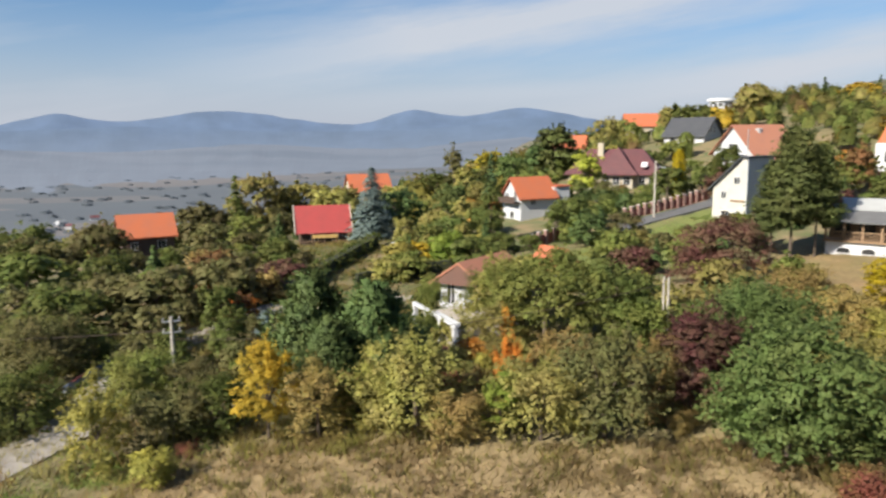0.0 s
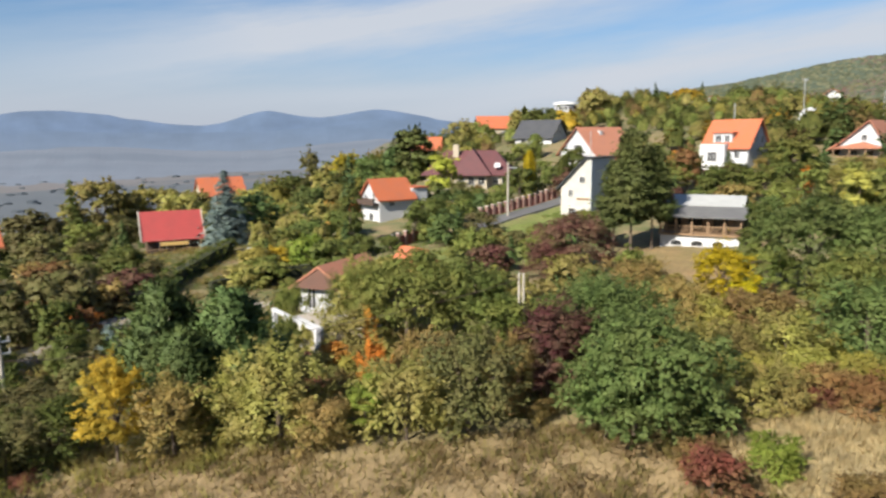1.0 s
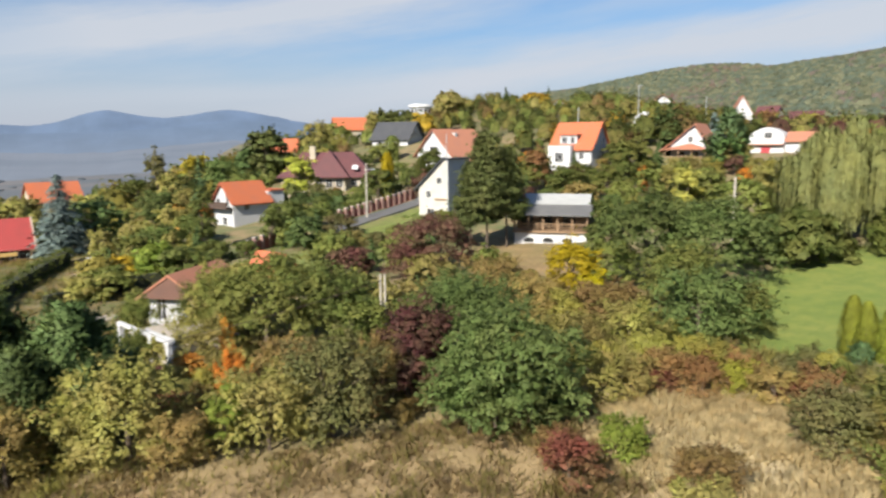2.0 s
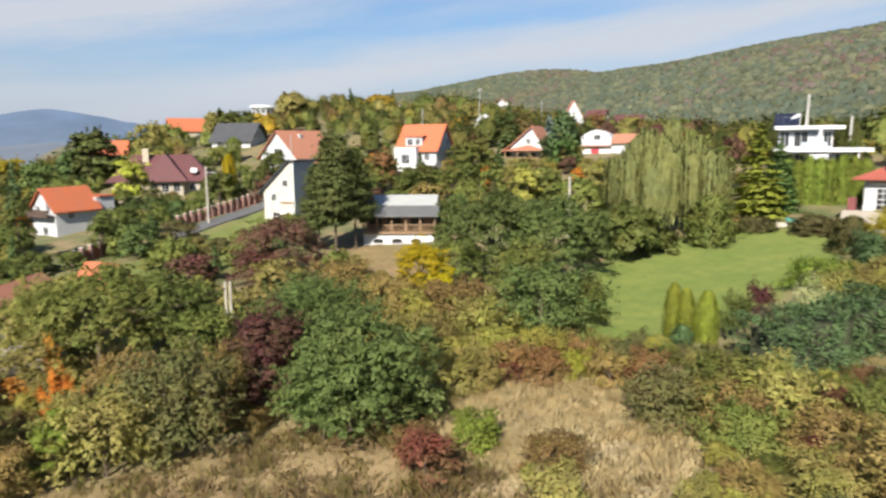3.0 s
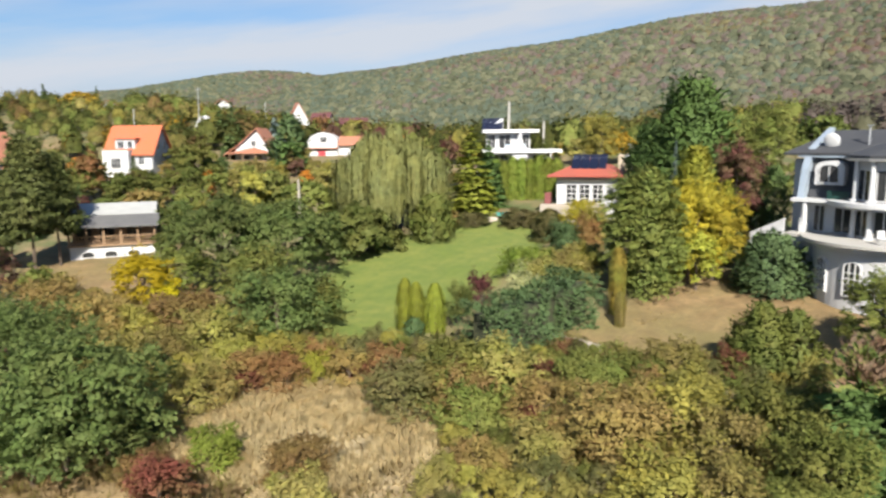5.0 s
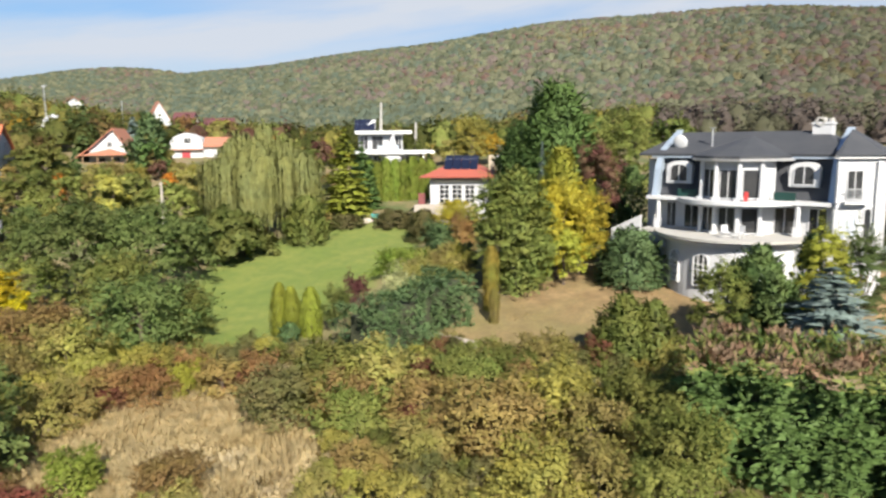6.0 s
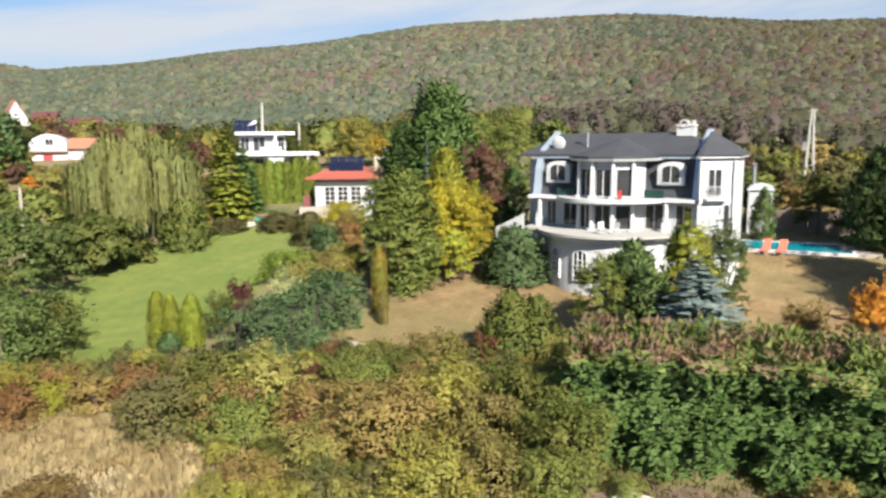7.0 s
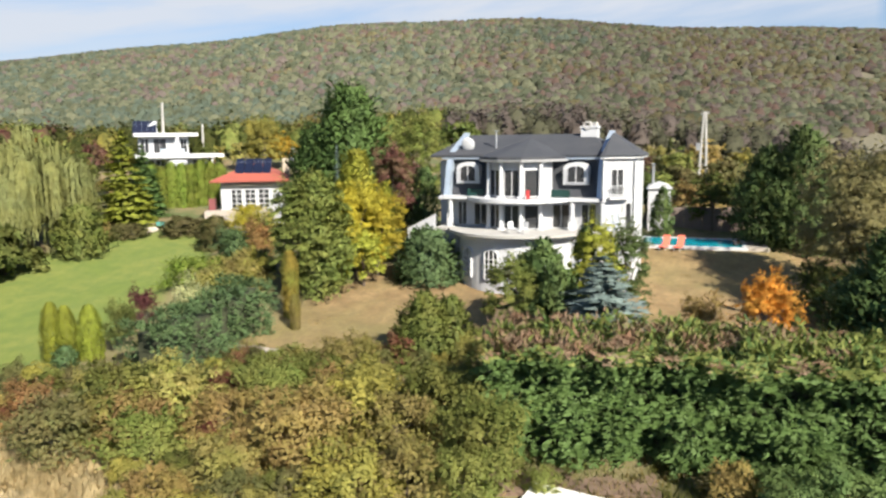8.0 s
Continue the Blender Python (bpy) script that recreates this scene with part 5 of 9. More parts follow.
tree("bush", "olive", 37.1, 17.0, 1.3, 1.1, 0)
tree("bush", "olive", 32.0, 11.5, 1.8, 1.7, 0)
tree("bush", "dull", 21.7, 14.3, 1.4, 1.2, 0)
tree("round", "olive", 27.7, 3.3, 1.2, 1.2, 0)
tree("bush", "olive", 34.5, 10.4, 2.1, 2.1, 0)
tree("bush", "brown", 25.4, 13.9, 1.6, 1.4, 0)
tree("bush", "dull", 24.7, 11.4, 2.1, 2.3, 0)
tree("bush", "green", 38.2, 17.1, 1.3, 1.6, 0)
tree("bush", "green", 39.8, 7.1, 1.2, 1.1, 0)
tree("bush", "brown", 25.4, 16.0, 1.2, 1.0, 0)
tree("bush", "green", 24.7, 9.4, 1.0, 0.9, 0)
tree("round", "olive", 22.6, 13.7, 1.1, 0.9, 0)
tree("bush", "olive", 24.6, 8.6, 1.3, 1.4, 0)
tree("bush", "red", 40.9, 7.5, 2.2, 2.2, 0)
tree("bush", "olive", 35.6, 17.1, 1.4, 1.4, 0)
tree("round", "gold_olive", 37.7, 18.1, 1.5, 1.3, 0)
tree("bush", "olive", 35.8, 22.9, 1.5, 1.5, 0)
tree("bush", "dark", 36.8, 18.1, 1.5, 1.2, 0)
tree("bush", "brown", 30.9, 3.2, 1.7, 1.5, 0)
tree("bush", "gold_olive", 40.0, 5.2, 1.3, 1.4, 0)
tree("round", "olive", 27.5, 7.0, 1.1, 1.0, 0)
tree("bush", "dull", 35.5, 18.2, 1.3, 1.1, 0)
tree("round", "gold_olive", 23.5, 13.0, 1.9, 1.6, 0)
tree("bush", "olive", 31.6, 12.3, 1.2, 1.1, 0)
tree("bush", "dull", 40.0, 6.2, 1.5, 1.7, 0)
tree("bush", "gold_olive", 34.7, 11.9, 1.0, 1.1, 0)
tree("bush", "olive", 35.5, 3.6, 1.5, 1.4, 0)
tree("bush", "olive", 22.4, 15.5, 2.0, 1.7, 0)
tree("bush", "dull", 28.5, 5.6, 1.9, 2.2, 0)
tree("bush", "olive", 24.2, 10.3, 1.9, 1.7, 0)
tree("round", "gold_olive", 25.1, 12.6, 1.3, 1.1, 0)
tree("round", "dull", 39.5, 8.5, 1.6, 1.5, 0)
tree("bush", "brown", 25.2, 15.0, 1.9, 2.1, 0)
tree("bush", "green", 27.0, 14.5, 1.4, 1.2, 0)
tree("round", "gold_olive", 23.3, 11.9, 2.0, 2.0, 0)
tree("bush", "green", 39.1, 14.3, 1.9, 2.0, 0)
tree("bush", "dark", 27.9, 15.4, 1.2, 1.4, 0)
tree("bush", "olive", 41.2, 9.2, 1.2, 1.0, 0)
tree("bush", "olive", 36.7, 9.4, 1.5, 1.5, 0)
tree("round", "dull", 25.5, 9.3, 1.9, 1.8, 0)
tree("bush", "red", 39.3, 16.8, 1.6, 1.7, 0)
tree("bush", "brown", 36.2, 10.8, 2.2, 1.9, 0)
tree("bush", "gold_olive", 42.2, 4.3, 1.9, 1.6, 0)
tree("round", "olive", 26.4, 15.0, 1.3, 1.3, 0)
tree("bush", "dull", 35.4, 5.1, 1.8, 1.5, 0)
tree("bush", "gold_olive", 24.0, 14.7, 1.3, 1.1, 0)
tree("round", "olive", 33.3, 11.0, 1.6, 1.4, 0)
tree("bush", "olive", 34.9, 23.8, 1.8, 2.0, 0)
tree("bush", "dull", 35.5, 6.6, 1.1, 0.9, 0)
tree("round", "olive", 38.1, 9.2, 1.3, 1.1, 0)
tree("bush", "olive", 24.2, 16.0, 1.4, 1.5, 0)
tree("round", "dark", 29.6, 3.4, 1.4, 1.3, 0)
tree("bush", "olive", 39.2, 11.8, 1.6, 1.4, 0)
tree("round", "olive", 36.0, 5.9, 1.4, 1.4, 0)
tree("round", "brown", 25.8, 11.2, 1.1, 1.2, 0)
tree("round", "dull", 38.8, 15.8, 1.9, 1.7, 0)
tree("bush", "brown", 34.4, 4.6, 1.1, 0.9, 0)
tree("round", "dark", 39.3, 7.7, 1.1, 0.9, 0)
tree("round", "gold_olive", 31.7, 13.1, 1.2, 1.0, 0)
tree("bush", "brown", 30.1, 4.3, 1.3, 1.3, 0)
tree("bush", "gold_olive", 30.0, 7.9, 1.1, 0.9, 0)
tree("bush", "green", 29.2, 7.1, 1.0, 1.3, 0)
tree("bush", "gold_olive", 36.0, 15.9, 1.2, 1.0, 0)
tree("bush", "brown", 33.0, 9.8, 1.8, 1.6, 0)
tree("round", "gold_olive", 35.9, 27.7, 1.7, 2.0, 0)
tree("bush", "dull", 35.8, 24.5, 1.6, 1.4, 0)
tree("bush", "olive", 33.7, 30.3, 1.6, 1.3, 0)
tree("bush", "dull", 35.5, 28.9, 1.8, 1.9, 0)
tree("round", "dull", 36.2, 26.0, 1.4, 1.2, 0)
tree("round", "olive", 25.3, 34.5, 1.1, 1.1, 0)
tree("round", "olive", 27.2, 36.7, 1.8, 1.6, 0)
tree("bush", "green", 35.5, 26.7, 1.6, 1.5, 0)
tree("bush", "dull", 32.4, 32.1, 1.9, 1.9, 0)
tree("bush", "olive", 26.6, 33.9, 1.8, 1.9, 0)
tree("bush", "olive", 27.0, 35.3, 1.6, 1.3, 0)
tree("bush", "gold_olive", 2.4, 43.7, 1.9, 1.7, 0)
tree("bush", "olive", 1.0, 42.0, 1.9, 1.9, 0)
tree("round", "green", 0.0, 38.9, 1.6, 1.3, 0)
tree("round", "green", 7.5, 40.4, 1.6, 1.8, 0)
tree("round", "green", 12.4, 43.0, 2.0, 1.7, 0)
tree("bush", "brown", 1.8, 40.0, 2.2, 1.9, 0)
tree("bush", "gold_olive", 19.8, 34.9, 1.4, 1.4, 0)
tree("round", "dull", 14.2, 35.2, 1.8, 2.1, 0)
tree("round", "gold_olive", 2.7, 39.0, 1.9, 2.2, 0)
tree("bush", "green", 12.9, 39.4, 1.8, 1.5, 0)
tree("bush", "dull", 11.5, 41.9, 1.7, 2.0, 0)
tree("round", "green", 24.0, 34.8, 2.2, 2.2, 0)
tree("bush", "dull", 16.0, 37.5, 1.9, 1.5, 0)
tree("bush", "olive", 13.3, 40.4, 1.0, 1.3, 0)
tree("bush", "olive", 11.0, 40.1, 1.7, 1.4, 0)
tree("bush", "olive", 3.4, 45.4, 2.2, 1.9, 0)
tree("bush", "green", 18.7, 36.8, 1.8, 2.2, 0)
tree("bush", "olive", 21.6, 33.0, 1.9, 1.9, 0)
tree("bush", "green", 15.2, 36.7, 1.3, 1.4, 0)
tree("round", "olive", 1.1, 37.6, 2.0, 1.8, 0)
tree("bush", "olive", 0.7, 44.5, 2.2, 1.9, 0)
tree("bush", "olive", 9.8, 39.7, 1.7, 1.9, 0)
tree("round", "green", 3.5, 42.9, 1.6, 1.3, 0)
tree("bush", "gold_olive", 21.7, 34.8, 1.9, 1.5, 0)
tree("bush", "gold_olive", 20.6, 33.5, 1.4, 1.6, 0)
tree("round", "olive", 0.0, 45.6, 1.6, 1.8, 0)
tree("bush", "brown", 4.3, 39.6, 1.6, 1.7, 0)
tree("bush", "red", 0.6, 40.9, 1.7, 1.7, 0)
tree("bush", "brown", 5.2, 44.5, 1.2, 1.3, 0)
tree("bush", "olive", 20.6, 34.3, 1.0, 1.1, 0)
tree("bush", "green", 7.9, 38.6, 1.7, 2.0, 0)
tree("bush", "brown", 12.0, 34.7, 1.2, 1.2, 0)
tree("round", "green", 4.2, 44.4, 1.4, 1.7, 0)
tree("round", "brown", 10.5, 35.8, 2.1, 2.2, 0)
tree("bush", "gold_olive", 9.7, 38.1, 1.4, 1.5, 0)
tree("round", "brown", 12.7, 35.3, 1.2, 1.2, 0)
tree("bush", "olive", 9.4, 42.0, 1.4, 1.6, 0)
tree("bush", "olive", 6.1, 38.0, 1.3, 1.6, 0)
tree("bush", "olive", 9.1, 37.5, 1.2, 1.1, 0)
tree("round", "gold_olive", 3.6, 37.1, 1.7, 2.1, 0)


# ---- trees and shrubs: shape, tint, place, height, width ----
tree("bush", "gold_olive", -17.0, 32.6, 4.4, 3.0, 0)
tree("bush", "green", -17.9, 38.4, 3.7, 3.0, 0)
tree("bush", "green", -18.8, 42.0, 3.0, 4.8, 0)
tree("bush", "dull", -14.4, 35.5, 2.9, 4.6, 0)
tree("bush", "dark", -13.0, 37.5, 2.9, 4.7, 0)
tree("bush", "dull", -15.1, 41.3, 2.5, 3.9, 0)
tree("round", "gold", -9.4, 35.7, 5.6, 3.6, 0)
tree("bush", "brown", -6.8, 36.0, 4.0, 3.8, 0)
tree("plume", "conifer", -8.0, 42.2, 7.6, 4.9, 0)
tree("plume", "conifer", -4.3, 41.8, 7.1, 5.5, 0)
tree("plume", "conifer", -6.5, 39.0, 5.7, 3.8, 0)
tree("plume", "conifer", -3.4, 39.9, 4.4, 3.0, 0)
tree("bush", "green", -1.5, 51.0, 2.9, 1.8, 0)
tree("bush", "olive", 0.4, 49.0, 2.7, 2.7, 0)
tree("bush", "gold_olive", -3.4, 36.8, 1.8, 2.5, 0)
tree("bush", "green", -6.2, 37.0, 3.1, 1.8, 0)
tree("mound", "dull", 67.2, 31.0, 3.4, 3.2, 0)
tree("bush", "golden", 67.5, 27.9, 4.2, 3.4, 0)
tree("bush", "gold_olive", 66.3, 25.5, 4.2, 3.2, 0)
tree("bush", "rust", 64.1, 25.6, 3.6, 2.6, 0)
tree("mound", "juniper", 62.4, 27.0, 3.3, 2.4, 0)
tree("mound", "dark", -20.4, 87.3, 3.3, 3.7, 1)
tree("bush", "maroon", -17.1, 74.7, 2.3, 3.0, 1)
tree("bush", "dull", -16.1, 79.8, 2.8, 3.4, 1)
tree("bush", "rust", -17.3, 58.9, 2.7, 2.3, 1)
tree("bush", "brown", -17.0, 65.8, 3.5, 4.0, 1)
tree("round", "rust", -22.8, 67.5, 5.6, 4.4, 1)
tree("bush", "dull", -13.9, 73.6, 2.4, 3.0, 1)
tree("bush", "lime", 0.2, 79.4, 4.4, 3.8, 1)
tree("mound", "dark", 1.3, 97.2, 3.2, 7.2, 1)
tree("bush", "green", 3.1, 81.3, 3.3, 3.2, 1)
tree("bush", "gold_olive", -4.7, 78.5, 3.7, 4.8, 1)
tree("bush", "green", -1.3, 65.1, 2.6, 2.6, 1)
tree("bush", "dull", -8.4, 58.2, 2.3, 2.1, 1)
tree("bush", "brown", -10.9, 64.1, 2.0, 2.5, 1)
tree("spruce", "spruce", -13.6, 52.4, 2.9, 1.7, 1)
tree("spruce", "spruce", -14.3, 54.2, 2.3, 2.8, 0)
tree("bush", "olive", -1.6, 36.4, 5.4, 5.8, 0)
tree("bush", "brown", 0.5, 34.8, 2.8, 3.6, 0)
tree("bush", "olive", -3.6, 37.1, 3.6, 3.6, 0)
tree("round", "lime", 2.8, 34.7, 3.9, 2.0, 0)
tree("bush", "orange", 3.8, 40.8, 4.1, 2.0, 0)
tree("bush", "olive", 4.9, 34.7, 4.2, 5.3, 0)
tree("bush", "dull", 8.2, 34.6, 5.5, 5.4, 0)
tree("bush", "brown", 11.4, 37.3, 4.3, 3.4, 0)
tree("bush", "brown", 7.1, 42.4, 3.3, 4.5, 0)
tree("round", "green", 7.5, 51.7, 6.9, 9.6, 0)
tree("round", "dark", 12.2, 50.5, 6.0, 8.3, 0)
tree("round", "olive", 5.2, 56.8, 5.6, 5.0, 0)
tree("bush", "olive", 3.0, 49.4, 3.4, 5.5, 0)
tree("bush", "green", 13.5, 48.1, 3.7, 5.2, 0)
tree("bush", "orange", 4.4, 48.8, 3.6, 1.4, 0)
tree("round", "maroon", 13.6, 37.5, 6.3, 5.0, 0)
tree("bush", "maroon", 14.2, 38.0, 4.0, 3.6, 0)
tree("round", "walnut", 16.2, 31.7, 6.4, 8.5, 0)
tree("round", "walnut", 18.2, 40.1, 6.7, 6.0, 0)
tree("bush", "walnut", 14.7, 31.8, 3.0, 3.6, 0)
tree("bush", "walnut", 18.1, 31.3, 3.1, 4.9, 0)
tree("round", "maroon", 27.1, 65.9, 6.2, 8.5, 0)
tree("bush", "maroon", 23.9, 65.3, 3.5, 5.5, 0)
tree("bush", "olive", 23.6, 59.8, 3.9, 6.2, 1)
tree("bush", "green", 26.3, 74.5, 3.5, 5.7, 1)
tree("bush", "brown", 26.7, 54.0, 3.9, 6.3, 0)
tree("round", "yellow", 33.9, 51.9, 5.0, 5.2, 0)
tree("bush", "yellow", 34.7, 50.2, 2.5, 2.9, 0)
tree("bush", "walnut", 20.3, 43.5, 5.6, 7.3, 0)
tree("round", "walnut", 41.6, 51.2, 8.0, 10.0, 0)
tree("round", "walnut", 44.7, 46.9, 7.5, 10.3, 0)
tree("round", "green", 37.3, 50.8, 4.9, 6.0, 0)
tree("round", "green", 38.4, 43.4, 5.1, 6.9, 0)
tree("bush", "walnut", 34.2, 36.6, 5.0, 8.0, 0)
tree("bush", "green", 37.3, 35.6, 4.1, 3.7, 0)
tree("round", "dark", 54.8, 46.7, 5.4, 7.5, 1)
tree("round", "dark", 52.5, 49.3, 4.9, 6.3, 1)
tree("round", "green", 53.8, 47.4, 2.4, 3.2, 1)
tree("bush", "dark", 57.1, 46.3, 4.0, 6.5, 1)
tree("willow", "willow", 63.6, 48.6, 12.4, 14.6, 1)
tree("cedar", "thuja", 75.4, 45.4, 10.8, 7.9, 1)
tree("cedar", "leyland", 80.0, 45.5, 8.5, 5.9, 1)
tree("round", "yew", 53.3, 18.0, 10.0, 5.0, 0)
tree("ovoid", "yew", 54.4, 16.9, 10.3, 4.6, 0)
tree("round", "yew", 55.4, 15.6, 7.4, 4.8, 0)
tree("round", "golden", 58.4, 14.6, 9.0, 7.4, 0)
tree("round", "golden", 59.9, 13.0, 7.6, 5.6, 0)
tree("round", "golden_green", 57.0, 13.6, 5.0, 4.4, 0)
tree("plume", "golden_green", 62.2, 15.3, 10.9, 4.4, 0)
tree("column", "rusty", 49.4, 17.3, 4.9, 1.5, 0)
tree("column", "olive", 46.9, 16.2, 2.5, 0.9, 0)
tree("mound", "juniper", 58.2, 8.4, 4.8, 4.8, 0)
tree("plume", "yew", 41.8, 6.2, 4.4, 3.4, 0)
tree("plume", "yew", 41.3, 7.1, 3.0, 2.4, 0)
tree("plume", "yew", 41.9, 4.6, 4.2, 2.7, 0)
tree("cone", "leyland", 77.6, 19.4, 15.9, 10.0, 0)
tree("plume", "leyland", 78.4, 23.6, 11.0, 6.6, 0)
tree("spruce", "spruce", 73.3, 20.0, 9.8, 2.0, 0)
tree("round", "maroon", 73.7, 13.9, 10.1, 5.5, 0)
tree("round", "green", 78.1, 12.2, 13.0, 7.5, 0)
tree("round", "dark", 70.5, 14.5, 5.8, 4.6, 0)
tree("ovoid", "conifer", 73.2, 10.6, 7.6, 2.4, 0)
tree("column", "thuja", 64.7, 13.1, 7.3, 1.9, 0)
tree("round", "yew", 46.0, 0.6, 6.0, 4.2, 0)
tree("plume", "conifer", 47.5, -1.0, 6.3, 4.0, 0)
tree("plume", "conifer", 45.0, -1.7, 5.3, 2.9, 0)
tree("round", "golden_green", 48.8, -4.7, 8.0, 4.0, 0)
tree("round", "conifer", 49.3, -6.8, 7.8, 3.8, 0)
tree("plume", "conifer", 50.3, -4.0, 6.9, 2.2, 0)
tree("cedar", "spruce", 43.6, -4.6, 6.3, 8.8, 0)
tree("round", "orange", 40.8, -13.4, 6.3, 3.8, 0)
tree("bush", "orange", 39.5, -14.3, 4.6, 1.5, 0)
tree("bush", "brown", 44.6, -11.1, 3.7, 3.0, 0)
tree("plume", "conifer", 70.4, -22.6, 9.4, 5.6, 0)
tree("plume", "conifer", 68.5, -25.0, 11.6, 6.4, 0)
tree("round", "dark", 80.5, -23.8, 6.0, 2.3, 0)
tree("round", "birch", 57.0, -24.2, 11.8, 6.8, 0)
tree("round", "birch", 54.7, -25.0, 12.6, 8.0, 0)
tree("round", "birch", 50.4, -22.8, 9.6, 6.6, 0)
tree("plume", "conifer", 40.0, -19.6, 8.6, 5.6, 0)
tree("bush", "dark", 51.0, -20.6, 4.4, 5.4, 0)
tree("plume", "conifer", 74.8, -13.7, 5.5, 2.2, 0)
tree("bush", "lime", 55.2, 27.7, 2.8, 5.3, 0)
tree("bush", "maroon", 46.8, 27.3, 2.7, 2.3, 0)
tree("bush", "dark", 42.3, 26.6, 3.3, 2.2, 0)
tree("bush", "juniper", 48.8, 25.0, 1.7, 2.8, 0)
tree("bush", "pale", 44.6, 22.6, 4.3, 2.9, 0)
tree("bush", "olive", 54.2, 23.6, 3.4, 4.6, 0)
tree("bush", "olive", 48.9, 23.0, 3.9, 4.0, 0)
tree("bush", "gold_olive", 55.4, 23.0, 3.4, 3.6, 0)
tree("bush", "golden", 75.8, 31.2, 2.5, 3.8, 0)
tree("bush", "juniper", 65.6, 28.7, 2.8, 2.9, 0)
tree("bush", "rust", 65.8, 26.4, 3.6, 2.9, 0)
tree("bush", "conifer", 59.5, 23.6, 2.3, 2.9, 0)
tree("mound", "dull", 70.5, 42.6, 1.5, 4.2, 0)
tree("mound", "dull", 72.0, 37.1, 2.0, 3.9, 0)
tree("mound", "dull", 73.2, 34.4, 1.6, 3.2, 0)
tree("column", "thuja", 39.9, 29.6, 3.8, 1.7, 0)
tree("column", "thuja", 40.0, 28.7, 3.6, 1.6, 0)
tree("column", "thuja", 40.6, 27.5, 3.5, 1.9, 0)
tree("mound", "juniper", 39.2, 28.3, 1.4, 1.4, 0)
tree("bush", "brown", 69.0, 44.8, 2.1, 3.3, 1)
tree("round", "green", 91.9, 19.7, 10.7, 8.3, 1)
tree("round", "dark", 95.6, 9.0, 10.6, 6.9, 1)
tree("round", "gold_olive", 107.5, 40.9, 8.8, 6.1, 0)
tree("round", "gold", 111.3, 39.2, 5.8, 5.3, 1)
tree("round", "olive", 109.1, 44.9, 5.0, 4.7, 1)
tree("bush", "dark", 77.6, -19.5, 6.4, 5.1, 1)
tree("round", "dull", 93.0, -19.5, 4.4, 5.3, 1)
tree("round", "dull", 97.3, -26.1, 4.6, 6.4, 1)
tree("bush", "brown", 28.9, 9.7, 3.7, 5.8, 0)
tree("bush", "gold_olive", 32.0, 7.9, 3.5, 5.5, 0)
tree("bush", "olive", 30.4, 5.9, 3.1, 4.2, 0)
tree("bush", "green", 32.8, 3.9, 3.6, 5.0, 0)
tree("bush", "green", 28.9, 1.7, 3.9, 3.7, 0)
tree("bush", "olive", 26.6, 4.8, 2.7, 4.3, 0)
tree("bush", "gold_olive", 25.8, 6.9, 2.7, 4.3, 0)
tree("bush", "brown", 28.3, 11.3, 2.6, 4.1, 0)
tree("bush", "olive", 27.0, 12.5, 2.4, 3.8, 0)
tree("bush", "olive", 32.1, 17.9, 3.5, 5.6, 0)
tree("bush", "green", 32.4, 20.8, 3.3, 5.2, 0)
tree("bush", "brown", 30.5, 18.7, 2.7, 4.3, 0)
tree("bush", "green", 34.2, 13.5, 2.8, 4.4, 0)
tree("bush", "red", 34.9, 16.3, 2.1, 2.2, 0)
tree("bush", "red", 29.6, 14.6, 1.7, 1.3, 0)
tree("bush", "olive", 39.2, 10.2, 2.5, 3.9, 0)
tree("bush", "green", 37.4, 11.8, 2.2, 3.4, 0)
tree("bush", "dark", 33.4, 2.5, 3.4, 2.9, 0)
tree("bush", "brown", 31.0, 14.6, 2.6, 4.1, 0)
tree("bush", "green", 26.4, 2.5, 2.6, 3.6, 0)
tree("bush", "lime", 20.0, 26.1, 1.9, 2.9, 0)
tree("bush", "red", 16.5, 25.2, 2.5, 2.9, 0)
tree("bush", "brown", 17.3, 27.4, 1.5, 2.2, 0)
tree("bush", "brown", 25.1, 32.0, 2.2, 3.0, 0)
tree("bush", "rust", 27.8, 32.0, 2.2, 3.5, 0)
tree("bush", "rust", 28.1, 29.6, 2.3, 2.8, 0)
tree("bush", "red", 26.5, 31.3, 1.4, 2.2, 0)
tree("bush", "golden_green", 29.6, 28.6, 2.2, 2.2, 0)
tree("bush", "brown", 30.2, 26.6, 2.4, 2.6, 0)
tree("bush", "rust", 32.0, 25.4, 2.2, 2.9, 0)
tree("bush", "red", 31.0, 26.4, 1.6, 1.8, 0)
tree("bush", "rust", 30.9, 29.0, 2.4, 2.4, 0)
tree("bush", "dull", 32.8, 28.0, 1.9, 2.4, 0)
tree("bush", "golden", 24.7, 39.3, 2.8, 2.2, 0)
tree("bush", "red", 34.6, 15.2, 1.6, 1.8, 0)
tree("bush", "brown", 21.2, 21.8, 1.9, 3.3, 0)
tree("bush", "olive", 19.0, 19.6, 1.9, 3.0, 0)
tree("bush", "olive", 24.1, 32.2, 2.5, 3.9, 0)
tree("bush", "gold_olive", 28.9, 34.8, 2.1, 3.2, 0)
tree("bush", "gold_olive", 30.8, 31.5, 2.2, 3.5, 0)
tree("bush", "gold_olive", 25.8, 35.6, 2.0, 2.5, 0)
tree("bush", "olive", 22.5, 37.8, 4.1, 5.3, 0)
tree("bush", "olive", 25.3, 37.2, 3.6, 4.3, 0)
tree("bush", "brown", 27.3, 47.7, 3.6, 5.3, 0)
tree("bush", "brown", 31.0, 42.4, 3.6, 5.9, 0)
tree("bush", "olive", 30.1, 38.7, 3.2, 5.1, 0)
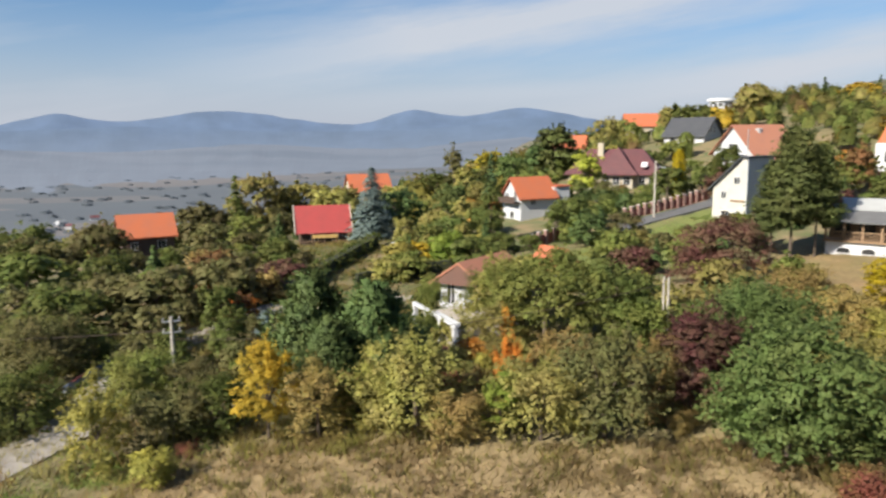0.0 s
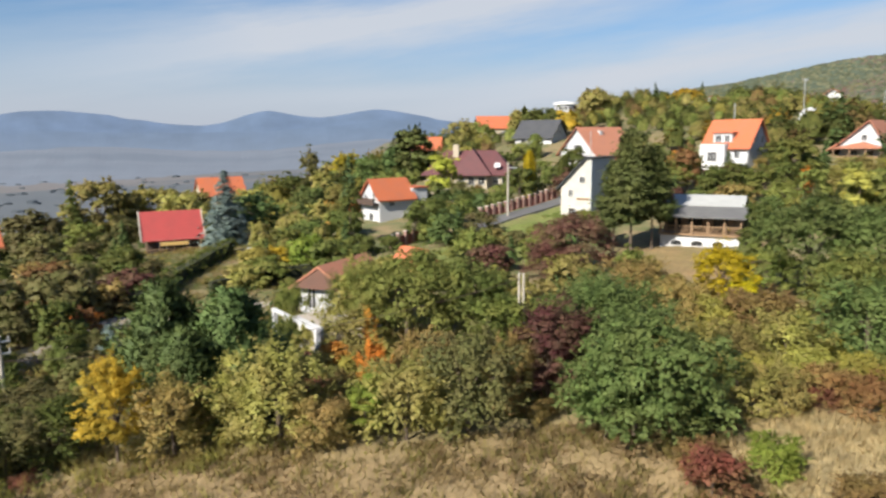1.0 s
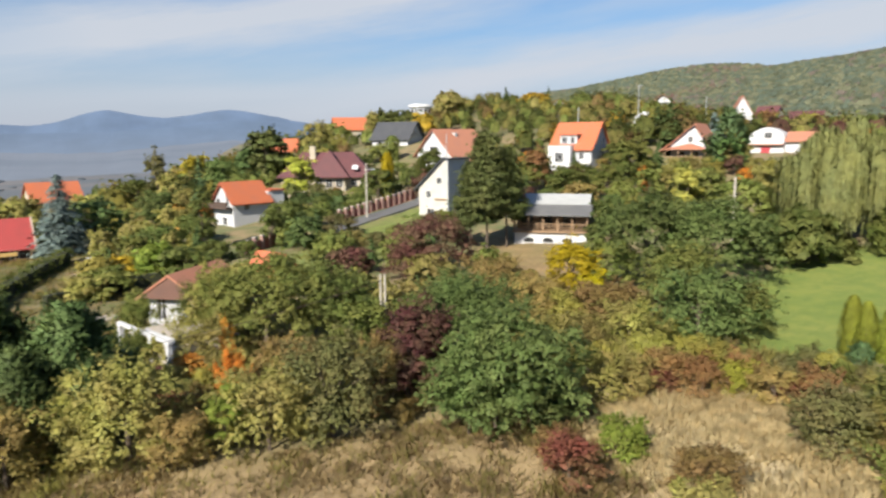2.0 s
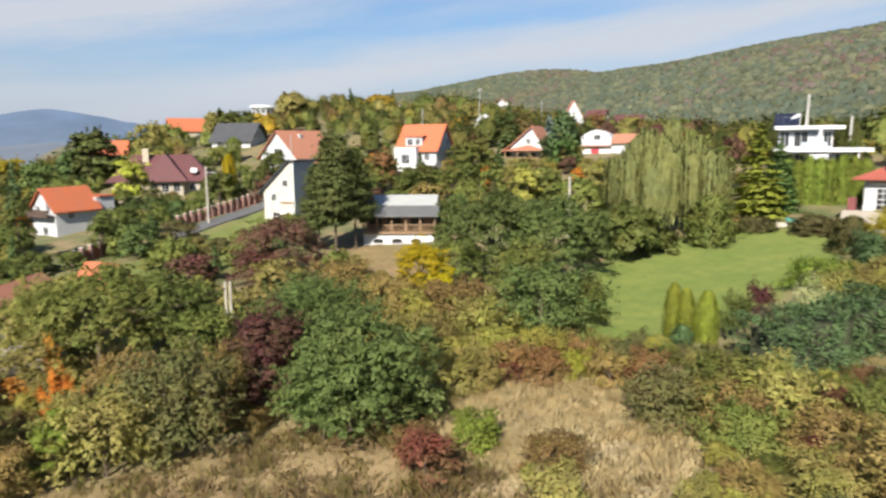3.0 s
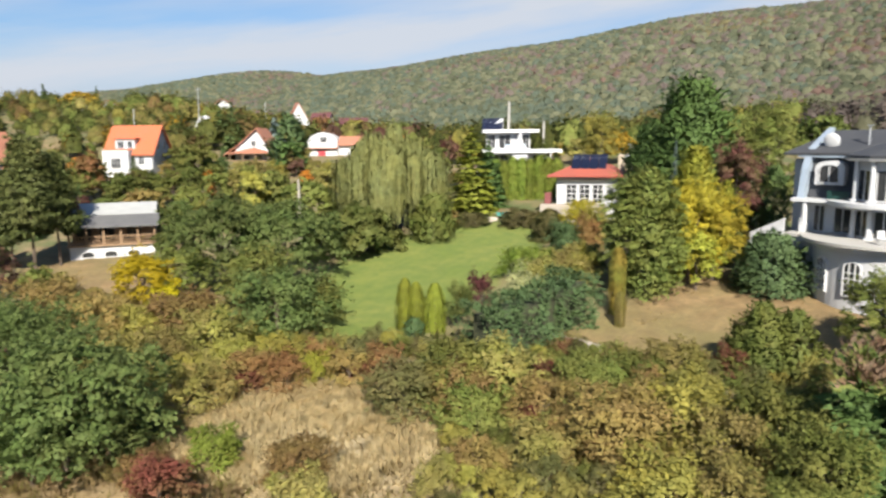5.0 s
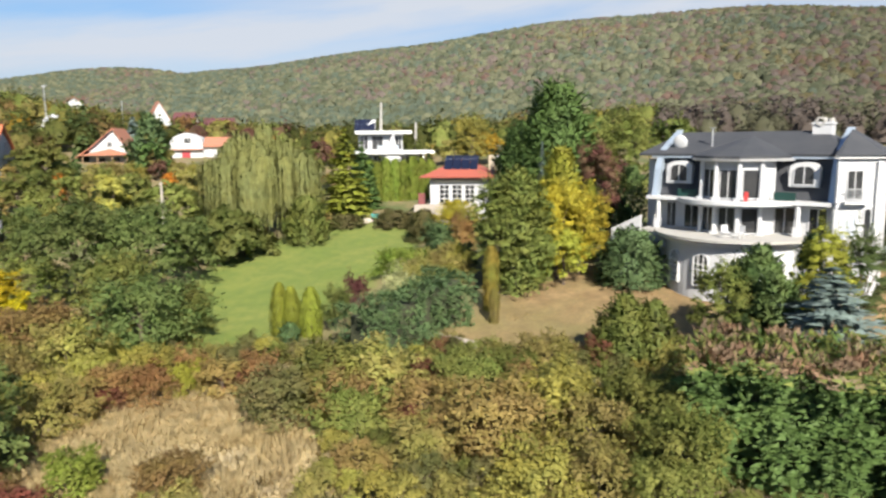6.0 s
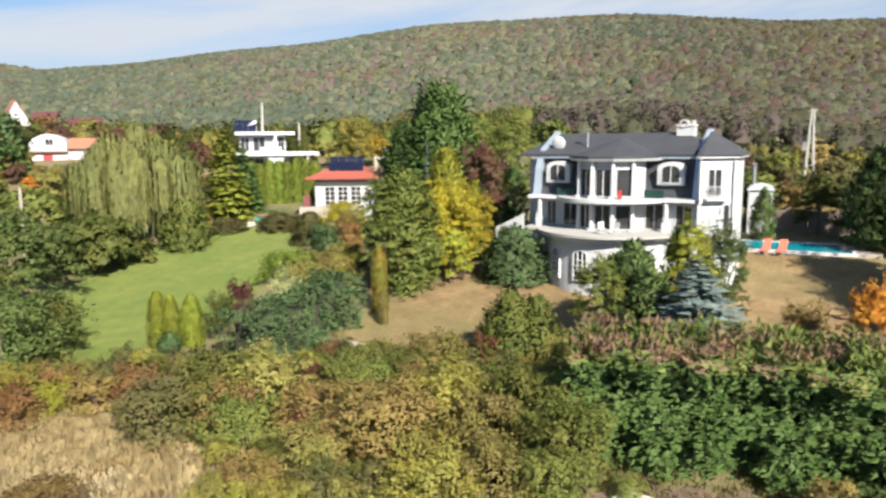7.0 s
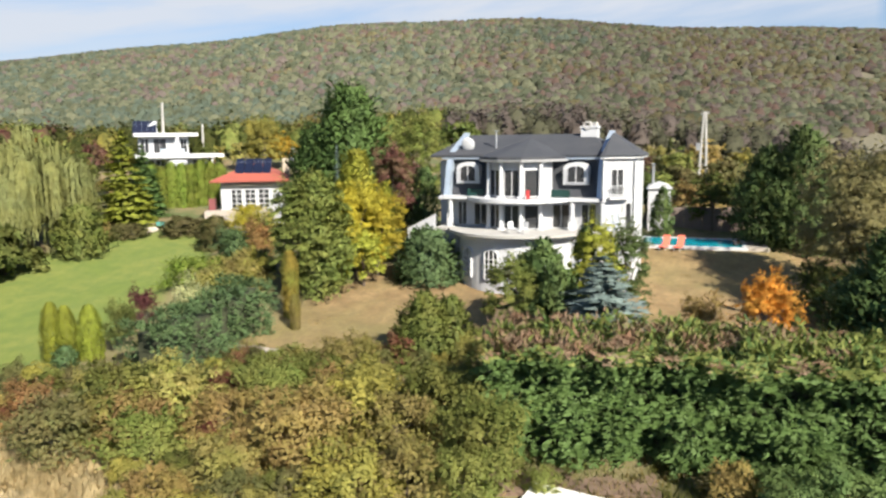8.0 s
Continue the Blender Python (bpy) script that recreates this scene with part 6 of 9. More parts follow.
tree("bush", "gold_olive", 29.6, 44.9, 2.7, 4.3, 0)
tree("bush", "dull", 28.9, 21.5, 2.9, 4.6, 0)
tree("bush", "olive", 30.6, 19.9, 2.8, 4.4, 0)
tree("bush", "green", 28.8, 17.1, 2.5, 4.0, 0)
tree("pine", "pine", 35.0, 70.8, 13.2, 7.4, 1)
tree("pine", "pine", 37.9, 71.6, 11.4, 6.2, 1)
tree("pine", "pine", 33.8, 72.5, 10.1, 5.4, 1)
tree("spruce", "spruce", -10.4, 103.5, 10.7, 9.3, 0)
tree("round", "conifer", -6.8, 107.8, 7.1, 6.9, 1)
tree("spruce", "dark", 10.2, 149.7, 8.4, 6.7, 1)
tree("round", "pine", 23.4, 148.2, 12.4, 10.1, 1)
tree("round", "conifer", 19.5, 148.7, 10.0, 7.2, 1)
tree("column", "yellow", 35.8, 108.2, 7.7, 2.4, 1)
tree("round", "olive", 39.0, 170.6, 9.6, 8.4, 1)
tree("round", "olive", 55.5, 176.5, 8.0, 7.4, 2)
tree("round", "dark", 57.0, 170.0, 8.0, 8.0, 2)
tree("round", "gold", 63.1, 163.8, 6.1, 8.4, 2)
tree("round", "olive", 82.2, 189.4, 8.3, 11.5, 2)
tree("spruce", "dark", -35.2, 119.9, 11.6, 5.5, 1)
tree("round", "olive", -32.4, 125.9, 12.3, 11.4, 1)
tree("round", "olive", -25.8, 132.5, 10.2, 11.9, 1)
tree("round", "olive", -19.2, 123.5, 7.6, 9.0, 1)
tree("round", "dull", -35.6, 104.6, 7.0, 9.7, 1)
tree("round", "dull", -42.0, 84.9, 6.0, 8.3, 1)
tree("bush", "dark", -40.5, 67.3, 5.5, 8.8, 1)
tree("bush", "dark", -30.1, 54.2, 4.7, 7.4, 1)
tree("bush", "dull", -27.1, 44.4, 4.7, 6.6, 0)
tree("bush", "dark", -26.4, 48.0, 3.6, 4.2, 0)
tree("bush", "dark", -23.8, 37.3, 3.4, 5.3, 0)
tree("bush", "dull", -28.8, 60.5, 4.3, 7.0, 1)
tree("bush", "dull", -25.1, 60.0, 4.9, 7.8, 1)
tree("column", "dark", -22.5, 59.9, 3.9, 1.7, 1)
tree("bush", "dull", -20.8, 64.2, 5.0, 8.1, 1)
tree("round", "brown", -22.8, 69.6, 4.7, 6.4, 1)
tree("bush", "dark", -19.8, 84.7, 3.5, 5.6, 1)
tree("bush", "maroon", -16.6, 71.6, 3.3, 5.3, 1)
tree("bush", "orange", -17.7, 60.2, 2.2, 3.5, 1)
tree("bush", "maroon", -17.4, 68.1, 3.1, 5.0, 1)
tree("round", "lime", 0.9, 81.0, 3.8, 5.2, 1)
tree("bush", "dark", 3.4, 77.7, 3.9, 6.2, 1)
tree("bush", "green", -3.9, 73.9, 3.3, 5.3, 1)
tree("bush", "olive", -5.7, 73.3, 2.9, 4.7, 1)
tree("round", "dark", 17.4, 98.5, 4.4, 6.1, 1)
tree("bush", "dark", 20.4, 98.4, 3.5, 5.6, 1)
tree("bush", "green", 17.0, 90.4, 3.2, 5.1, 1)
tree("bush", "maroon", 19.0, 70.5, 3.3, 5.2, 1)
tree("bush", "green", 19.5, 78.4, 3.6, 5.8, 1)
tree("bush", "dark", 37.0, 112.1, 3.6, 5.3, 1)
tree("round", "dark", 5.9, 99.1, 4.0, 5.5, 1)
tree("round", "olive", -1.2, 100.2, 4.0, 5.6, 1)
tree("round", "green", 61.4, 59.5, 5.9, 8.2, 1)
tree("round", "green", 65.2, 70.5, 5.5, 7.7, 1)
tree("round", "green", 64.6, 56.0, 4.0, 5.5, 1)
tree("bush", "dark", 92.1, 94.9, 4.6, 7.4, 1)
tree("spruce", "conifer", 103.2, 125.2, 6.8, 8.4, 1)
tree("spruce", "spruce", 103.3, 108.8, 7.1, 6.0, 1)
tree("bush", "orange", 64.3, 111.8, 3.8, 6.2, 1)
tree("column", "green", 83.2, 55.5, 5.1, 2.7, 1)
tree("bush", "green", 45.7, 142.9, 4.2, 6.7, 1)
tree("bush", "dark", 38.9, 134.5, 4.7, 6.7, 1)
tree("column", "green", 48.2, 142.0, 5.0, 3.6, 1)
tree("bush", "dark", 46.0, 113.0, 4.0, 6.0, 1)
tree("column", "dark", 42.3, 110.1, 5.9, 2.4, 1)
tree("spruce", "conifer", 97.0, 114.4, 9.8, 6.0, 1)
tree("plume", "juniper", 89.9, 91.1, 9.4, 6.2, 1)
tree("bush", "leyland", 87.1, 88.2, 5.9, 6.3, 1)
tree("round", "green", 72.2, 93.4, 7.8, 5.9, 1)
tree("round", "gold_olive", 61.2, 68.7, 7.5, 4.2, 1)
tree("bush", "dark", 57.4, 86.7, 5.9, 4.5, 1)
tree("bush", "rust", 56.6, 96.6, 7.4, 4.2, 1)
tree("spruce", "conifer", 107.3, 203.5, 7.3, 3.5, 1)
tree("spruce", "conifer", 124.1, 205.4, 6.7, 2.8, 1)
tree("round", "olive", 86.2, 197.0, 8.3, 10.0, 1)
tree("round", "gold", 117.3, 203.6, 4.7, 10.5, 1)
tree("round", "gold", 117.5, 180.1, 2.9, 7.8, 1)
tree("round", "dark", 62.0, 166.5, 7.4, 7.0, 1)
tree("round", "pine", 23.0, 148.2, 13.0, 7.9, 1)
tree("bush", "dull", 2.1, 140.0, 13.0, 5.1, 1)
tree("spruce", "juniper", 8.4, 124.7, 9.5, 4.7, 1)
tree("round", "golden", 9.9, 159.7, 10.5, 8.2, 1)
tree("round", "dark", 33.8, 106.8, 6.3, 5.3, 1)
tree("plume", "yew", 62.9, 42.7, 5.1, 4.4, 0)
tree("bush", "dark", 53.3, 46.4, 3.4, 2.8, 0)
tree("round", "golden_green", 23.4, 115.6, 9.6, 6.2, 1)
tree("bush", "dark", 6.1, 91.8, 9.0, 3.2, 1)
tree("bush", "brown", 27.4, -7.9, 2.0, 2.0, 0)
# two bushes in a darker tint that stands in for shade here
tree("bush", "conifer", 26.2, -9.8, 2.2, 2.9, 0)
tree("bush", "conifer", 26.5, -11.9, 2.6, 2.8, 0)
tree("bush", "green", 27.7, -0.7, 1.1, 1.6, 0)
tree("bush", "gold_olive", 31.7, 34.7, 1.7, 2.6, 0)
tree("bush", "green", -0.8, 57.0, 3.8, 2.8, 0)
tree("bush", "green", -1.9, 57.0, 3.1, 2.1, 0)
tree("bush", "dark", 2.9, 56.9, 4.3, 3.2, 0)
tree("bush", "dark", -1.5, 50.0, 2.7, 3.2, 0)
tree("bush", "brown", 33.3, 52.9, 1.9, 3.0, 1)
tree("round", "olive", -18.8, 136.7, 8.2, 8.8, 1)
tree("round", "olive", -9.3, 137.7, 6.3, 8.8, 1)
tree("round", "olive", 7.6, 65.6, 4.0, 4.2, 1)
tree("round", "olive", 11.4, 63.0, 4.0, 4.6, 1)
tree("bush", "red", -13.2, 34.0, 0.7, 1.2, 0)
tree("bush", "gold_olive", -13.8, 31.1, 1.6, 2.4, 0)
tree("bush", "dark", 59.4, 102.0, 6.1, 5.3, 1)
tree("bush", "green", 4.4, 53.8, 5.7, 3.3, 0)
tree("round", "olive", 4.3, 54.8, 6.2, 4.2, 0)
tree("bush", "dark", 7.1, 85.7, 2.8, 4.5, 1)
tree("bush", "dark", 10.6, 86.1, 2.2, 3.5, 1)
tree("bush", "green", 4.3, 84.9, 2.6, 4.1, 1)
tree("bush", "olive", 22.9, 82.9, 2.4, 3.8, 1)
tree("bush", "green", 19.2, 79.5, 1.9, 3.0, 1)
tree("bush", "dull", 25.4, 81.1, 2.1, 3.4, 1)
tree("bush", "dark", 18.8, 85.0, 1.7, 2.8, 1)
tree("mound", "conifer", 22.8, 113.2, 2.9, 4.0, 1)
tree("mound", "conifer", 25.1, 110.1, 2.8, 4.2, 1)
tree("mound", "conifer", 27.6, 106.9, 2.5, 4.2, 1)
tree("bush", "dark", 29.3, 103.4, 3.3, 4.6, 1)
tree("bush", "dark", 14.5, 90.6, 4.9, 4.2, 1)
tree("bush", "conifer", 17.6, 85.5, 4.6, 5.0, 1)
tree("bush", "dull", 23.4, 90.2, 3.2, 4.9, 1)
tree("spruce", "conifer", 25.3, 155.7, 11.6, 5.5, 1)
tree("round", "olive", 59.4, 188.4, 8.4, 6.4, 1)
tree("round", "green", 48.5, 186.0, 6.8, 7.5, 1)
tree("round", "rust", 132.2, 122.1, 7.6, 7.0, 1)
tree("round", "gold_olive", 137.3, 116.4, 7.4, 7.6, 1)
tree("bush", "dark", 21.9, 114.9, 5.2, 4.6, 1)
tree("bush", "dull", 25.3, 113.0, 4.4, 4.2, 1)
tree("bush", "green", 28.7, 83.2, 2.1, 3.1, 1)


# ---- building materials ----
def tile_material(name, base, dark, pitch=0.3, rough=0.75):
    """Roof tiles: courses and columns in relief, with weathered patches."""
    m, nt, b = material(name, rough)
    co = nt.nodes.new("ShaderNodeTexCoord").outputs["Object"]
    stain = ramp(nt, noise_node(nt, co, 0.7, 5), [(0.35, 0.0), (0.7, 1.0)])
    grain = noise_node(nt, co, 6.0, 4)
    c = mixrgb(nt, stain, base, dark)
    c = mixrgb(nt, math_node(nt, "MULTIPLY", grain, 0.4), c, [v * 0.72 for v in base])
    nt.links.new(c, b.inputs["Base Color"])
    wv = nt.nodes.new("ShaderNodeTexWave")
    wv.wave_type, wv.bands_direction, wv.wave_profile = "BANDS", "Z", "SAW"
    wv.inputs["Scale"].default_value = 0.5 / pitch
    wv.inputs["Distortion"].default_value = 0.3
    nt.links.new(co, wv.inputs["Vector"])
    bump(nt, b, wv.outputs["Fac"], 0.5, 0.04)
    return m


PLASTER = surface("white_plaster", (0.435, 0.443, 0.46), 0.85, 0.14, 0.5, 7.0)
CREAM = surface("cream_plaster", (0.37, 0.325, 0.25), 0.85, 0.2, 0.5, 7.0)
GREYWALL = surface("grey_render", (0.33, 0.36, 0.40), 0.85, 0.15, 0.4, 6.0)
DARKWOOD = surface("dark_stained_wood", (0.07, 0.045, 0.035), 0.7, 0.35, 1.0, 12.0)
WOOD = surface("weathered_wood", (0.22, 0.14, 0.08), 0.75, 0.35, 1.0, 12.0)
CONCRETE = surface("concrete", (0.36, 0.35, 0.33), 0.9, 0.2, 0.8, 9.0)
PAVING = surface("pale_paving", (0.35, 0.31, 0.265), 0.9, 0.2, 0.6, 6.0)
ASPHALT = surface("asphalt", (0.095, 0.095, 0.1), 0.92, 0.3, 0.4, 9.0)
GRAVEL = surface("gravel_track", (0.27, 0.245, 0.22), 0.95, 0.25, 0.5, 5.0)
BRICK = surface("red_brick", (0.24, 0.075, 0.06), 0.85, 0.3, 1.5, 12.0)
ORANGE_TILE = tile_material("orange_tiles", (0.40, 0.105, 0.04), (0.33, 0.105, 0.055))
PINK_TILE = tile_material("faded_orange_tiles", (0.36, 0.15, 0.09), (0.31, 0.14, 0.095))
RED_SHEET = tile_material("red_metal_sheet", (0.32, 0.052, 0.048), (0.26, 0.05, 0.046), 0.4, 0.45)
MAROON_TILE = tile_material("maroon_tiles", (0.10, 0.032, 0.035), (0.075, 0.028, 0.032))
SLATE = tile_material("dark_slate", (0.036, 0.039, 0.047), (0.052, 0.054, 0.060), 0.25)
BROWN_TILE = tile_material("brown_tiles", (0.14, 0.07, 0.05), (0.10, 0.055, 0.045))
GREY_SHEET = tile_material("pale_grey_sheet", (0.34, 0.35, 0.35), (0.28, 0.285, 0.28), 0.5)
DARK_SHEET = tile_material("dark_grey_sheet", (0.09, 0.09, 0.095), (0.12, 0.12, 0.12), 0.5)
TRIM = surface("white_paint", (0.50, 0.507, 0.52), 0.5, 0.08, 0.8, 8.0)
LEAD = surface("blue_grey_metal", (0.38, 0.45, 0.53), 0.45, 0.15, 0.8, 8.0, metal=0.4)
METAL = surface("galvanised_steel", (0.5, 0.51, 0.52), 0.45, 0.15, 1.5, 10.0, metal=0.8)


def glass_material():
    m, nt, b = material("window_glass", 0.06)
    geo = nt.nodes.new("ShaderNodeNewGeometry")
    c = mixrgb(nt, noise_node(nt, geo.outputs["Position"], 0.9, 2), (0.012, 0.014, 0.018), (0.05, 0.05, 0.05))
    nt.links.new(c, b.inputs["Base Color"])
    b.inputs["Specular IOR Level"].default_value = 0.6
    return m


GLASS = glass_material()


def plain(name, c, rough=0.5, metal=0.0):
    return surface(name, c, rough, 0.12, 1.0, 10.0, metal)


# ---- building helpers ----
def box(bm, x0, x1, y0, y1, z0, z1, m=None):
    v = [bm.verts.new(p) for p in ((x0, y0, z0), (x1, y0, z0), (x1, y1, z0), (x0, y1, z0), (x0, y0, z1), (x1, y0, z1), (x1, y1, z1), (x0, y1, z1))]
    for f in ((3, 2, 1, 0), (4, 5, 6, 7), (0, 1, 5, 4), (1, 2, 6, 5), (2, 3, 7, 6), (3, 0, 4, 7)):
        bm.faces.new([v[i] for i in f])
    if m is not None:
        for p in v:
            p.co = m @ p.co
    return v


def boxes(*rows):
    bm = bmesh.new()
    for r in rows:
        box(bm, *r)
    return bm


def prism(bm, profile, y0, y1):
    """A profile of (x, z) drawn along y."""
    a, b = [bm.verts.new((x, y0, z)) for x, z in profile], [bm.verts.new((x, y1, z)) for x, z in profile]
    n = len(profile)
    bm.faces.new(a)
    bm.faces.new(b[::-1])
    for i in range(n):
        bm.faces.new((a[i], b[i], b[(i + 1) % n], a[(i + 1) % n]))


def window(parent, m, w, h, arch=0.0, cols=2, rows=1, name="window", frame_mat=None, depth=0.08, glass=None):
    """A framed window or glazed door: m puts its foot's middle on the wall; the wall faces -y."""
    t, n = 0.075, 8
    outer, inner = [(-w / 2, 0), (w / 2, 0), (w / 2, h)], [(-w / 2 + t, t), (w / 2 - t, t), (w / 2 - t, h - t)]
    if arch:
        outer += [(math.cos(math.pi * k / n) * w / 2, h + math.sin(math.pi * k / n) * arch) for k in range(1, n)]
        inner += [(math.cos(math.pi * k / n) * (w / 2 - t), h - t + math.sin(math.pi * k / n) * arch) for k in range(1, n)]
    outer, inner = outer + [(-w / 2, h)], inner + [(-w / 2 + t, h - t)]
    bm = bmesh.new()
    rings = [[bm.verts.new((x, y, z)) for x, z in ring] for ring, y in ((outer, -depth), (inner, -depth), (inner, 0.02), (outer, 0.02))]
    for ra, rb in zip(rings, rings[1:] + rings[:1]):
        for k in range(len(outer)):
            bm.faces.new((ra[k], ra[(k + 1) % len(outer)], rb[(k + 1) % len(outer)], rb[k]))
    win = part(name, bm, frame_mat or TRIM, parent)
    win.matrix_local = m
    top = h - t + arch
    for k in range(1, cols):
        x = -w / 2 + w * k / cols
        high = h - t + arch * math.sqrt(max(0.0, 1 - (2 * x / (w - 2 * t)) ** 2)) if arch else top
        part("glazing_bar", boxes((x - t * 0.45, x + t * 0.45, -depth * 0.9, 0.015, t, high)), frame_mat or TRIM, win)
    for k in range(1, rows):
        z = h * k / rows
        part("glazing_bar", boxes((-w / 2 + t, w / 2 - t, -depth * 0.8, 0.012, z - t * 0.4, z + t * 0.4)), frame_mat or TRIM, win)
    bm = bmesh.new()
    pr = [(-w / 2 + t * 0.5, t * 0.5), (w / 2 - t * 0.5, t * 0.5), (w / 2 - t * 0.5, h - t * 0.5)]
    if arch:
        pr += [(math.cos(math.pi * k / n) * (w / 2 - t), h - t * 0.5 + math.sin(math.pi * k / n) * arch * 0.85) for k in range(1, n)]
    pr += [(-w / 2 + t * 0.5, h - t * 0.5)]
    prism(bm, pr, -0.03, -0.005)
    part("pane", bm, glass or GLASS, win)
    return win


def on_wall(side, u, v, w, d):
    """Pose of a window on a house's front, left, right or back; u along the wall, v above the ground."""
    if side == "F":
        return pose(u, 0, v)
    if side == "L":
        return pose(-w / 2, u, v, 0, 0, -90)
    if side == "R":
        return pose(w / 2, u, v, 0, 0, 90)
    return pose(u, d, v, 0, 0, 180)


def face_to(x, y, turn=0.0):
    """The angle at which a front at x, y faces the camera, and turn degrees further."""
    return -math.degrees(math.atan2(x, y)) + turn


def house(x, y, z, turn, w, d, wall, rise, ridge, roof, walls, label, windows=(), over=0.45, chimney=None, shift=0.0, name="house", base=3.0, thick=0.16):
    """A house of width w and depth d. ridge 'x' runs along the front, 'y' away from it; shift moves the ridge off the middle."""
    e = thing(name, pose(x, y, z, 0, 0, face_to(x, y, turn)), label, "house", group="houses of the slope")
    half, run = (w / 2, d) if ridge == "y" else (d / 2, w)
    prof = [(-half, -base), (half, -base), (half, wall), (shift, wall + rise), (-half, wall)]
    bm = bmesh.new()
    prism(bm, prof, 0, run)
    m = Matrix.Identity(4) if ridge == "y" else pose(-w / 2, d / 2, 0, 0, 0, -90)
    part("wall", bm, walls, e).matrix_local = m
    for s in (-1, 1):
        bm = bmesh.new()
        dx, slope = half - s * shift, rise / (half - s * shift)
        lo = (s * (half + over), wall - over * slope)
        hi = (shift, wall + rise)
        up = thick * math.hypot(1, slope)
        prism(bm, [(lo[0], lo[1] + 0.02), (hi[0], hi[1] + 0.02), (hi[0], hi[1] + up), (lo[0], lo[1] + up)], -over, run + over)
        part("roof", bm, roof, e).matrix_local = m
    for side, u, v, ww, hh, *rest in windows:
        window(e, on_wall(side, u, v, w, d), ww, hh, cols=rest[0] if rest else 2, frame_mat=TRIM)
    if chimney:
        cx, cy, ch = chimney
        bm = boxes((cx - 0.35, cx + 0.35, cy - 0.35, cy + 0.35, wall, ch), (cx - 0.42, cx + 0.42, cy - 0.42, cy + 0.42, ch - 0.2, ch))
        part("chimney", bm, walls, e)
    # eaves boards
    return e


def hip(bm, x0, x1, y0, y1, z, rise, inset):
    """A hipped roof over a rectangle; inset is how far the ridge ends stand in."""
    if x1 - x0 >= y1 - y0:
        a, b = (x0 + inset, (y0 + y1) / 2, z + rise), (x1 - inset, (y0 + y1) / 2, z + rise)
    else:
        a, b = ((x0 + x1) / 2, y0 + inset, z + rise), ((x0 + x1) / 2, y1 - inset, z + rise)
    c = [bm.verts.new(p) for p in ((x0, y0, z), (x1, y0, z), (x1, y1, z), (x0, y1, z))]
    lo = [bm.verts.new((p.co.x, p.co.y, z - 0.18)) for p in c]
    va, vb = bm.verts.new(a), bm.verts.new(b)
    if x1 - x0 >= y1 - y0:
        bm.faces.new((c[0], c[1], vb, va)); bm.faces.new((c[1], c[2], vb)); bm.faces.new((c[2], c[3], va, vb)); bm.faces.new((c[3], c[0], va))
    else:
        bm.faces.new((c[0], c[1], va)); bm.faces.new((c[1], c[2], vb, va)); bm.faces.new((c[2], c[3], vb)); bm.faces.new((c[3], c[0], va, vb))
    for k in range(4):
        bm.faces.new((lo[k], lo[(k + 1) % 4], c[(k + 1) % 4], c[k]))
    bm.faces.new(lo[::-1])


# ---- the houses across the slope ----
# orange roof over a brown timber cottage
h = house(-38.8, 92.2, 0.4, 6, 6.3, 6.0, 2.6, 2.4, "x", ORANGE_TILE, DARKWOOD, "small dark timber cottage with a bright orange tiled roof", [("F", -1.8, 0.7, 0.9, 1.1), ("F", 1.6, 0.7, 1.1, 1.2), ("R", 3, 0.8, 1.0, 1.2)], 0.5, (2.0, 3.6, 5.2))
# red metal roof with a verandah
h = house(-17.6, 103.0, -0.2, 4, 6.9, 6.2, 2.5, 3.0, "x", RED_SHEET, DARKWOOD, "timber cottage with a red sheet roof and deep verandah", [("F", -1.4, 0.6, 1.1, 1.3), ("F", 1.7, 0.0, 1.0, 2.0)], 0.7)
bm = bmesh.new()
prism(bm, [(-0.9, 1.95), (0.5, 2.55), (0.5, 2.68), (-0.9, 2.08)], 0, 7.9)
part("verandah_roof", bm, RED_SHEET, h).matrix_local = pose(-3.95, 0.0, 0, 0, 0, -90) @ Matrix.Diagonal((-1, 1, 1, 1))
for k in range(5):
    part("post", boxes((-0.08, 0.08, -0.08, 0.08, -0.4, 2.0)), WOOD, h).matrix_local = pose(-3.5 + 1.75 * k, -0.85, 0)
part("verandah_floor", boxes((-4.2, 4.2, -2.4, 0, -1.0, -0.02)), CONCRETE, h)
for s in (-1, 1):
    bm = bmesh.new()
    prism(bm, [(-0.8, 1.9), (3.1, 5.5), (3.1, 5.85), (-0.8, 2.25)], s * 4.18 - 0.09, s * 4.18 + 0.09)
    part("barge_board", bm, PAVING, h, "pale grey barge board").matrix_local = pose(0, 0, 0, 0, 0, 90) @ Matrix.Diagonal((1, -1, 1, 1))
part("awning", boxes((-1.7, 1.9, -1.1, -0.9, 1.3, 1.75)), plain("ochre_cloth", (0.5, 0.33, 0.12), 0.9), h, "ochre awning under the eaves")
part("railing", boxes((-3.5, -0.4, -0.9, -0.8, 0.75, 0.85), (0.9, 3.5, -0.9, -0.8, 0.75, 0.85), (-3.5, -0.4, -0.89, -0.81, 0.35, 0.43), (0.9, 3.5, -0.89, -0.81, 0.35, 0.43)), WOOD, h)
# white house, orange roof, balcony in the gable
h = house(10.6, 109.9, 2.0, -60, 5.4, 6.2, 4.3, 2.7, "y", ORANGE_TILE, PLASTER, "white two-storey house with an orange roof and timber balcony", [("F", -1.3, 3.6, 1.0, 1.2), ("F", 1.2, 3.6, 0.9, 1.9), ("F", 0.2, 0.8, 1.2, 1.2), ("R", 2.2, 3.0, 1.0, 1.2), ("R", 4.8, 0.6, 1.0, 1.3)], 0.5)
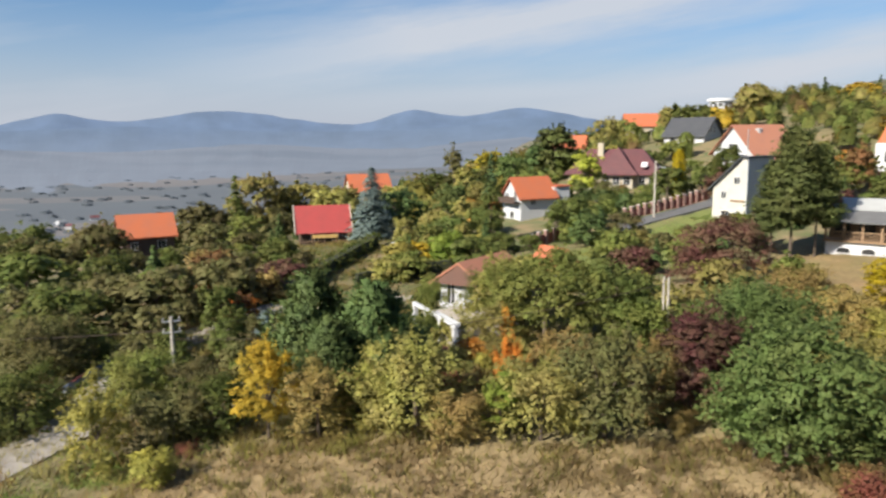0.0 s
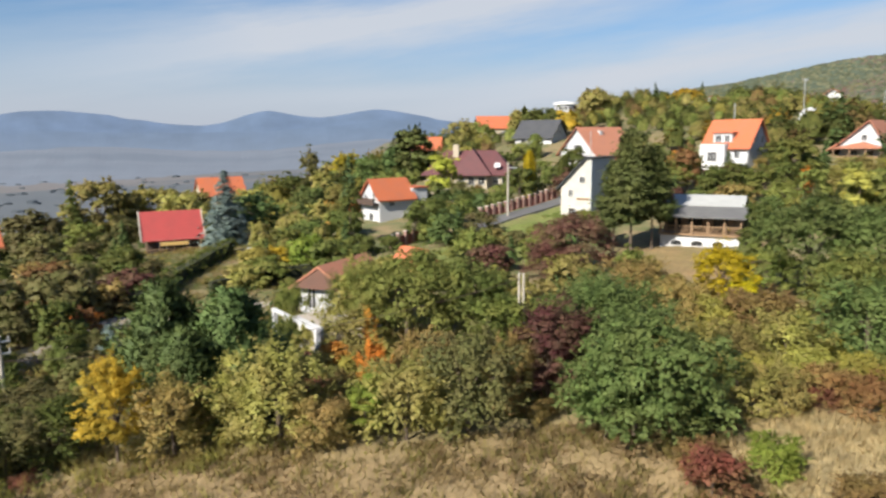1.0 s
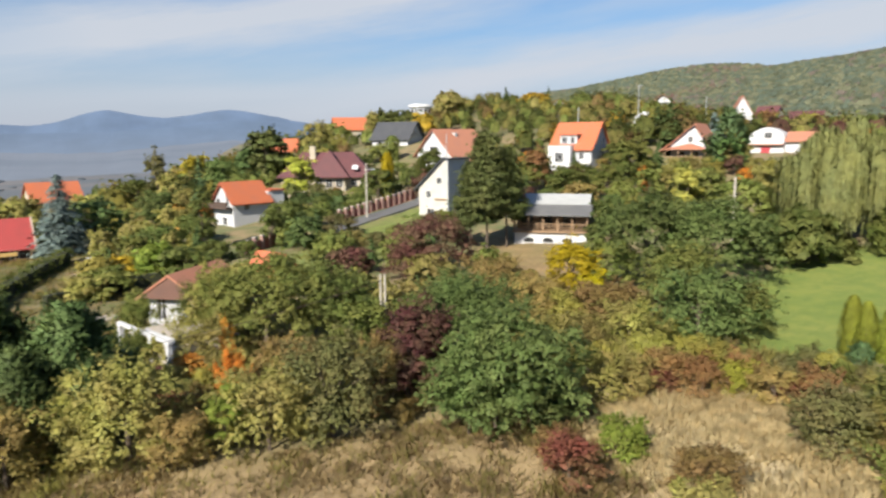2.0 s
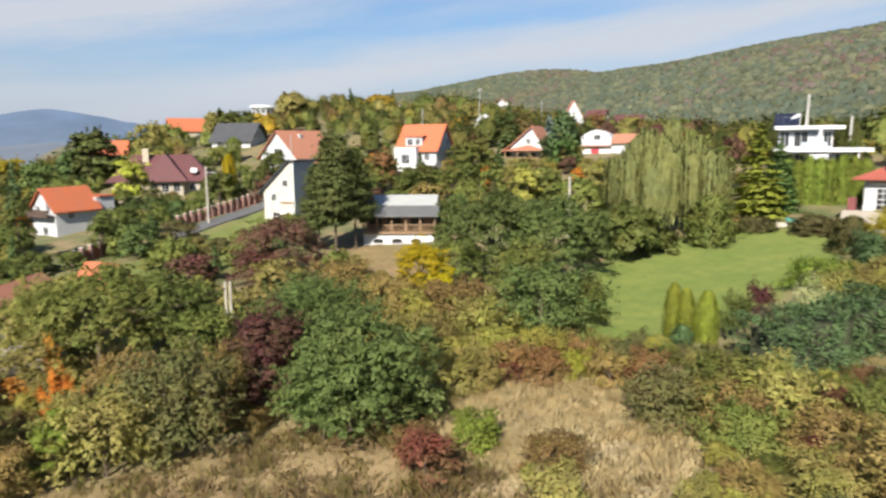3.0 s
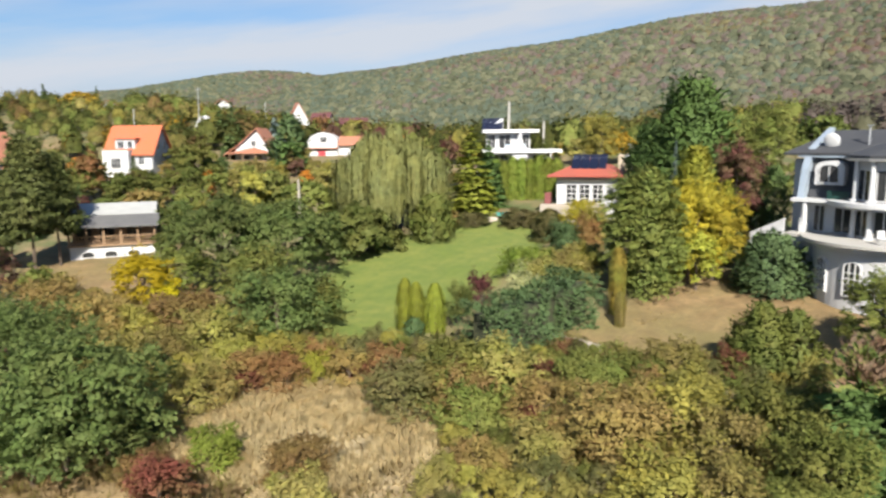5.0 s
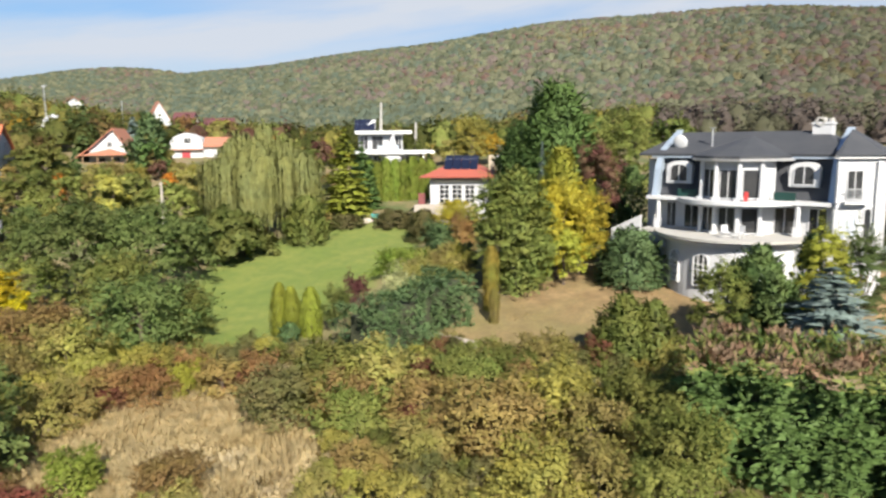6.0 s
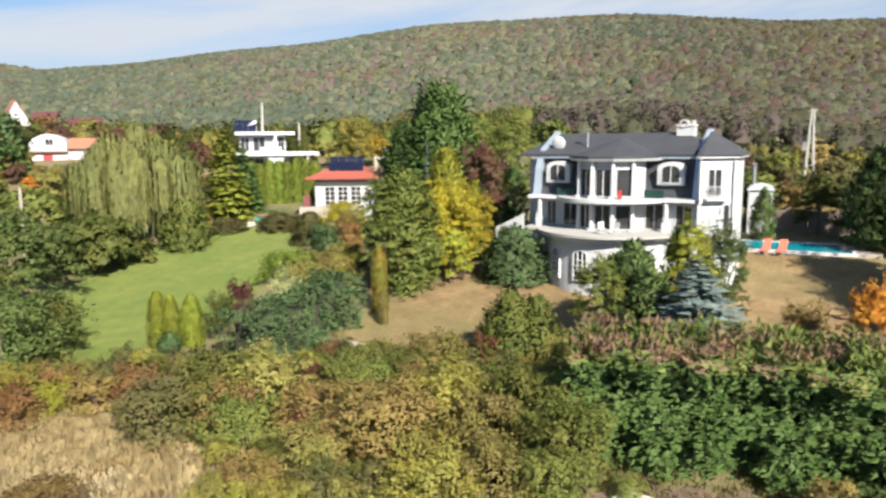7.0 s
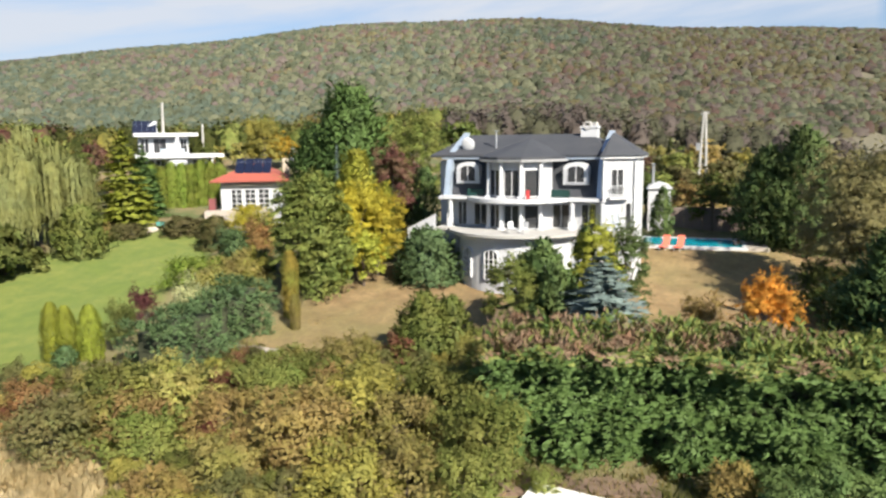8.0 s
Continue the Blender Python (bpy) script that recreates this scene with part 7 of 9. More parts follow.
part("balcony", boxes((-2.6, 2.6, -1.1, 0, 3.3, 3.45), (-2.6, 2.6, -1.1, -1.02, 3.45, 4.35), (-2.6, -2.52, -1.02, 0, 3.45, 4.35)), DARKWOOD, h)
part("lean_to_roof", boxes((-2.4, 2.4, 6.6, 9.4, 5.6, 5.8)), ORANGE_TILE, h)
part("lean_to", boxes((-2.2, 2.2, 6.25, 9.2, -2.0, 5.6)), PLASTER, h)
# tall white house with one steep slope and a grey side
e = thing("house", pose(38.3, 93.0, 4.0, 0, 0, face_to(38.3, 93.0, -30)), "tall off-white house with one steep slope and grey side wall", "house", group="houses of the slope")
bm = bmesh.new()
prism(bm, [(-3.2, -4), (1.5, -4), (1.5, 8.3), (0.8, 8.3), (-3.2, 4.4)], 0, 6.5)
part("wall", bm, surface("stained_render", (0.44, 0.42, 0.385), 0.9, 0.42, 0.7, 5.0), e, "stained off-white rendered wall")
part("side_wall", boxes((1.503, 1.6, 0.0, 6.5, -3, 8.4)), GREYWALL, e, "grey rendered side wall")
bm = bmesh.new()
prism(bm, [(-3.8, 3.85), (0.85, 8.32), (0.85, 8.55), (-3.8, 4.1)], -0.5, 6.9)
prism(bm, [(0.85, 8.32), (1.8, 8.32), (1.8, 8.5), (0.85, 8.55)], -0.3, 6.9)
part("roof", bm, SLATE, e)
for u, v, ww, hh in ((-1.6, 2.9, 0.8, 1.1), (-1.3, 0.2, 1.2, 1.2), (0.5, 0.2, 0.8, 1.2), (0.2, 4.9, 0.9, 1.0)):
    window(e, pose(u, 0, v), ww, hh)
part("stain_board", boxes((-0.6, 1.3, -0.12, 0, 2.6, 2.85)), WOOD, e)
part("lower_wall", boxes((-3.4, 1.7, -0.25, -0.0, -4, -0.4)), CREAM, e)
# maroon hipped roofs
e = thing("house", pose(30.2, 125.0, 6.6, 0, 0, face_to(30.2, 125.0, -8)), "large house with steep maroon hipped roofs and cream walls", "house", group="houses of the slope")
part("wall", boxes((-8.2, 7.2, 0, 9, -3, 2.3), (-2.6, 3.2, -1.6, 0, -3, 2.3)), CREAM, e)
bm = bmesh.new()
hip(bm, -9.0, 8.0, -0.7, 9.7, 2.2, 4.3, 3.8)
part("roof", bm, MAROON_TILE, e)
bm = bmesh.new()
hip(bm, -3.4, 4.0, -2.5, 6.0, 2.25, 4.6, 3.3)
part("roof", bm, MAROON_TILE, e)
part("chimney", boxes((-3.6, -2.6, 3.0, 4.0, 3.0, 7.6)), CREAM, e, "cream plastered chimney")
for u, v, ww in ((-6.4, 0.6, 1.2), (-4.2, 0.6, 1.2), (4.6, 0.6, 1.1), (6.2, 0.6, 1.1)):
    window(e, pose(u, 0, v), ww, 1.2)
for u in (-1.4, 0.4, 2.2):
    window(e, pose(u, -1.6, 0.4), 1.2, 1.5)
part("roof_window", boxes((1.0, 2.0, -0.35, -0.2, 0, 1.0)), TRIM, e).matrix_local = pose(3.4, -0.1, 3.3, -42)
# white gable house with faded orange roof
h = house(51.8, 127.6, 7.9, -46, 9.4, 10.6, 4.5, 4.6, "y", PINK_TILE, PLASTER, "white gabled house with a faded orange tiled roof", [("F", -2.4, 0.8, 1.1, 1.5), ("F", 0.0, 4.4, 2.2, 1.6, 3), ("F", 1.8, 0.8, 1.3, 1.5), ("R", 2.2, 0.9, 1.2, 1.4), ("R", 6.0, 0.9, 1.2, 1.4)], 0.7, (1.2, 4.5, 8.6))
part("wing_wall", boxes((4.71, 6.8, 4.2, 9.4, -3, 3.2)), PLASTER, h)
bm = bmesh.new()
hip(bm, 3.6, 7.4, 3.6, 10.0, 3.2, 2.0, 1.9)
part("wing_roof", bm, PINK_TILE, h)
part("balcony", boxes((-3.2, 3.2, -1.2, 0, 3.9, 4.05), (-3.2, 3.2, -1.2, -1.12, 4.05, 4.8)), TRIM, h)
# dark slate roof, white gable
h = house(52.4, 156.0, 13.0, -28, 9.2, 8.0, 2.6, 3.6, "x", SLATE, PLASTER, "white house with a dark grey slate roof", [("F", -2.6, 0.8, 1.2, 1.3), ("F", 1.6, 0.8, 1.2, 1.3), ("R", 3.0, 3.0, 0.8, 1.6), ("R", 4.6, 3.0, 0.8, 1.6)], 0.6)
# orange roofs among the trees
house(55.3, 197.4, 15.0, 10, 9.5, 7.5, 3.4, 3.2, "x", ORANGE_TILE, CREAM, "house with an orange roof among high trees", [("F", -2, 1, 1.2, 1.3), ("F", 2, 1, 1.2, 1.3)])
house(31.0, 178.0, 9.5, -6, 8.0, 7.5, 3.4, 2.8, "x", ORANGE_TILE, CREAM, "house with an orange hipped roof behind yellow trees", [("F", 0, 1, 1.2, 1.3)])
house(-15.1, 149.2, 0.6, 14, 8.4, 7.0, 4.0, 3.2, "x", ORANGE_TILE, CREAM, "house with a dull orange roof behind a spruce", [("F", -2, 1, 1.2, 1.3), ("F", 2, 1, 1.2, 1.3)])
# white round building on the hilltop
e = thing("house", pose(104.3, 270.6, 25.0, 0, 0, face_to(104.3, 270.6)), "low round white building with a flat roof on the hilltop", "house")
bm = bmesh.new()
bmesh.ops.create_cone(bm, segments=28, radius1=4.4, radius2=4.4, depth=5.0, cap_ends=True)
part("wall", bm, PLASTER, e).matrix_local = pose(0, 4, 1.2)
bm = bmesh.new()
bmesh.ops.create_cone(bm, segments=28, radius1=5.2, radius2=4.9, depth=0.9, cap_ends=True)
part("roof", bm, TRIM, e).matrix_local = pose(0, 4, 4.0)
for k in range(5):
    a = radians(-50 + 25 * k)
    window(e, pose(4.41 * math.sin(a), 4 - 4.41 * math.cos(a), 1.4, 0, 0, math.degrees(a)), 1.4, 1.4)
# orange roof with a dormer and white bay
h = house(70.0, 108.0, 9.6, -24, 7.6, 8.2, 3.9, 4.3, "x", ORANGE_TILE, PLASTER, "white house with an orange roof, dormer and square bay", [("R", 2.6, 4.4, 0.9, 1.3), ("R", 5.4, 4.4, 0.9, 1.3), ("R", 4.0, 1.2, 1.1, 1.3), ("F", 2.0, 1.3, 1.0, 2.0)], 0.5)
part("bay", boxes((-3.7, 0.6, -1.6, 0, 0.6, 4.3), (-3.3, 0.2, -1.4, 0, -2.5, 0.6)), PLASTER, h, "white box-shaped bay")
window(h, pose(-1.5, -1.6, 1.4), 1.6, 1.7, cols=3)
window(h, pose(-1.5, -1.4, -1.8), 1.4, 1.6)
part("dormer", boxes((-2.3, 0.9, 0.4, 3.2, 4.2, 6.1)), PLASTER, h)
window(h, pose(-1.4, 0.4, 4.6), 1.1, 1.2)
window(h, pose(0.1, 0.4, 4.6), 0.9, 1.2)
part("dormer_roof", boxes((-2.6, 1.2, 0.1, 3.4, 6.1, 6.3)), ORANGE_TILE, h)
part("balcony", boxes((1.0, 3.9, -1.2, 0, 1.0, 1.15), (1.0, 3.9, -1.2, -1.1, 1.15, 2.0)), TRIM, h)
# verandah house with the pale roof
e = thing("house", pose(43.6, 71.5, 2.6, 0, 0, face_to(43.6, 71.5, -6)), "low house with a pale grey roof and glazed brown verandah", "house", group="houses of the slope")
part("wall", boxes((-3.8, 4.2, 0, 6.5, -2, 4.4)), WOOD, e)
part("basement", boxes((-3.9, 4.3, -1.8, 0, -2, 1.75)), PLASTER, e, "white basement wall with arched openings")
for u in (-2.2, 0.0, 2.2):
    w_ = window(e, pose(u, -1.8, 0.55), 1.3, 0.45, arch=0.25, cols=1)
part("deck", boxes((-4.1, 4.5, -2.1, 0, 1.75, 1.95)), WOOD, e)
bm = bmesh.new()
prism(bm, [(-2.6, 3.75), (0.3, 4.7), (0.3, 4.85), (-2.6, 3.9)], -4.6, 4.9)
part("verandah_roof", bm, DARK_SHEET, e).matrix_local = pose(0, 0, 0, 0, 0, 90) @ Matrix.Diagonal((1, -1, 1, 1))
bm = bmesh.new()
prism(bm, [(0.25, 4.75), (3.4, 5.75), (3.4, 5.9), (0.25, 4.9)], -3.9, 4.6)
prism(bm, [(3.4, 5.75), (7.0, 4.6), (7.0, 4.75), (3.4, 5.9)], -3.9, 4.6)
part("roof", bm, GREY_SHEET, e).matrix_local = pose(0, 0, 0, 0, 0, 90) @ Matrix.Diagonal((1, -1, 1, 1))
for k in range(6):
    part("post", boxes((-0.09, 0.09, -0.09, 0.09, 1.95, 3.95)), WOOD, e).matrix_local = pose(-3.9 + 1.66 * k, -1.95, 0)
part("railing", boxes((-3.9, 4.4, -2.0, -1.92, 2.75, 2.85), *[(-3.85 + 0.28 * k, -3.77 + 0.28 * k, -1.99, -1.93, 1.95, 2.75) for k in range(30)]), WOOD, e)
for u in (-2.7, -0.4, 2.2):
    window(e, pose(u, 0, 2.2), 1.5, 1.5, frame_mat=DARKWOOD)
part("chimney", boxes((-4.0, -3.2, 1.6, 2.4, 4, 6.9)), BRICK, e, "red brick chimney")
part("gable_wall", boxes((-3.8, 4.2, 0.4, 6.4, 4.4, 4.6)), WOOD, e)
# gabled chalet, orange roof sweeping down one side
h = house(92.5, 103.5, 10.8, -14, 6.6, 8.0, 3.0, 3.6, "y", PINK_TILE, PLASTER, "white chalet with a sweeping orange roof and timber balcony", [("F", -1.2, 0.6, 1.1, 1.2), ("F", 1.2, 0.6, 1.1, 1.2), ("F", 0.2, 3.4, 0.9, 1.1)], 0.7, shift=0.9)
bm = bmesh.new()
prism(bm, [(-6.2, 0.8), (-3.4, 2.9), (-3.4, 3.1), (-6.2, 1.0)], -1.6, 8)
part("side_roof", bm, PINK_TILE, h)
bm = bmesh.new()
prism(bm, [(-4.6, 2.1), (3.9, 2.1), (0.4, 3.2)], -2.2, -0.1)
part("porch_roof", bm, PINK_TILE, h)
part("porch", boxes((-4.2, 3.4, -1.9, 0, -2.5, 0.0)), PLASTER, h)
for k in range(4):
    part("post", boxes((-0.1, 0.1, -0.1, 0.1, 0, 2.2)), WOOD, h).matrix_local = pose(-3.9 + 2.4 * k, -1.75, 0)
part("railing", boxes((-4.1, 3.3, -1.85, -1.77, 0.0, 0.9)), WOOD, h)
# white house with a curved gable and red door
e = thing("house", pose(104.5, 97.0, 11.2, 0, 0, face_to(104.5, 97.0, -8)), "white house with a curved gable and red door", "house", group="houses of the slope")
bm = bmesh.new()
prism(bm, [(-2.9, -3), (2.9, -3), (2.9, 4.0), (2.4, 4.7), (1.0, 5.4), (0, 5.6), (-1.0, 5.4), (-2.4, 4.7), (-2.9, 4.0)], 0, 7)
part("wall", bm, PLASTER, e)
part("canopy", boxes((-3.2, 3.0, -0.7, 0, 2.4, 2.6)), PINK_TILE, e)
window(e, pose(0.2, 0, 3.6), 1.3, 1.1)
part("door", boxes((-0.9, 0.6, -0.06, 0, 0.0, 2.1)), plain("red_door_paint", (0.30, 0.03, 0.04)), e, "red painted double door")
part("wing_wall", boxes((2.9, 10.5, 1.2, 7, -3, 3.1)), PLASTER, e)
bm = bmesh.new()
prism(bm, [(0.6, 2.9), (4.2, 4.6), (7.6, 2.9), (7.6, 3.1), (4.2, 4.8), (0.6, 3.1)], 2.9, 11.0)
part("wing_roof", bm, PINK_TILE, e).matrix_local = pose(0, 0, 0, 0, 0, -90) @ pose(0, 0, 0) @ Matrix.Diagonal((-1, 1, 1, 1))
window(e, pose(6.5, 1.2, 0.8), 1.2, 1.3)
# small houses near the skyline
h = house(156.6, 154.5, 17.6, 8, 6.2, 6.5, 3.2, 5.6, "y", PINK_TILE, PLASTER, "steep white gabled house near the skyline", [("F", 0, 2.4, 1.8, 1.1)], 0.35)
house(163.0, 153.0, 17.2, -30, 6.0, 6.0, 3.0, 3.4, "x", MAROON_TILE, PLASTER, "white house with a dull red roof near the skyline", [("F", 0, 1.0, 1.2, 1.2)])
h = house(172.7, 207.5, 23.4, 6, 6.4, 7.0, 4.6, 2.4, "y", PINK_TILE, PLASTER, "white tower-like house below the wooded hill", [("F", -1.2, 1.0, 1.1, 1.3), ("F", 1.2, 3.4, 1.1, 1.2)], 0.8)
house(182.0, 155.0, 17.5, 0, 9.0, 6.0, 3.0, 2.0, "x", MAROON_TILE, WOOD, "timber house with a dark red roof", [("F", -2, 1, 1.2, 1.2), ("F", 2, 1, 1.2, 1.2)])
house(138.0, 222.0, 24.2, 0, 6.0, 6.0, 3.0, 1.8, "y", PINK_TILE, PLASTER, "small white house on the hilltop", [("F", 0, 1, 1.4, 1.2)])
e = thing("house", pose(124.3, 156.6, 16.6, 0, 0, face_to(124.3, 156.6)), "small rounded white house with dark windows", "house")
bm = bmesh.new()
bmesh.ops.create_uvsphere(bm, u_segments=20, v_segments=12, radius=3.0)
part("wall", bm, PLASTER, e).matrix_local = pose(0, 3, 2.2) @ Matrix.Diagonal((0.95, 1, 1.15, 1))
for u, v in ((-1.3, 2.4), (0.9, 3.4), (0.5, 1.0)):
    window(e, pose(u, 0.45, v), 1.0, 0.9)


# ---- flat-roofed modern house ----
def modern_house():
    e = thing("modern_house", pose(101.5, 52.6, 10.4, 0, 0, face_to(101.5, 52.6, 4)), "white modern house with stacked flat roofs and wide eaves", "house")
    e.matrix_basis = e.matrix_basis @ Matrix.Diagonal((0.85, 1, 0.96, 1))
    part("lower_wall", boxes((-4.6, 5.6, 0, 8, -4, 2.6), (-1.0, 1.8, -1.6, 0, -4, 2.3)), PLASTER, e)
    part("lower_roof", boxes((-6.4, 8.2, -1.6, 9, 2.6, 3.15)), TRIM, e, "thick white flat roof")
    part("upper_wall", boxes((-5.6, 2.6, 2.0, 8, 3.15, 5.9)), PLASTER, e)
    part("upper_roof", boxes((-6.4, 4.2, 0.6, 9, 5.9, 6.45)), TRIM, e, "thick white flat roof")
    part("parapet", boxes((-2.2, 1.6, 0.2, 0.4, 3.15, 4.0)), LEAD, e)
    bm = bmesh.new()
    prism(bm, [(-0.4, 3.15), (0.9, 3.15), (0.9, 5.9), (0.5, 5.9)], 0.6, 2.0)
    part("fin", bm, PLASTER, e, "slanting white wall fin")
    bm = bmesh.new()
    prism(bm, [(-5.2, 6.45), (-2.4, 6.45), (-2.4, 8.3), (-3.0, 8.3)], 3.0, 6.0)
    part("stair_head", bm, PLASTER, e)
    part("solar_panel", boxes((-2.0, 2.0, 0, 0.08, 0, 2.4)), PANEL, e, "dark blue solar panel").matrix_local = pose(-4.6, 2.4, 6.5, -38, 0, -12)
    for u, w, v, h, y in ((-4.7, 1.5, 3.3, 2.3, 2.0), (-2.2, 2.2, 3.3, 2.3, 2.0), (1.8, 1.2, 3.3, 2.3, 2.0), (-2.4, 1.6, 0.0, 2.3, 0.0), (4.0, 2.2, 0.3, 2.0, 0.0), (-3.9, 1.0, 0.4, 1.9, 0)):
        window(e, pose(u, y, v), w, h)
    part("post", boxes((6.0, 6.3, -1.2, -0.9, -4, 2.6)), TRIM, e)
    for x, y, z0, z1 in ((-1.4, 3.6, 6.4, 11.2), (6.0, 9.6, 0.0, 8.0)):
        bm = bmesh.new()
        rod(bm, (x, y, z0), (x + 0.15, y, z1), 0.27, 0.2, 8)
        part("flue", bm, CONCRETE, e)


def panel_material():
    m, nt, b = material("solar_glass", 0.3)
    br = nt.nodes.new("ShaderNodeTexBrick")
    br.offset = 0.0
    br.inputs["Color1"].default_value = br.inputs["Color2"].default_value = (0.005, 0.008, 0.024, 1)
    br.inputs["Mortar"].default_value = (0.25, 0.27, 0.3, 1)
    br.inputs["Scale"].default_value, br.inputs["Mortar Size"].default_value = 1.0, 0.012
    br.inputs["Brick Width"].default_value, br.inputs["Row Height"].default_value = 1.0, 1.7
    co = nt.nodes.new("ShaderNodeTexCoord")
    sp, cb = nt.nodes.new("ShaderNodeSeparateXYZ"), nt.nodes.new("ShaderNodeCombineXYZ")
    nt.links.new(co.outputs["Object"], sp.inputs[0])
    nt.links.new(math_node(nt, "ADD", sp.outputs[0], 0.5), cb.inputs[0])
    nt.links.new(math_node(nt, "ADD", sp.outputs[2], 0.1), cb.inputs[1])
    nt.links.new(cb.outputs[0], br.inputs["Vector"])
    nt.links.new(br.outputs["Color"], b.inputs["Base Color"])
    return m


PANEL = panel_material()
modern_house()


# ---- bungalow with solar panels ----
def bungalow():
    e = thing("bungalow", pose(77.2, 30.2, 7.55, 0, 0, face_to(77.2, 29.6, -6)), "white bungalow with a red tiled hipped roof and solar panels", "house")
    part("wall", boxes((-4.2, 2.6, 0, 8, -3, 3.3)), PLASTER, e)
    bm = bmesh.new()
    hip(bm, -5.2, 3.5, -1.0, 9.0, 3.3, 1.9, 4.2)
    part("roof", bm, tile_material("red_tiles", (0.30, 0.072, 0.048), (0.245, 0.068, 0.048)), e)
    for k in range(4):
        part("solar_panel", boxes((-0.48, 0.48, 0, 0.07, 0, 2.1)), PANEL, e, "dark blue solar panel").matrix_local = pose(-2.2 + 1.0 * k, 0.6, 4.0, -38, 0, -6)
    for k in range(3):
        window(e, pose(-2.5 + 1.5 * k, 0, 0.1), 1.25, 2.2, cols=2, rows=4, name="glazed_door")
    window(e, pose(2.05, 0, 1.0), 0.6, 1.0)
    part("awning", boxes((-3.9, 1.6, -0.5, 0, 2.7, 2.9)), CREAM, e)
    part("chimney", boxes((2.3, 3.0, 5.2, 5.9, 2.5, 5.6)), CREAM, e, "cream chimney stack")
    part("terrace", boxes((-5.8, 1.5, -1.8, -0.004, -2.5, 0.02)), PAVING, e, "pale paved terrace")
    bm = bmesh.new()
    bmesh.ops.create_uvsphere(bm, u_segments=18, v_segments=10, radius=0.38)
    part("satellite_dish", bm, TRIM, e).matrix_local = pose(3.5, 4.6, 5.3) @ Matrix.Diagonal((1, 0.3, 1, 1))
    bm = bmesh.new()
    rod(bm, (3.6, 4.8, 2.6), (3.6, 4.8, 6.9), 0.05, 0.03)
    for z in (5.9, 6.3, 6.7):
        rod(bm, (3.3, 4.8, z), (3.9, 4.8, z), 0.03, 0.03, 4)
    part("aerial", bm, METAL, e)
    part("parasol", boxes((-5.5, -4.8, -0.6, 0.1, 0.0, 1.3)), plain("maroon_cloth", (0.16, 0.05, 0.05), 0.9), e)


bungalow()


# ---- house below with the white arcade ----
def arcade_house():
    x, y = 1.6, 60.5
    e = thing("house", pose(x, y, 0.3, 0, 0, face_to(x, y, -34)), "low white house with an orange roof and brown boarded gable", "house", group="houses of the slope")
    part("wall", boxes((-2.5, 2.5, 0, 6.5, -3, 2.4)), PLASTER, e)
    half = 2.5
    for s in (-1, 1):
        bm = bmesh.new()
        prism(bm, [(s * (half + 0.6), 2.05), (0, 4.1), (0, 4.3), (s * (half + 0.6), 2.25)], -0.8, 7.2)
        part("roof", bm, PINK_TILE, e)
    bm = bmesh.new()
    prism(bm, [(-half - 0.3, 2.25), (half + 0.3, 2.25), (0, 4.15)], -0.7, 0.0)
    part("gable", bm, BROWN_TILE, e, "brown boarded gable")
    window(e, pose(-1.2, 0, 0.3), 0.9, 1.9)
    window(e, pose(1.1, 0, 0.9), 1.0, 1.0)


arcade_house()
e = thing("terrace", pose(-2.28, 53.95, 0.2, 0, 0, -66), "raised terrace with a white arcade front and pale floor", "terrace")
for k in range(4):
    part("pillar", boxes((-0.17, 0.17, -0.17, 0.17, -1.0, 2.1)), PLASTER, e).matrix_local = pose(2.45 * k, 0, 0)
part("beam", boxes((-0.3, 7.6, -0.14, 0.14, 2.1, 2.32)), PLASTER, e)
part("floor", boxes((0.6, 7.2, 0.26, 5.2, -1.5, 1.7)), PAVING, e)
part("parapet", boxes((3.2, 7.2, 0.3, 0.5, 1.704, 2.3)), PLASTER, e)
part("side_wall", boxes((6.2, 7.5, -0.45, -0.25, -1.0, 0.5)), BRICK, e)
house(12.4, 71.2, -0.5, 40, 3.2, 3.6, 2.6, 1.6, "y", ORANGE_TILE, PLASTER, "small outbuilding with an orange roof among trees", [("F", 0, 0.8, 1.0, 1.0)])
house(2.4, 103.0, 0.8, 10, 2.8, 2.2, 1.9, 0.5, "x", plain("ochre_awning", (0.6, 0.3, 0.06), 0.8), WOOD, "small garden shelter with an ochre roof", [], name="garden_shed", over=0.3)
house(-5.5, 92.0, -0.2, 0, 2.4, 1.8, 1.1, 0.6, "x", GREY_SHEET, PLASTER, "small white garden shed with a grey roof", [("F", 0, 0.3, 0.5, 0.6)], name="garden_shed", over=0.2)


# ---- the villa ----
def arc_slab(bm, cx, cy, r, z0, z1, a0=180, a1=360, n=28, back=0.0):
    """A half-round slab that bulges to -y, closed along y = back."""
    pts = [(cx + r * math.cos(radians(a0 + (a1 - a0) * k / n)), cy + r * math.sin(radians(a0 + (a1 - a0) * k / n))) for k in range(n + 1)]
    pts += [(pts[-1][0], back), (pts[0][0], back)] if back > cy else []
    lo, hi = [bm.verts.new((x, y, z0)) for x, y in pts], [bm.verts.new((x, y, z1)) for x, y in pts]
    bm.faces.new(lo[::-1])
    bm.faces.new(hi)
    for k in range(len(pts)):
        j = (k + 1) % len(pts)
        bm.faces.new((lo[k], lo[j], hi[j], hi[k]))


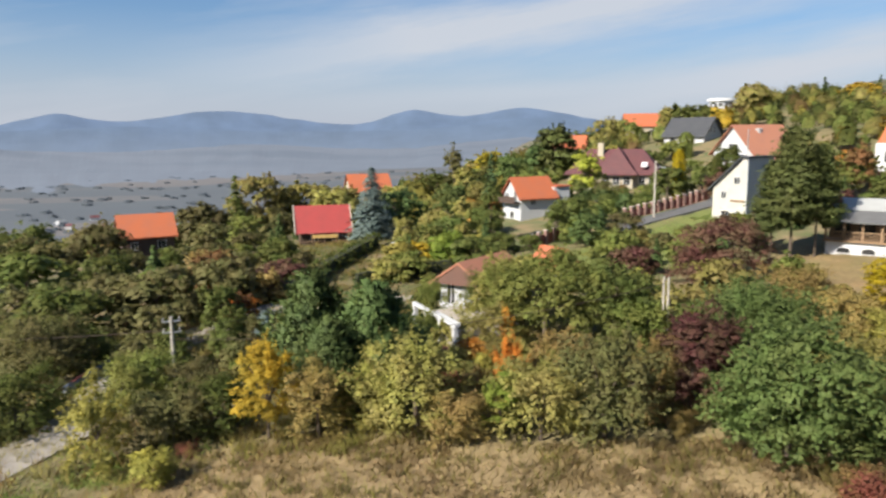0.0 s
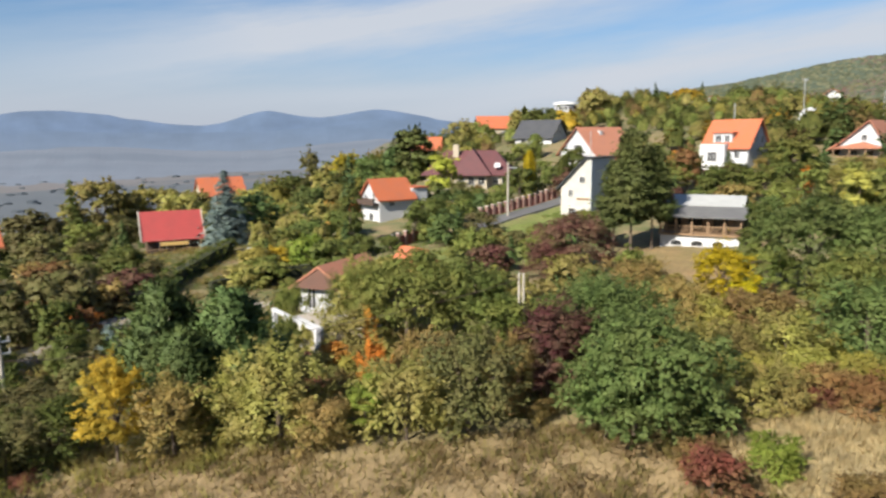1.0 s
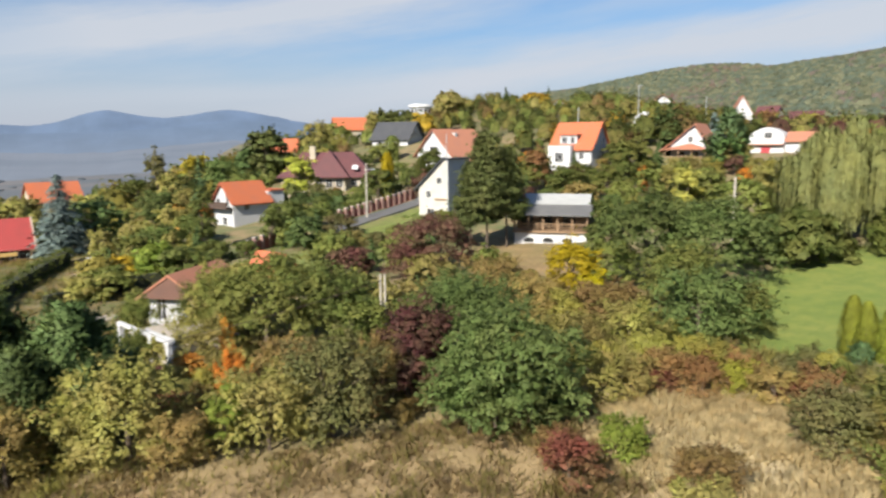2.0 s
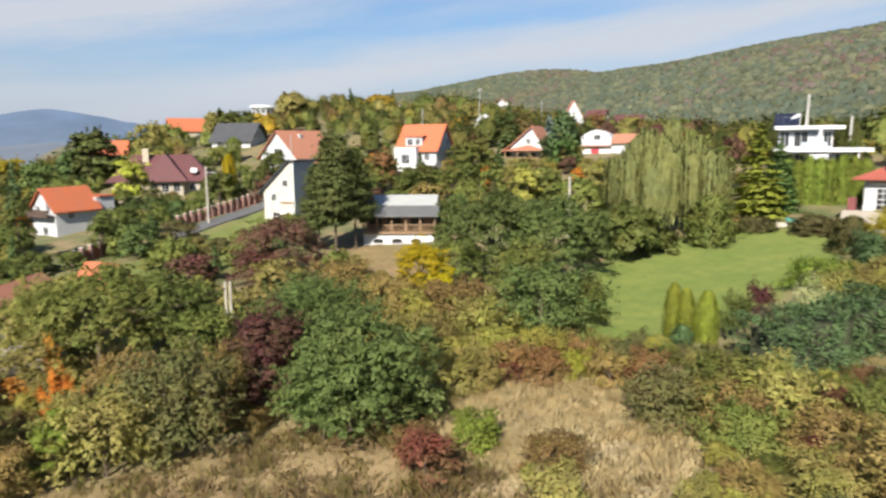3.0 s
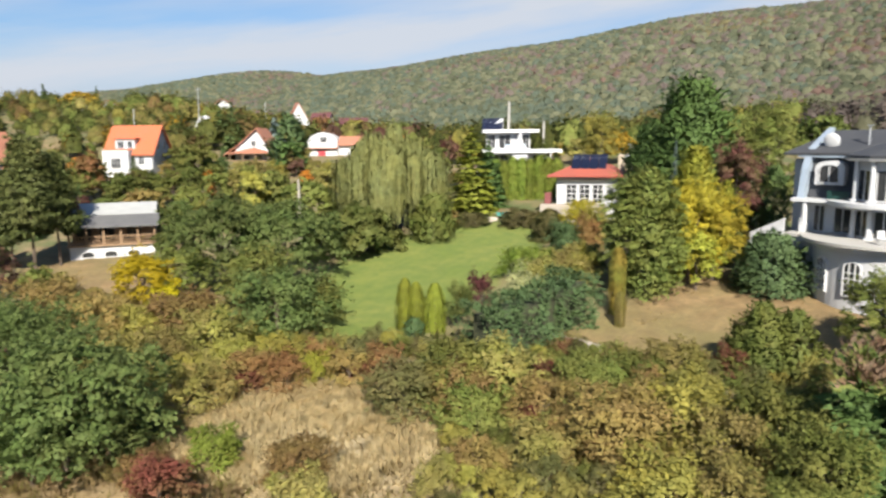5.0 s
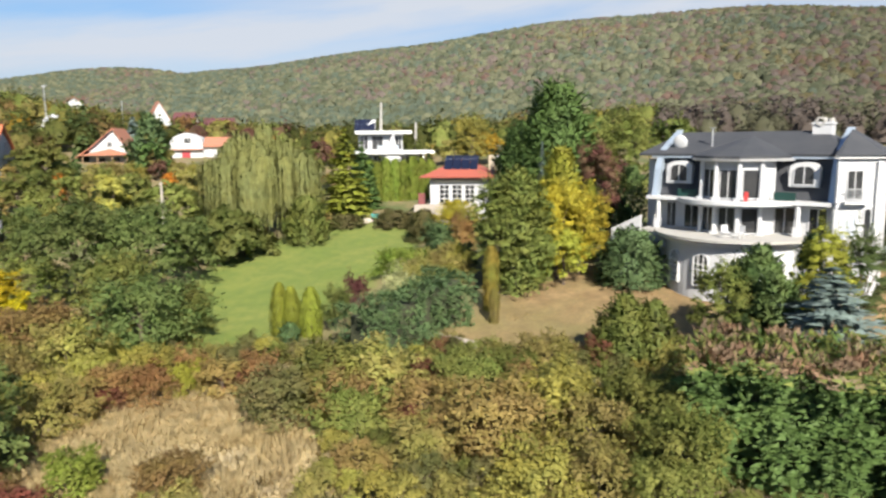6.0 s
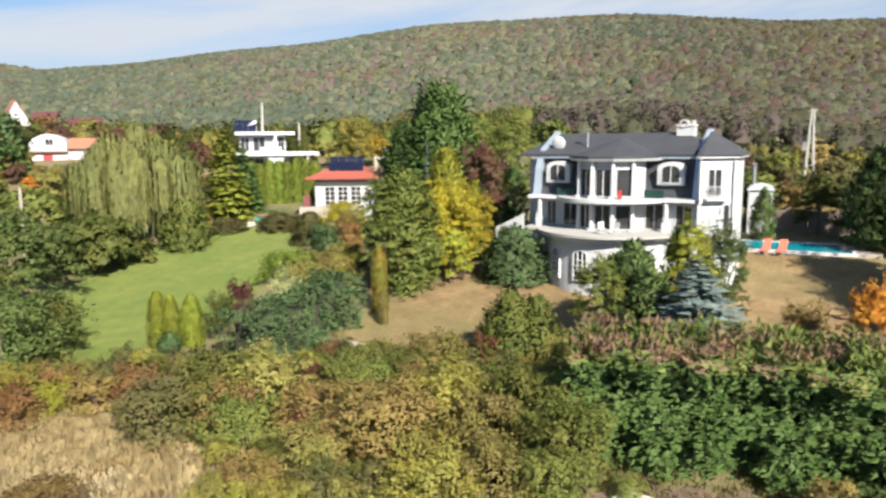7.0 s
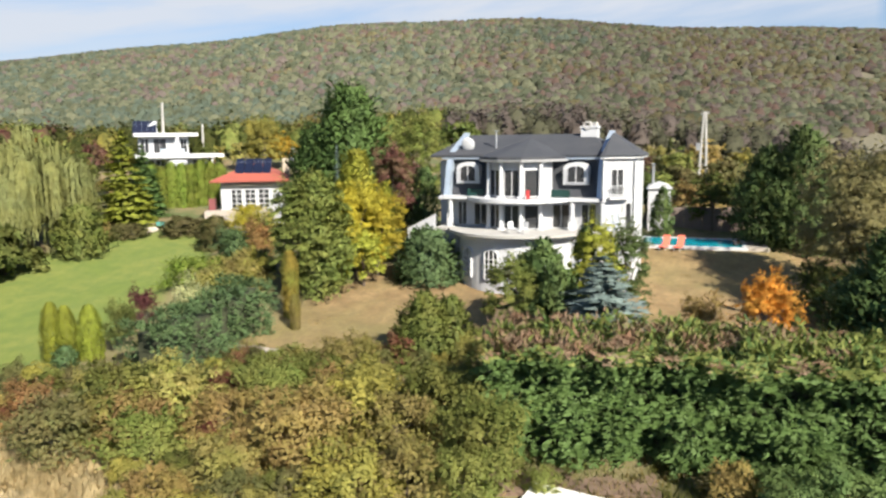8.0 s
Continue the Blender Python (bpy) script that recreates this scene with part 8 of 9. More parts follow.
def villa():
    e = thing("villa", pose(60.0, -0.75, 3.2, 0, 0, face_to(60.0, -0.75, -15.5)), "white villa with dark mansard roof, curved terrace and corner tower", "house")
    CX = -1.45                       # middle of the round bay and terrace
    T, B, EA, RI = 4.45, 7.1, 10.25, 12.0   # terrace, balcony, eaves, ridge
    part("ground_floor", boxes((-8.2, 5.4, 0.0, 9.5, -1.5, B - 0.35)), PLASTER, e)
    part("side_wing", boxes((-9.3, -8.204, 1.2, 8.6, -1.5, EA - 0.2)), PLASTER, e)
    # round basement under the terrace
    bm = bmesh.new()
    arc_slab(bm, CX, 0, 5.2, -1.5, T - 0.6)
    part("basement_drum", bm, PLASTER, e, "curved white basement wall")
    bm = bmesh.new()
    arc_slab(bm, CX, -0.02, 5.4, T - 0.6, T - 0.42)
    arc_slab(bm, CX, -0.02, 5.75, T - 0.42, T - 0.2)
    part("cornice", bm, TRIM, e)
    bm = bmesh.new()
    arc_slab(bm, CX, -0.04, 6.1, T - 0.2, T)
    box(bm, -8.4, CX - 5.9, -2.2, -0.01, T - 0.25, T - 0.005)
    box(bm, CX + 5.9, 8.0, -2.2, -0.01, T - 0.25, T - 0.005)
    part("terrace", bm, CONCRETE, e, "curved terrace with pale stone floor")
    part("terrace_base", boxes((-8.3, CX - 4.6, -2.0, -0.004, -1.5, T - 0.26)), PLASTER, e)
    part("terrace_base", boxes((CX + 4.6, 7.9, -2.0, -0.004, -1.5, T - 0.26)), PLASTER, e)
    bm = bmesh.new()
    prism(bm, [(-11.0, T - 0.6), (-8.4, T + 0.9), (-8.4, T + 1.1), (-11.0, T - 0.2)], -2.3, -2.05)
    prism(bm, [(-11.0, -1), (-8.4, -1), (-8.4, T + 0.9), (-11.0, T - 0.6)], -2.28, -2.07)
    part("stair_wall", bm, PLASTER, e, "sloping white stair parapet")
    for ang in (-38, -9, 20, 49):
        a = radians(ang)
        m = pose(CX + 5.18 * math.sin(a), -5.18 * math.cos(a), 0.72, 0, 0, ang)
        window(e, m, 1.25, 2.1, arch=0.4, cols=3, rows=5, name="arched_window", depth=0.16)
    # ground floor openings behind the terrace
    for u, w in ((-6.7, 0.9), (-5.0, 1.3), (2.1, 1.5), (4.4, 1.3)):
        window(e, pose(u, 0, T + 0.02), w, 2.1, cols=2, name="glazed_door")
    # two-storey bay: five sides of a polygon
    R = 2.75
    angs = [-90, -54, -18, 18, 54, 90]
    bay = [(CX + R * math.sin(radians(a)), -R * math.cos(radians(a)) * 0.9) for a in angs]
    for z0, z1, nm in ((T, B - 0.3, "bay_lower"), (B, EA - 0.1, "bay_upper")):
        bm = bmesh.new()
        lo, hi = [bm.verts.new((x, y, z0)) for x, y in bay], [bm.verts.new((x, y, z1)) for x, y in bay]
        for k in range(5):
            bm.faces.new((lo[k], lo[k + 1], hi[k + 1], hi[k]))
        bm.faces.new(hi)
        bm.faces.new(lo[::-1])
        bm.faces.new((lo[5], lo[0], hi[0], hi[5]))
        part(nm, bm, PLASTER, e)
        for k in (1, 2, 3):
            (x0, y0), (x1, y1) = bay[k], bay[k + 1]
            ang = math.degrees(math.atan2(y1 - y0, x1 - x0))
            window(e, pose((x0 + x1) / 2, (y0 + y1) / 2, z0 + 0.08, 0, 0, ang), 1.35, 2.25, cols=2 if k != 3 else 1, name="glazed_door")
        for k, (x, y) in enumerate(bay[1:5]):
            bm = bmesh.new()
            rod(bm, (x * 1.0, y - 0.28, z0), (x, y - 0.28, z1 + 0.12), 0.19, 0.16, 12)
            box(bm, x - 0.24, x + 0.24, y - 0.52, y - 0.04, z0, z0 + 0.18)
            box(bm, x - 0.24, x + 0.24, y - 0.52, y - 0.04, z1 - 0.1, z1 + 0.08)
            part("column", bm, TRIM, e)
    for u in (-7.5, 3.2):
        bm = bmesh.new()
        rod(bm, (u, -0.85, T), (u, -0.85, B - 0.3), 0.2, 0.17, 12)
        box(bm, u - 0.26, u + 0.26, -1.1, -0.6, T, T + 0.7)
        part("column", bm, TRIM, e)
    # balcony with a round bulge
    bm = bmesh.new()
    arc_slab(bm, CX, 0.5, 4.6, B - 0.32, B - 0.02)
    box(bm, -8.5, 5.5, -1.1, 0.0, B - 0.3, B - 0.03)
    part("balcony", bm, TRIM, e, "white balcony slab with a round bulge")
    bm = bmesh.new()
    arc_slab(bm, CX, 0.5, 4.3, B - 0.5, B - 0.32)
    part("balcony_moulding", bm, PLASTER, e)
    green = plain("dark_green_glass", (0.016, 0.045, 0.04), 0.15)
    part("balustrade", boxes((-5.9, CX - 2.9, -0.95, -0.9, B, B + 0.62)), green, e, "dark green glass balustrade")
    part("balustrade", boxes((CX + 2.9, 3.0, -0.95, -0.9, B, B + 0.62)), green, e, "dark green glass balustrade")
    # mansard slope, eaves band and upper roof
    bm = bmesh.new()
    prism(bm, [(0.02, B), (0.9, EA), (8.6, EA), (9.4, B)], -8.2, 5.4)
    part("mansard", bm, SLATE, e, "steep dark slate mansard").matrix_local = pose(0, 0, 0, 0, 0, 90) @ Matrix.Diagonal((1, -1, 1, 1))
    bm = bmesh.new()
    box(bm, -8.75, 5.5, 0.35, 9.1, EA - 0.08, EA + 0.1)
    part("eaves", bm, LEAD, e)
    bm = bmesh.new()
    hip(bm, -9.85, 5.9, 0.3, 9.2, EA + 0.28, RI - EA, 2.2)
    part("roof", bm, SLATE, e, "dark slate upper roof")
    # hipped roof of the bay
    apex = Vector((CX, 3.2, RI - 0.05))
    rim = [(CX - 3.9, 0.6), (CX - 2.7, -1.9), (CX - 1.0, -3.1), (CX + 1.0, -3.1), (CX + 2.7, -1.9), (CX + 3.9, 0.6)]
    bm = bmesh.new()
    lo = [bm.verts.new((x, y, EA - 0.02)) for x, y in rim]
    hi = [bm.verts.new((x, y, EA + 0.16)) for x, y in rim]
    top = bm.verts.new(apex)
    for k in range(5):
        bm.faces.new((lo[k], lo[k + 1], hi[k + 1], hi[k]))
        bm.faces.new((hi[k], hi[k + 1], top))
    bm.faces.new(lo[::-1])
    bm.faces.new((hi[5], hi[0], top))
    bm.faces.new((lo[5], lo[0], hi[0], hi[5]))
    part("bay_roof", bm, SLATE, e, "dark slate hipped roof over the bay")
    bm = bmesh.new()
    lo = [bm.verts.new((x, y + 0.02, EA - 0.22)) for x, y in rim]
    hi = [bm.verts.new((CX + (x - CX) * 1.03, y * 1.03, EA - 0.03)) for x, y in rim]
    for k in range(5):
        bm.faces.new((lo[k], lo[k + 1], hi[k + 1], hi[k]))
    bm.faces.new(lo[::-1])
    bm.faces.new(hi)
    part("bay_gutter", bm, TRIM, e)
    # parapet bands at both ends
    for x, s in ((-8.0, -1), (5.35, 1)):
        bm = bmesh.new()
        prism(bm, [(-0.6, B - 0.12), (0.15, B - 0.12), (0.7, EA - 0.7), (1.6, EA + 0.5), (4.6, RI + 0.25), (4.6, RI + 0.52), (1.15, EA + 0.72), (0.35, EA - 0.1), (-0.05, EA - 1.0), (-0.35, B + 0.8), (-0.6, B - 0.1)], x - 0.26, x + 0.26)
        part("gable_parapet", bm, LEAD, e, "blue-grey metal-capped gable parapet").matrix_local = pose(0, 0, 0, 0, 0, 90) @ Matrix.Diagonal((1, -1, 1, 1))
    # dormers with arched windows
    for u in (-6.15, 3.3):
        bm = bmesh.new()
        n = 10
        pr = [(-1.05, 0), (1.05, 0), (1.05, 1.35)] + [(1.05 * math.cos(math.pi * k / n), 1.35 + 0.5 * math.sin(math.pi * k / n)) for k in range(1, n)] + [(-1.05, 1.35)]
        prism(bm, pr, 0.0, 1.6)
        part("dormer", bm, TRIM, e, "white arched dormer").matrix_local = pose(u, -0.12, B + 1.0)
        window(e, pose(u, -0.12, B + 1.14), 1.5, 1.12, arch=0.36, cols=2, rows=1, name="arched_window")
    # corner tower
    X0, X1 = 5.6, 8.0
    def footprint(pts, z0, z1):
        bm = bmesh.new()
        lo, hi = [bm.verts.new((x, y, z0)) for x, y in pts], [bm.verts.new((x, y, z1)) for x, y in pts]
        bm.faces.new(lo[::-1])
        bm.faces.new(hi)
        for k in range(len(pts)):
            j = (k + 1) % len(pts)
            bm.faces.new((lo[k], lo[j], hi[j], hi[k]))
        return bm

    A, C = Vector((X0 + 0.1, -1.15)), Vector((X1, 0.55))
    slant = math.degrees(math.atan2(C.y - A.y, C.x - A.x))

    def on_front(f, z, out=0.0):
        """A place on the slanting front, f of its width from the parapet."""
        p = A.lerp(C, f)
        return pose(p.x, p.y, z, 0, 0, slant) @ pose(0, -out, 0)

    part("tower", footprint([(X0, A.y), (A.x, A.y), (C.x, C.y), (X1, 5.0), (X0, 5.0)], -1.5, EA), PLASTER, e)
    part("tower_cornice", footprint([(X0 - 0.1, A.y - 0.3), (A.x + 0.1, A.y - 0.3), (C.x + 0.3, C.y - 0.15), (X1 + 0.3, 5.3), (X0 - 0.1, 5.3)], EA, EA + 0.22), TRIM, e)
    bm = bmesh.new()
    v = [bm.verts.new(p) for p in ((X0 - 0.1, -1.55, EA + 0.22), (X0 + 0.3, -1.55, EA + 0.22), (X1 + 0.45, 0.3, EA + 0.22), (X1 + 0.45, 5.4, EA + 0.22), (X0 - 0.1, 5.4, EA + 0.22), (X0 + 0.2, 2.2, RI + 0.3), (X0 + 0.2, 3.6, RI + 0.3))]
    for f in ((0, 1, 5), (1, 2, 5), (2, 3, 6, 5), (3, 4, 6), (4, 0, 5, 6), (4, 3, 2, 1, 0)):
        bm.faces.new([v[i] for i in f])
    part("tower_roof", bm, SLATE, e, "dark slate hipped tower roof")
    window(e, on_front(0.42, B + 0.25), 1.15, 2.1, cols=2, name="glazed_door")
    part("balcony_rail", boxes((-0.8, 0.8, -0.55, -0.5, 1.0, 1.06), *[(-0.8 + 0.13 * k, -0.77 + 0.13 * k, -0.54, -0.51, 0.1, 1.0) for k in range(13)]), METAL, e).matrix_local = on_front(0.42, B)
    part("balcony_floor", boxes((-0.85, 0.85, -0.6, 0.0, -0.05, 0.1)), TRIM, e).matrix_local = on_front(0.42, B)
    part("string_course", boxes((-1.45, 1.5, -0.1, 0.0, -0.3, -0.1)), TRIM, e).matrix_local = on_front(0.5, B)
    # arched niche and dark opening, both built as windows; the niche pane is grey
    window(e, on_front(0.32, T + 0.1), 1.2, 1.5, arch=0.35, cols=1, name="arched_window", glass=GREYWALL)
    window(e, on_front(0.78, T + 0.02), 0.6, 2.1, arch=0.2, cols=1, name="glazed_door")
    part("tower_pilaster", boxes((-0.17, 0.17, -0.25, 0.1, T, EA - 0.2)), TRIM, e).matrix_local = on_front(0.98, 0)
    part("tower_pilaster", boxes((-0.14, 0.14, -0.2, 0.1, B, EA - 0.2)), TRIM, e).matrix_local = on_front(0.02, 0)
    # chimney with a round cowl, satellite dish, vent pipe
    bm = boxes((2.75, 4.15, 4.0, 5.2, RI - 0.6, RI + 0.95), (2.68, 4.22, 3.93, 5.27, RI + 0.75, RI + 0.9))
    part("chimney", bm, PLASTER, e, "white plastered chimney")
    bm = bmesh.new()
    for k in range(14):
        a0, a1 = math.pi * 2 * k / 14, math.pi * 2 * (k + 1) / 14
        prism(bm, [(3.3 + r * math.cos(a), RI + 0.98 + r * math.sin(a)) for a, r in ((a0, 0.22), (a1, 0.22), (a1, 0.36), (a0, 0.36))], 3.9, 5.0)
    rod(bm, (3.95, 4.6, RI + 0.9), (3.95, 4.6, RI + 1.25), 0.22, 0.22, 12)
    part("chimney_cowl", bm, CONCRETE, e)
    bm = bmesh.new()
    bmesh.ops.create_uvsphere(bm, u_segments=24, v_segments=14, radius=0.62)
    for q in list(bm.verts):
        q.co.y = q.co.y * 0.28
    part("satellite_dish", bm, TRIM, e, "round white satellite dish").matrix_local = pose(-6.75, 1.5, RI - 0.55, 12)
    bm = bmesh.new()
    rod(bm, (-6.75, 1.9, RI - 1.4), (-6.75, 1.6, RI - 0.6), 0.05, 0.05)
    part("dish_bracket", bm, METAL, e)
    bm = bmesh.new()
    rod(bm, (-4.2, 1.8, RI - 1.2), (-4.2, 1.8, RI + 0.6), 0.06, 0.06)
    box(bm, -4.4, -4.0, 1.6, 2.0, RI + 0.55, RI + 0.62)
    part("vent_pipe", bm, METAL, e)
    return e


villa()


def garden_chair(x, y, z, turn, mat):
    e = thing("garden_chair", pose(x, y, z, 0, 0, turn), "white garden chair on the curved terrace", "chair", group="terrace chairs")
    part("seat", boxes((-0.25, 0.25, -0.25, 0.25, 0.42, 0.46)), mat, e)
    part("backrest", boxes((-0.25, 0.25, 0.21, 0.25, 0.46, 0.95)), mat, e)
    for sx in (-0.22, 0.22):
        for sy in (-0.22, 0.22):
            part("leg", boxes((sx - 0.025, sx + 0.025, sy - 0.025, sy + 0.025, 0, 0.42)), mat, e)


garden_chair(56.0, 1.25, 7.65, -60, TRIM)
garden_chair(55.9, 0.3, 7.65, -125, TRIM)
e = thing("armchair", pose(57.05, 0.0, 10.3, 0, 0, -90), "red armchair on the upper balcony", "chair")
RED = plain("red_cloth", (0.35, 0.03, 0.03), 0.8)
part("seat", boxes((-0.15, 0.15, -0.2, 0.15, 0.02, 0.34)), RED, e)
part("backrest", boxes((-0.15, 0.15, 0.09, 0.15, 0.34, 0.7)), RED, e)


# ---- pool, loungers ----
def pool():
    a, b = Vector((71.8, -11.5)), Vector((69.9, -20.3))
    mid, dirv = (a + b) / 2, (b - a)
    ang = math.degrees(math.atan2(dirv.y, dirv.x))
    L = dirv.length / 2
    e = thing("swimming_pool", pose(mid.x, mid.y, 4.92, 0, 0, ang), "long blue swimming pool with a pale stone rim", "pool")
    part("rim", boxes((-L - 0.4, L + 0.4, -3.1, -2.75, -0.5, 0.06), (-L - 0.4, L + 0.4, 2.75, 3.15, -0.5, 0.06), (-L - 0.4, -L, -2.75, 2.75, -0.5, 0.06), (L, L + 0.4, -2.75, 2.75, -0.5, 0.06)), TRIM, e, "pale stone rim")
    part("cover_deck", boxes((L + 0.404, L + 2.2, -3.1, 3.1, -0.5, 0.1)), PAVING, e, "beige deck at the end of the pool")
    m, nt, b_ = material("pool_water", 0.05)
    geo = nt.nodes.new("ShaderNodeNewGeometry")
    c = mixrgb(nt, noise_node(nt, geo.outputs["Position"], 1.2, 3), (0.0, 0.20, 0.27), (0.01, 0.28, 0.36))
    nt.links.new(c, b_.inputs["Base Color"])
    bump(nt, b_, noise_node(nt, geo.outputs["Position"], 3.0, 3), 0.15, 0.05)
    part("water", boxes((-L, L, -2.75, 2.75, -0.4, 0.0)), m, e, "clear turquoise water")
    coral = plain("coral_cloth", (0.75, 0.16, 0.10), 0.7)
    for u in (-L + 2.1, -L + 3.4):
        p = e.matrix_basis @ Vector((u, -3.6, -0.2))
        s = thing("sun_lounger", pose(p.x, p.y, p.z, 0, 0, ang - 12), "coral-red sun lounger standing beside the pool", "lounger", group="loungers by the pool")
        part("seat", boxes((-0.32, 0.32, -1.0, 0.5, 0.28, 0.36)), coral, s)
        part("backrest", boxes((-0.32, 0.32, 0, 1.0, 0, 0.08)), coral, s).matrix_local = pose(0, 0.48, 0.3, 62)
        for lx in (-0.28, 0.28):
            for ly in (-0.9, 0.4):
                part("leg", boxes((lx - 0.03, lx + 0.03, ly - 0.03, ly + 0.03, 0, 0.28)), TRIM, s)


pool()


# ---- hedges, fences, roads, poles ----
def hedge(name, pts, width, height, kind, label, leaf=0.4, density=26, brown=0.0, lump=0.25, per=4, reach=0.25, dead_from=-1e9):
    """A clipped or shaggy hedge along pts: sprays over its sides and top, and a dark core box."""
    rng = np.random.default_rng(int(abs(pts[0][0]) * 7 + 3))
    x0, y0 = pts[0]
    e = thing(name, pose(x0, y0, gz(x0, y0)), label, "hedge")
    z0 = gz(x0, y0)
    P, N, A, S, SH = [], [], [], [], []
    for (xa, ya), (xb, yb) in zip(pts, pts[1:]):
        a, b = np.array([xa, ya]), np.array([xb, yb])
        L = np.linalg.norm(b - a)
        t, n = (b - a) / L, np.array([-(b - a)[1], (b - a)[0]]) / L
        area = L * (2 * height + width)
        sprays = max(1, int(area * density / per))
        m = sprays * per
        u = np.repeat(rng.uniform(0, L, sprays), per)
        q = np.repeat(rng.uniform(0, 2 * height + width, sprays), per)
        side = np.where(q < height, -1, np.where(q < 2 * height, 1, 0))
        h = np.where(side == 0, height, np.where(q < height, q, q - height))
        across = np.where(side == 0, q - 2 * height - width / 2, side * width / 2)
        wob = np.array([noise.noise((uu * 0.55 + xa, hh * 0.7, s * 3.0)) for uu, hh, s in zip(u, h, side)])
        across = across + np.where(side == 0, 0, side * wob * lump * 2)
        h = h + np.where(side == 0, wob * lump * 1.6, 0) + rng.normal(size=m) * 0.08
        base = a[None] + t[None] * u[:, None]
        xy = base + n[None] * (across + rng.normal(size=m) * 0.12)[:, None]
        zz = ground_z(base[:, 0], base[:, 1]) + np.maximum(h, 0.05)
        P.append(np.stack([xy[:, 0] - x0, xy[:, 1] - y0, zz - z0], 1))
        nn = np.stack([n[0] * side, n[1] * side, np.where(side == 0, 1.0, 0.25)], 1) + rng.normal(size=(m, 3)) * 0.45
        lead = np.repeat(rng.normal(size=(sprays, 3)), per, axis=0) * np.array([0.55, 0.55, 0.26])
        al = unit(np.stack([n[0] * side * 0.9, n[1] * side * 0.9, np.where(side == 0, 0.6, 0.12)], 1) + lead)
        f = np.tile(np.linspace(-0.1, 1.0, per), sprays)[:, None]
        cross = unit(np.cross(al, np.array([0.2, 0.1, 1.0])))
        P[-1] = P[-1] + al * f * reach + cross * rng.normal(size=(m, 1)) * reach * 0.22 * (1.1 - f) - np.array([0, 0, 1.0]) * f * f * reach * 0.3
        al = unit(al + cross * rng.normal(size=(m, 1)) * 0.7)
        SH.append(np.stack([n[0] * side, n[1] * side, np.where(side == 0, 1.0, 0.3)], 1))
        N.append(nn), A.append(al), S.append(leaf * rng.uniform(0.5, 1.3, m))
    SH = np.concatenate(SH)
    P, N, A, S = np.concatenate(P), np.concatenate(N), unit(np.concatenate(A)), np.concatenate(S)
    N = N - A * (N * A).sum(1, keepdims=True)
    v, sh = leaves(P, N, S, rng, 0.5, A, N * 0.6 + SH)
    top = P[:, 2] > np.quantile(P[:, 2], 0.74) if brown else np.zeros(len(P), bool)
    patch = np.array([noise.noise((a * 0.5, b * 0.5, 4.0)) for a, b in P[:, :2]])
    dead = top & (rng.uniform(0, 1, len(P)) < brown + patch * 1.7 - 0.55 * (P[:, 1] + y0 < dead_from))
    if brown:
        high = P[:, 2] > np.quantile(P[:, 2], 0.72)
        fresh = high & ~dead & (rng.uniform(0, 1, len(P)) < 0.65)
        part("young_growth", leaf_mesh("young_growth", (v[fresh], sh[fresh]), LEAF["tips"]), None, e, "light green young shoots along the top")
        v, sh, twigs = v[~fresh], sh[~fresh], dead[~fresh]
        dv, ds = leaves(P[dead] + np.array([0, 0, 0.1]), N[dead], S[dead] * 1.0, rng, 0.26, A[dead] + np.array([0, 0, 0.5]) + rng.normal(size=(dead.sum(), 3)) * 0.35, N[dead] * 0.6 + SH[dead])
        dead = twigs
    part("foliage", leaf_mesh("foliage", (v[~dead], sh[~dead]), LEAF[kind]), None, e)
    if brown:
        part("dead_growth", leaf_mesh("dead_growth", (dv, ds), LEAF["deadwood"]), None, e, "brown cut twigs along the top")
    # near-black box inside, its colour standing in for shade between the sprays
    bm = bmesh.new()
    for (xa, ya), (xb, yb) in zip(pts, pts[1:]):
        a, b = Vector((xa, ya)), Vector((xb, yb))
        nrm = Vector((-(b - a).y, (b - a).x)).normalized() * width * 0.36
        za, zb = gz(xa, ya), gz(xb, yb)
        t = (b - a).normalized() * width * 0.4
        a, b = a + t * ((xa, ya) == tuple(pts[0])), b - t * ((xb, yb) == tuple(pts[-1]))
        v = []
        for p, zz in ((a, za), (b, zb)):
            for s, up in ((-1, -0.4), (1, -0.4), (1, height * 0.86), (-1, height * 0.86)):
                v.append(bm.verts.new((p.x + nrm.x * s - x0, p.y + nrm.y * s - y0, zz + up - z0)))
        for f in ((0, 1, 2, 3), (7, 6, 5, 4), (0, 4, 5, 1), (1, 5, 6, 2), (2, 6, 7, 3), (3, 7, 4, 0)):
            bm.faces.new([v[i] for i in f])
    part("core", bm, SHADE_CORE, e)
    return e


SHADE_CORE = surface("hedge_core", (0.035, 0.04, 0.018), 0.95, 0.4, 2.0, 8.0)
LEAF["deadwood"] = leaf_material("dead_twigs", (0.19, 0.145, 0.09), (0.32, 0.26, 0.17), (0.22, 0.12, 0.065), 0.1)
LEAF["tips"] = leaf_material("scale_leaf_tips", (0.150, 0.200, 0.048), (0.240, 0.285, 0.080), (0.190, 0.220, 0.062), 0.25)
hedge("hedge", [(33.4, 1.6), (33.4, -4.0), (32.6, -10.0), (30.0, -22.0)], 5.2, 5.0, "leyland", "tall dark green conifer hedge with a browned cut top", 0.29, 250, 0.62, 0.8, 20, 1.0, -6.5)
hedge("hedge", [(48.3, 19.6), (42.5, 20.6), (36.8, 22.2)], 2.9, 3.2, "juniper", "broad clipped blue-green juniper hedge beside the dry lawn", 0.17, 150, 0.0, 0.6, 14, 0.45)
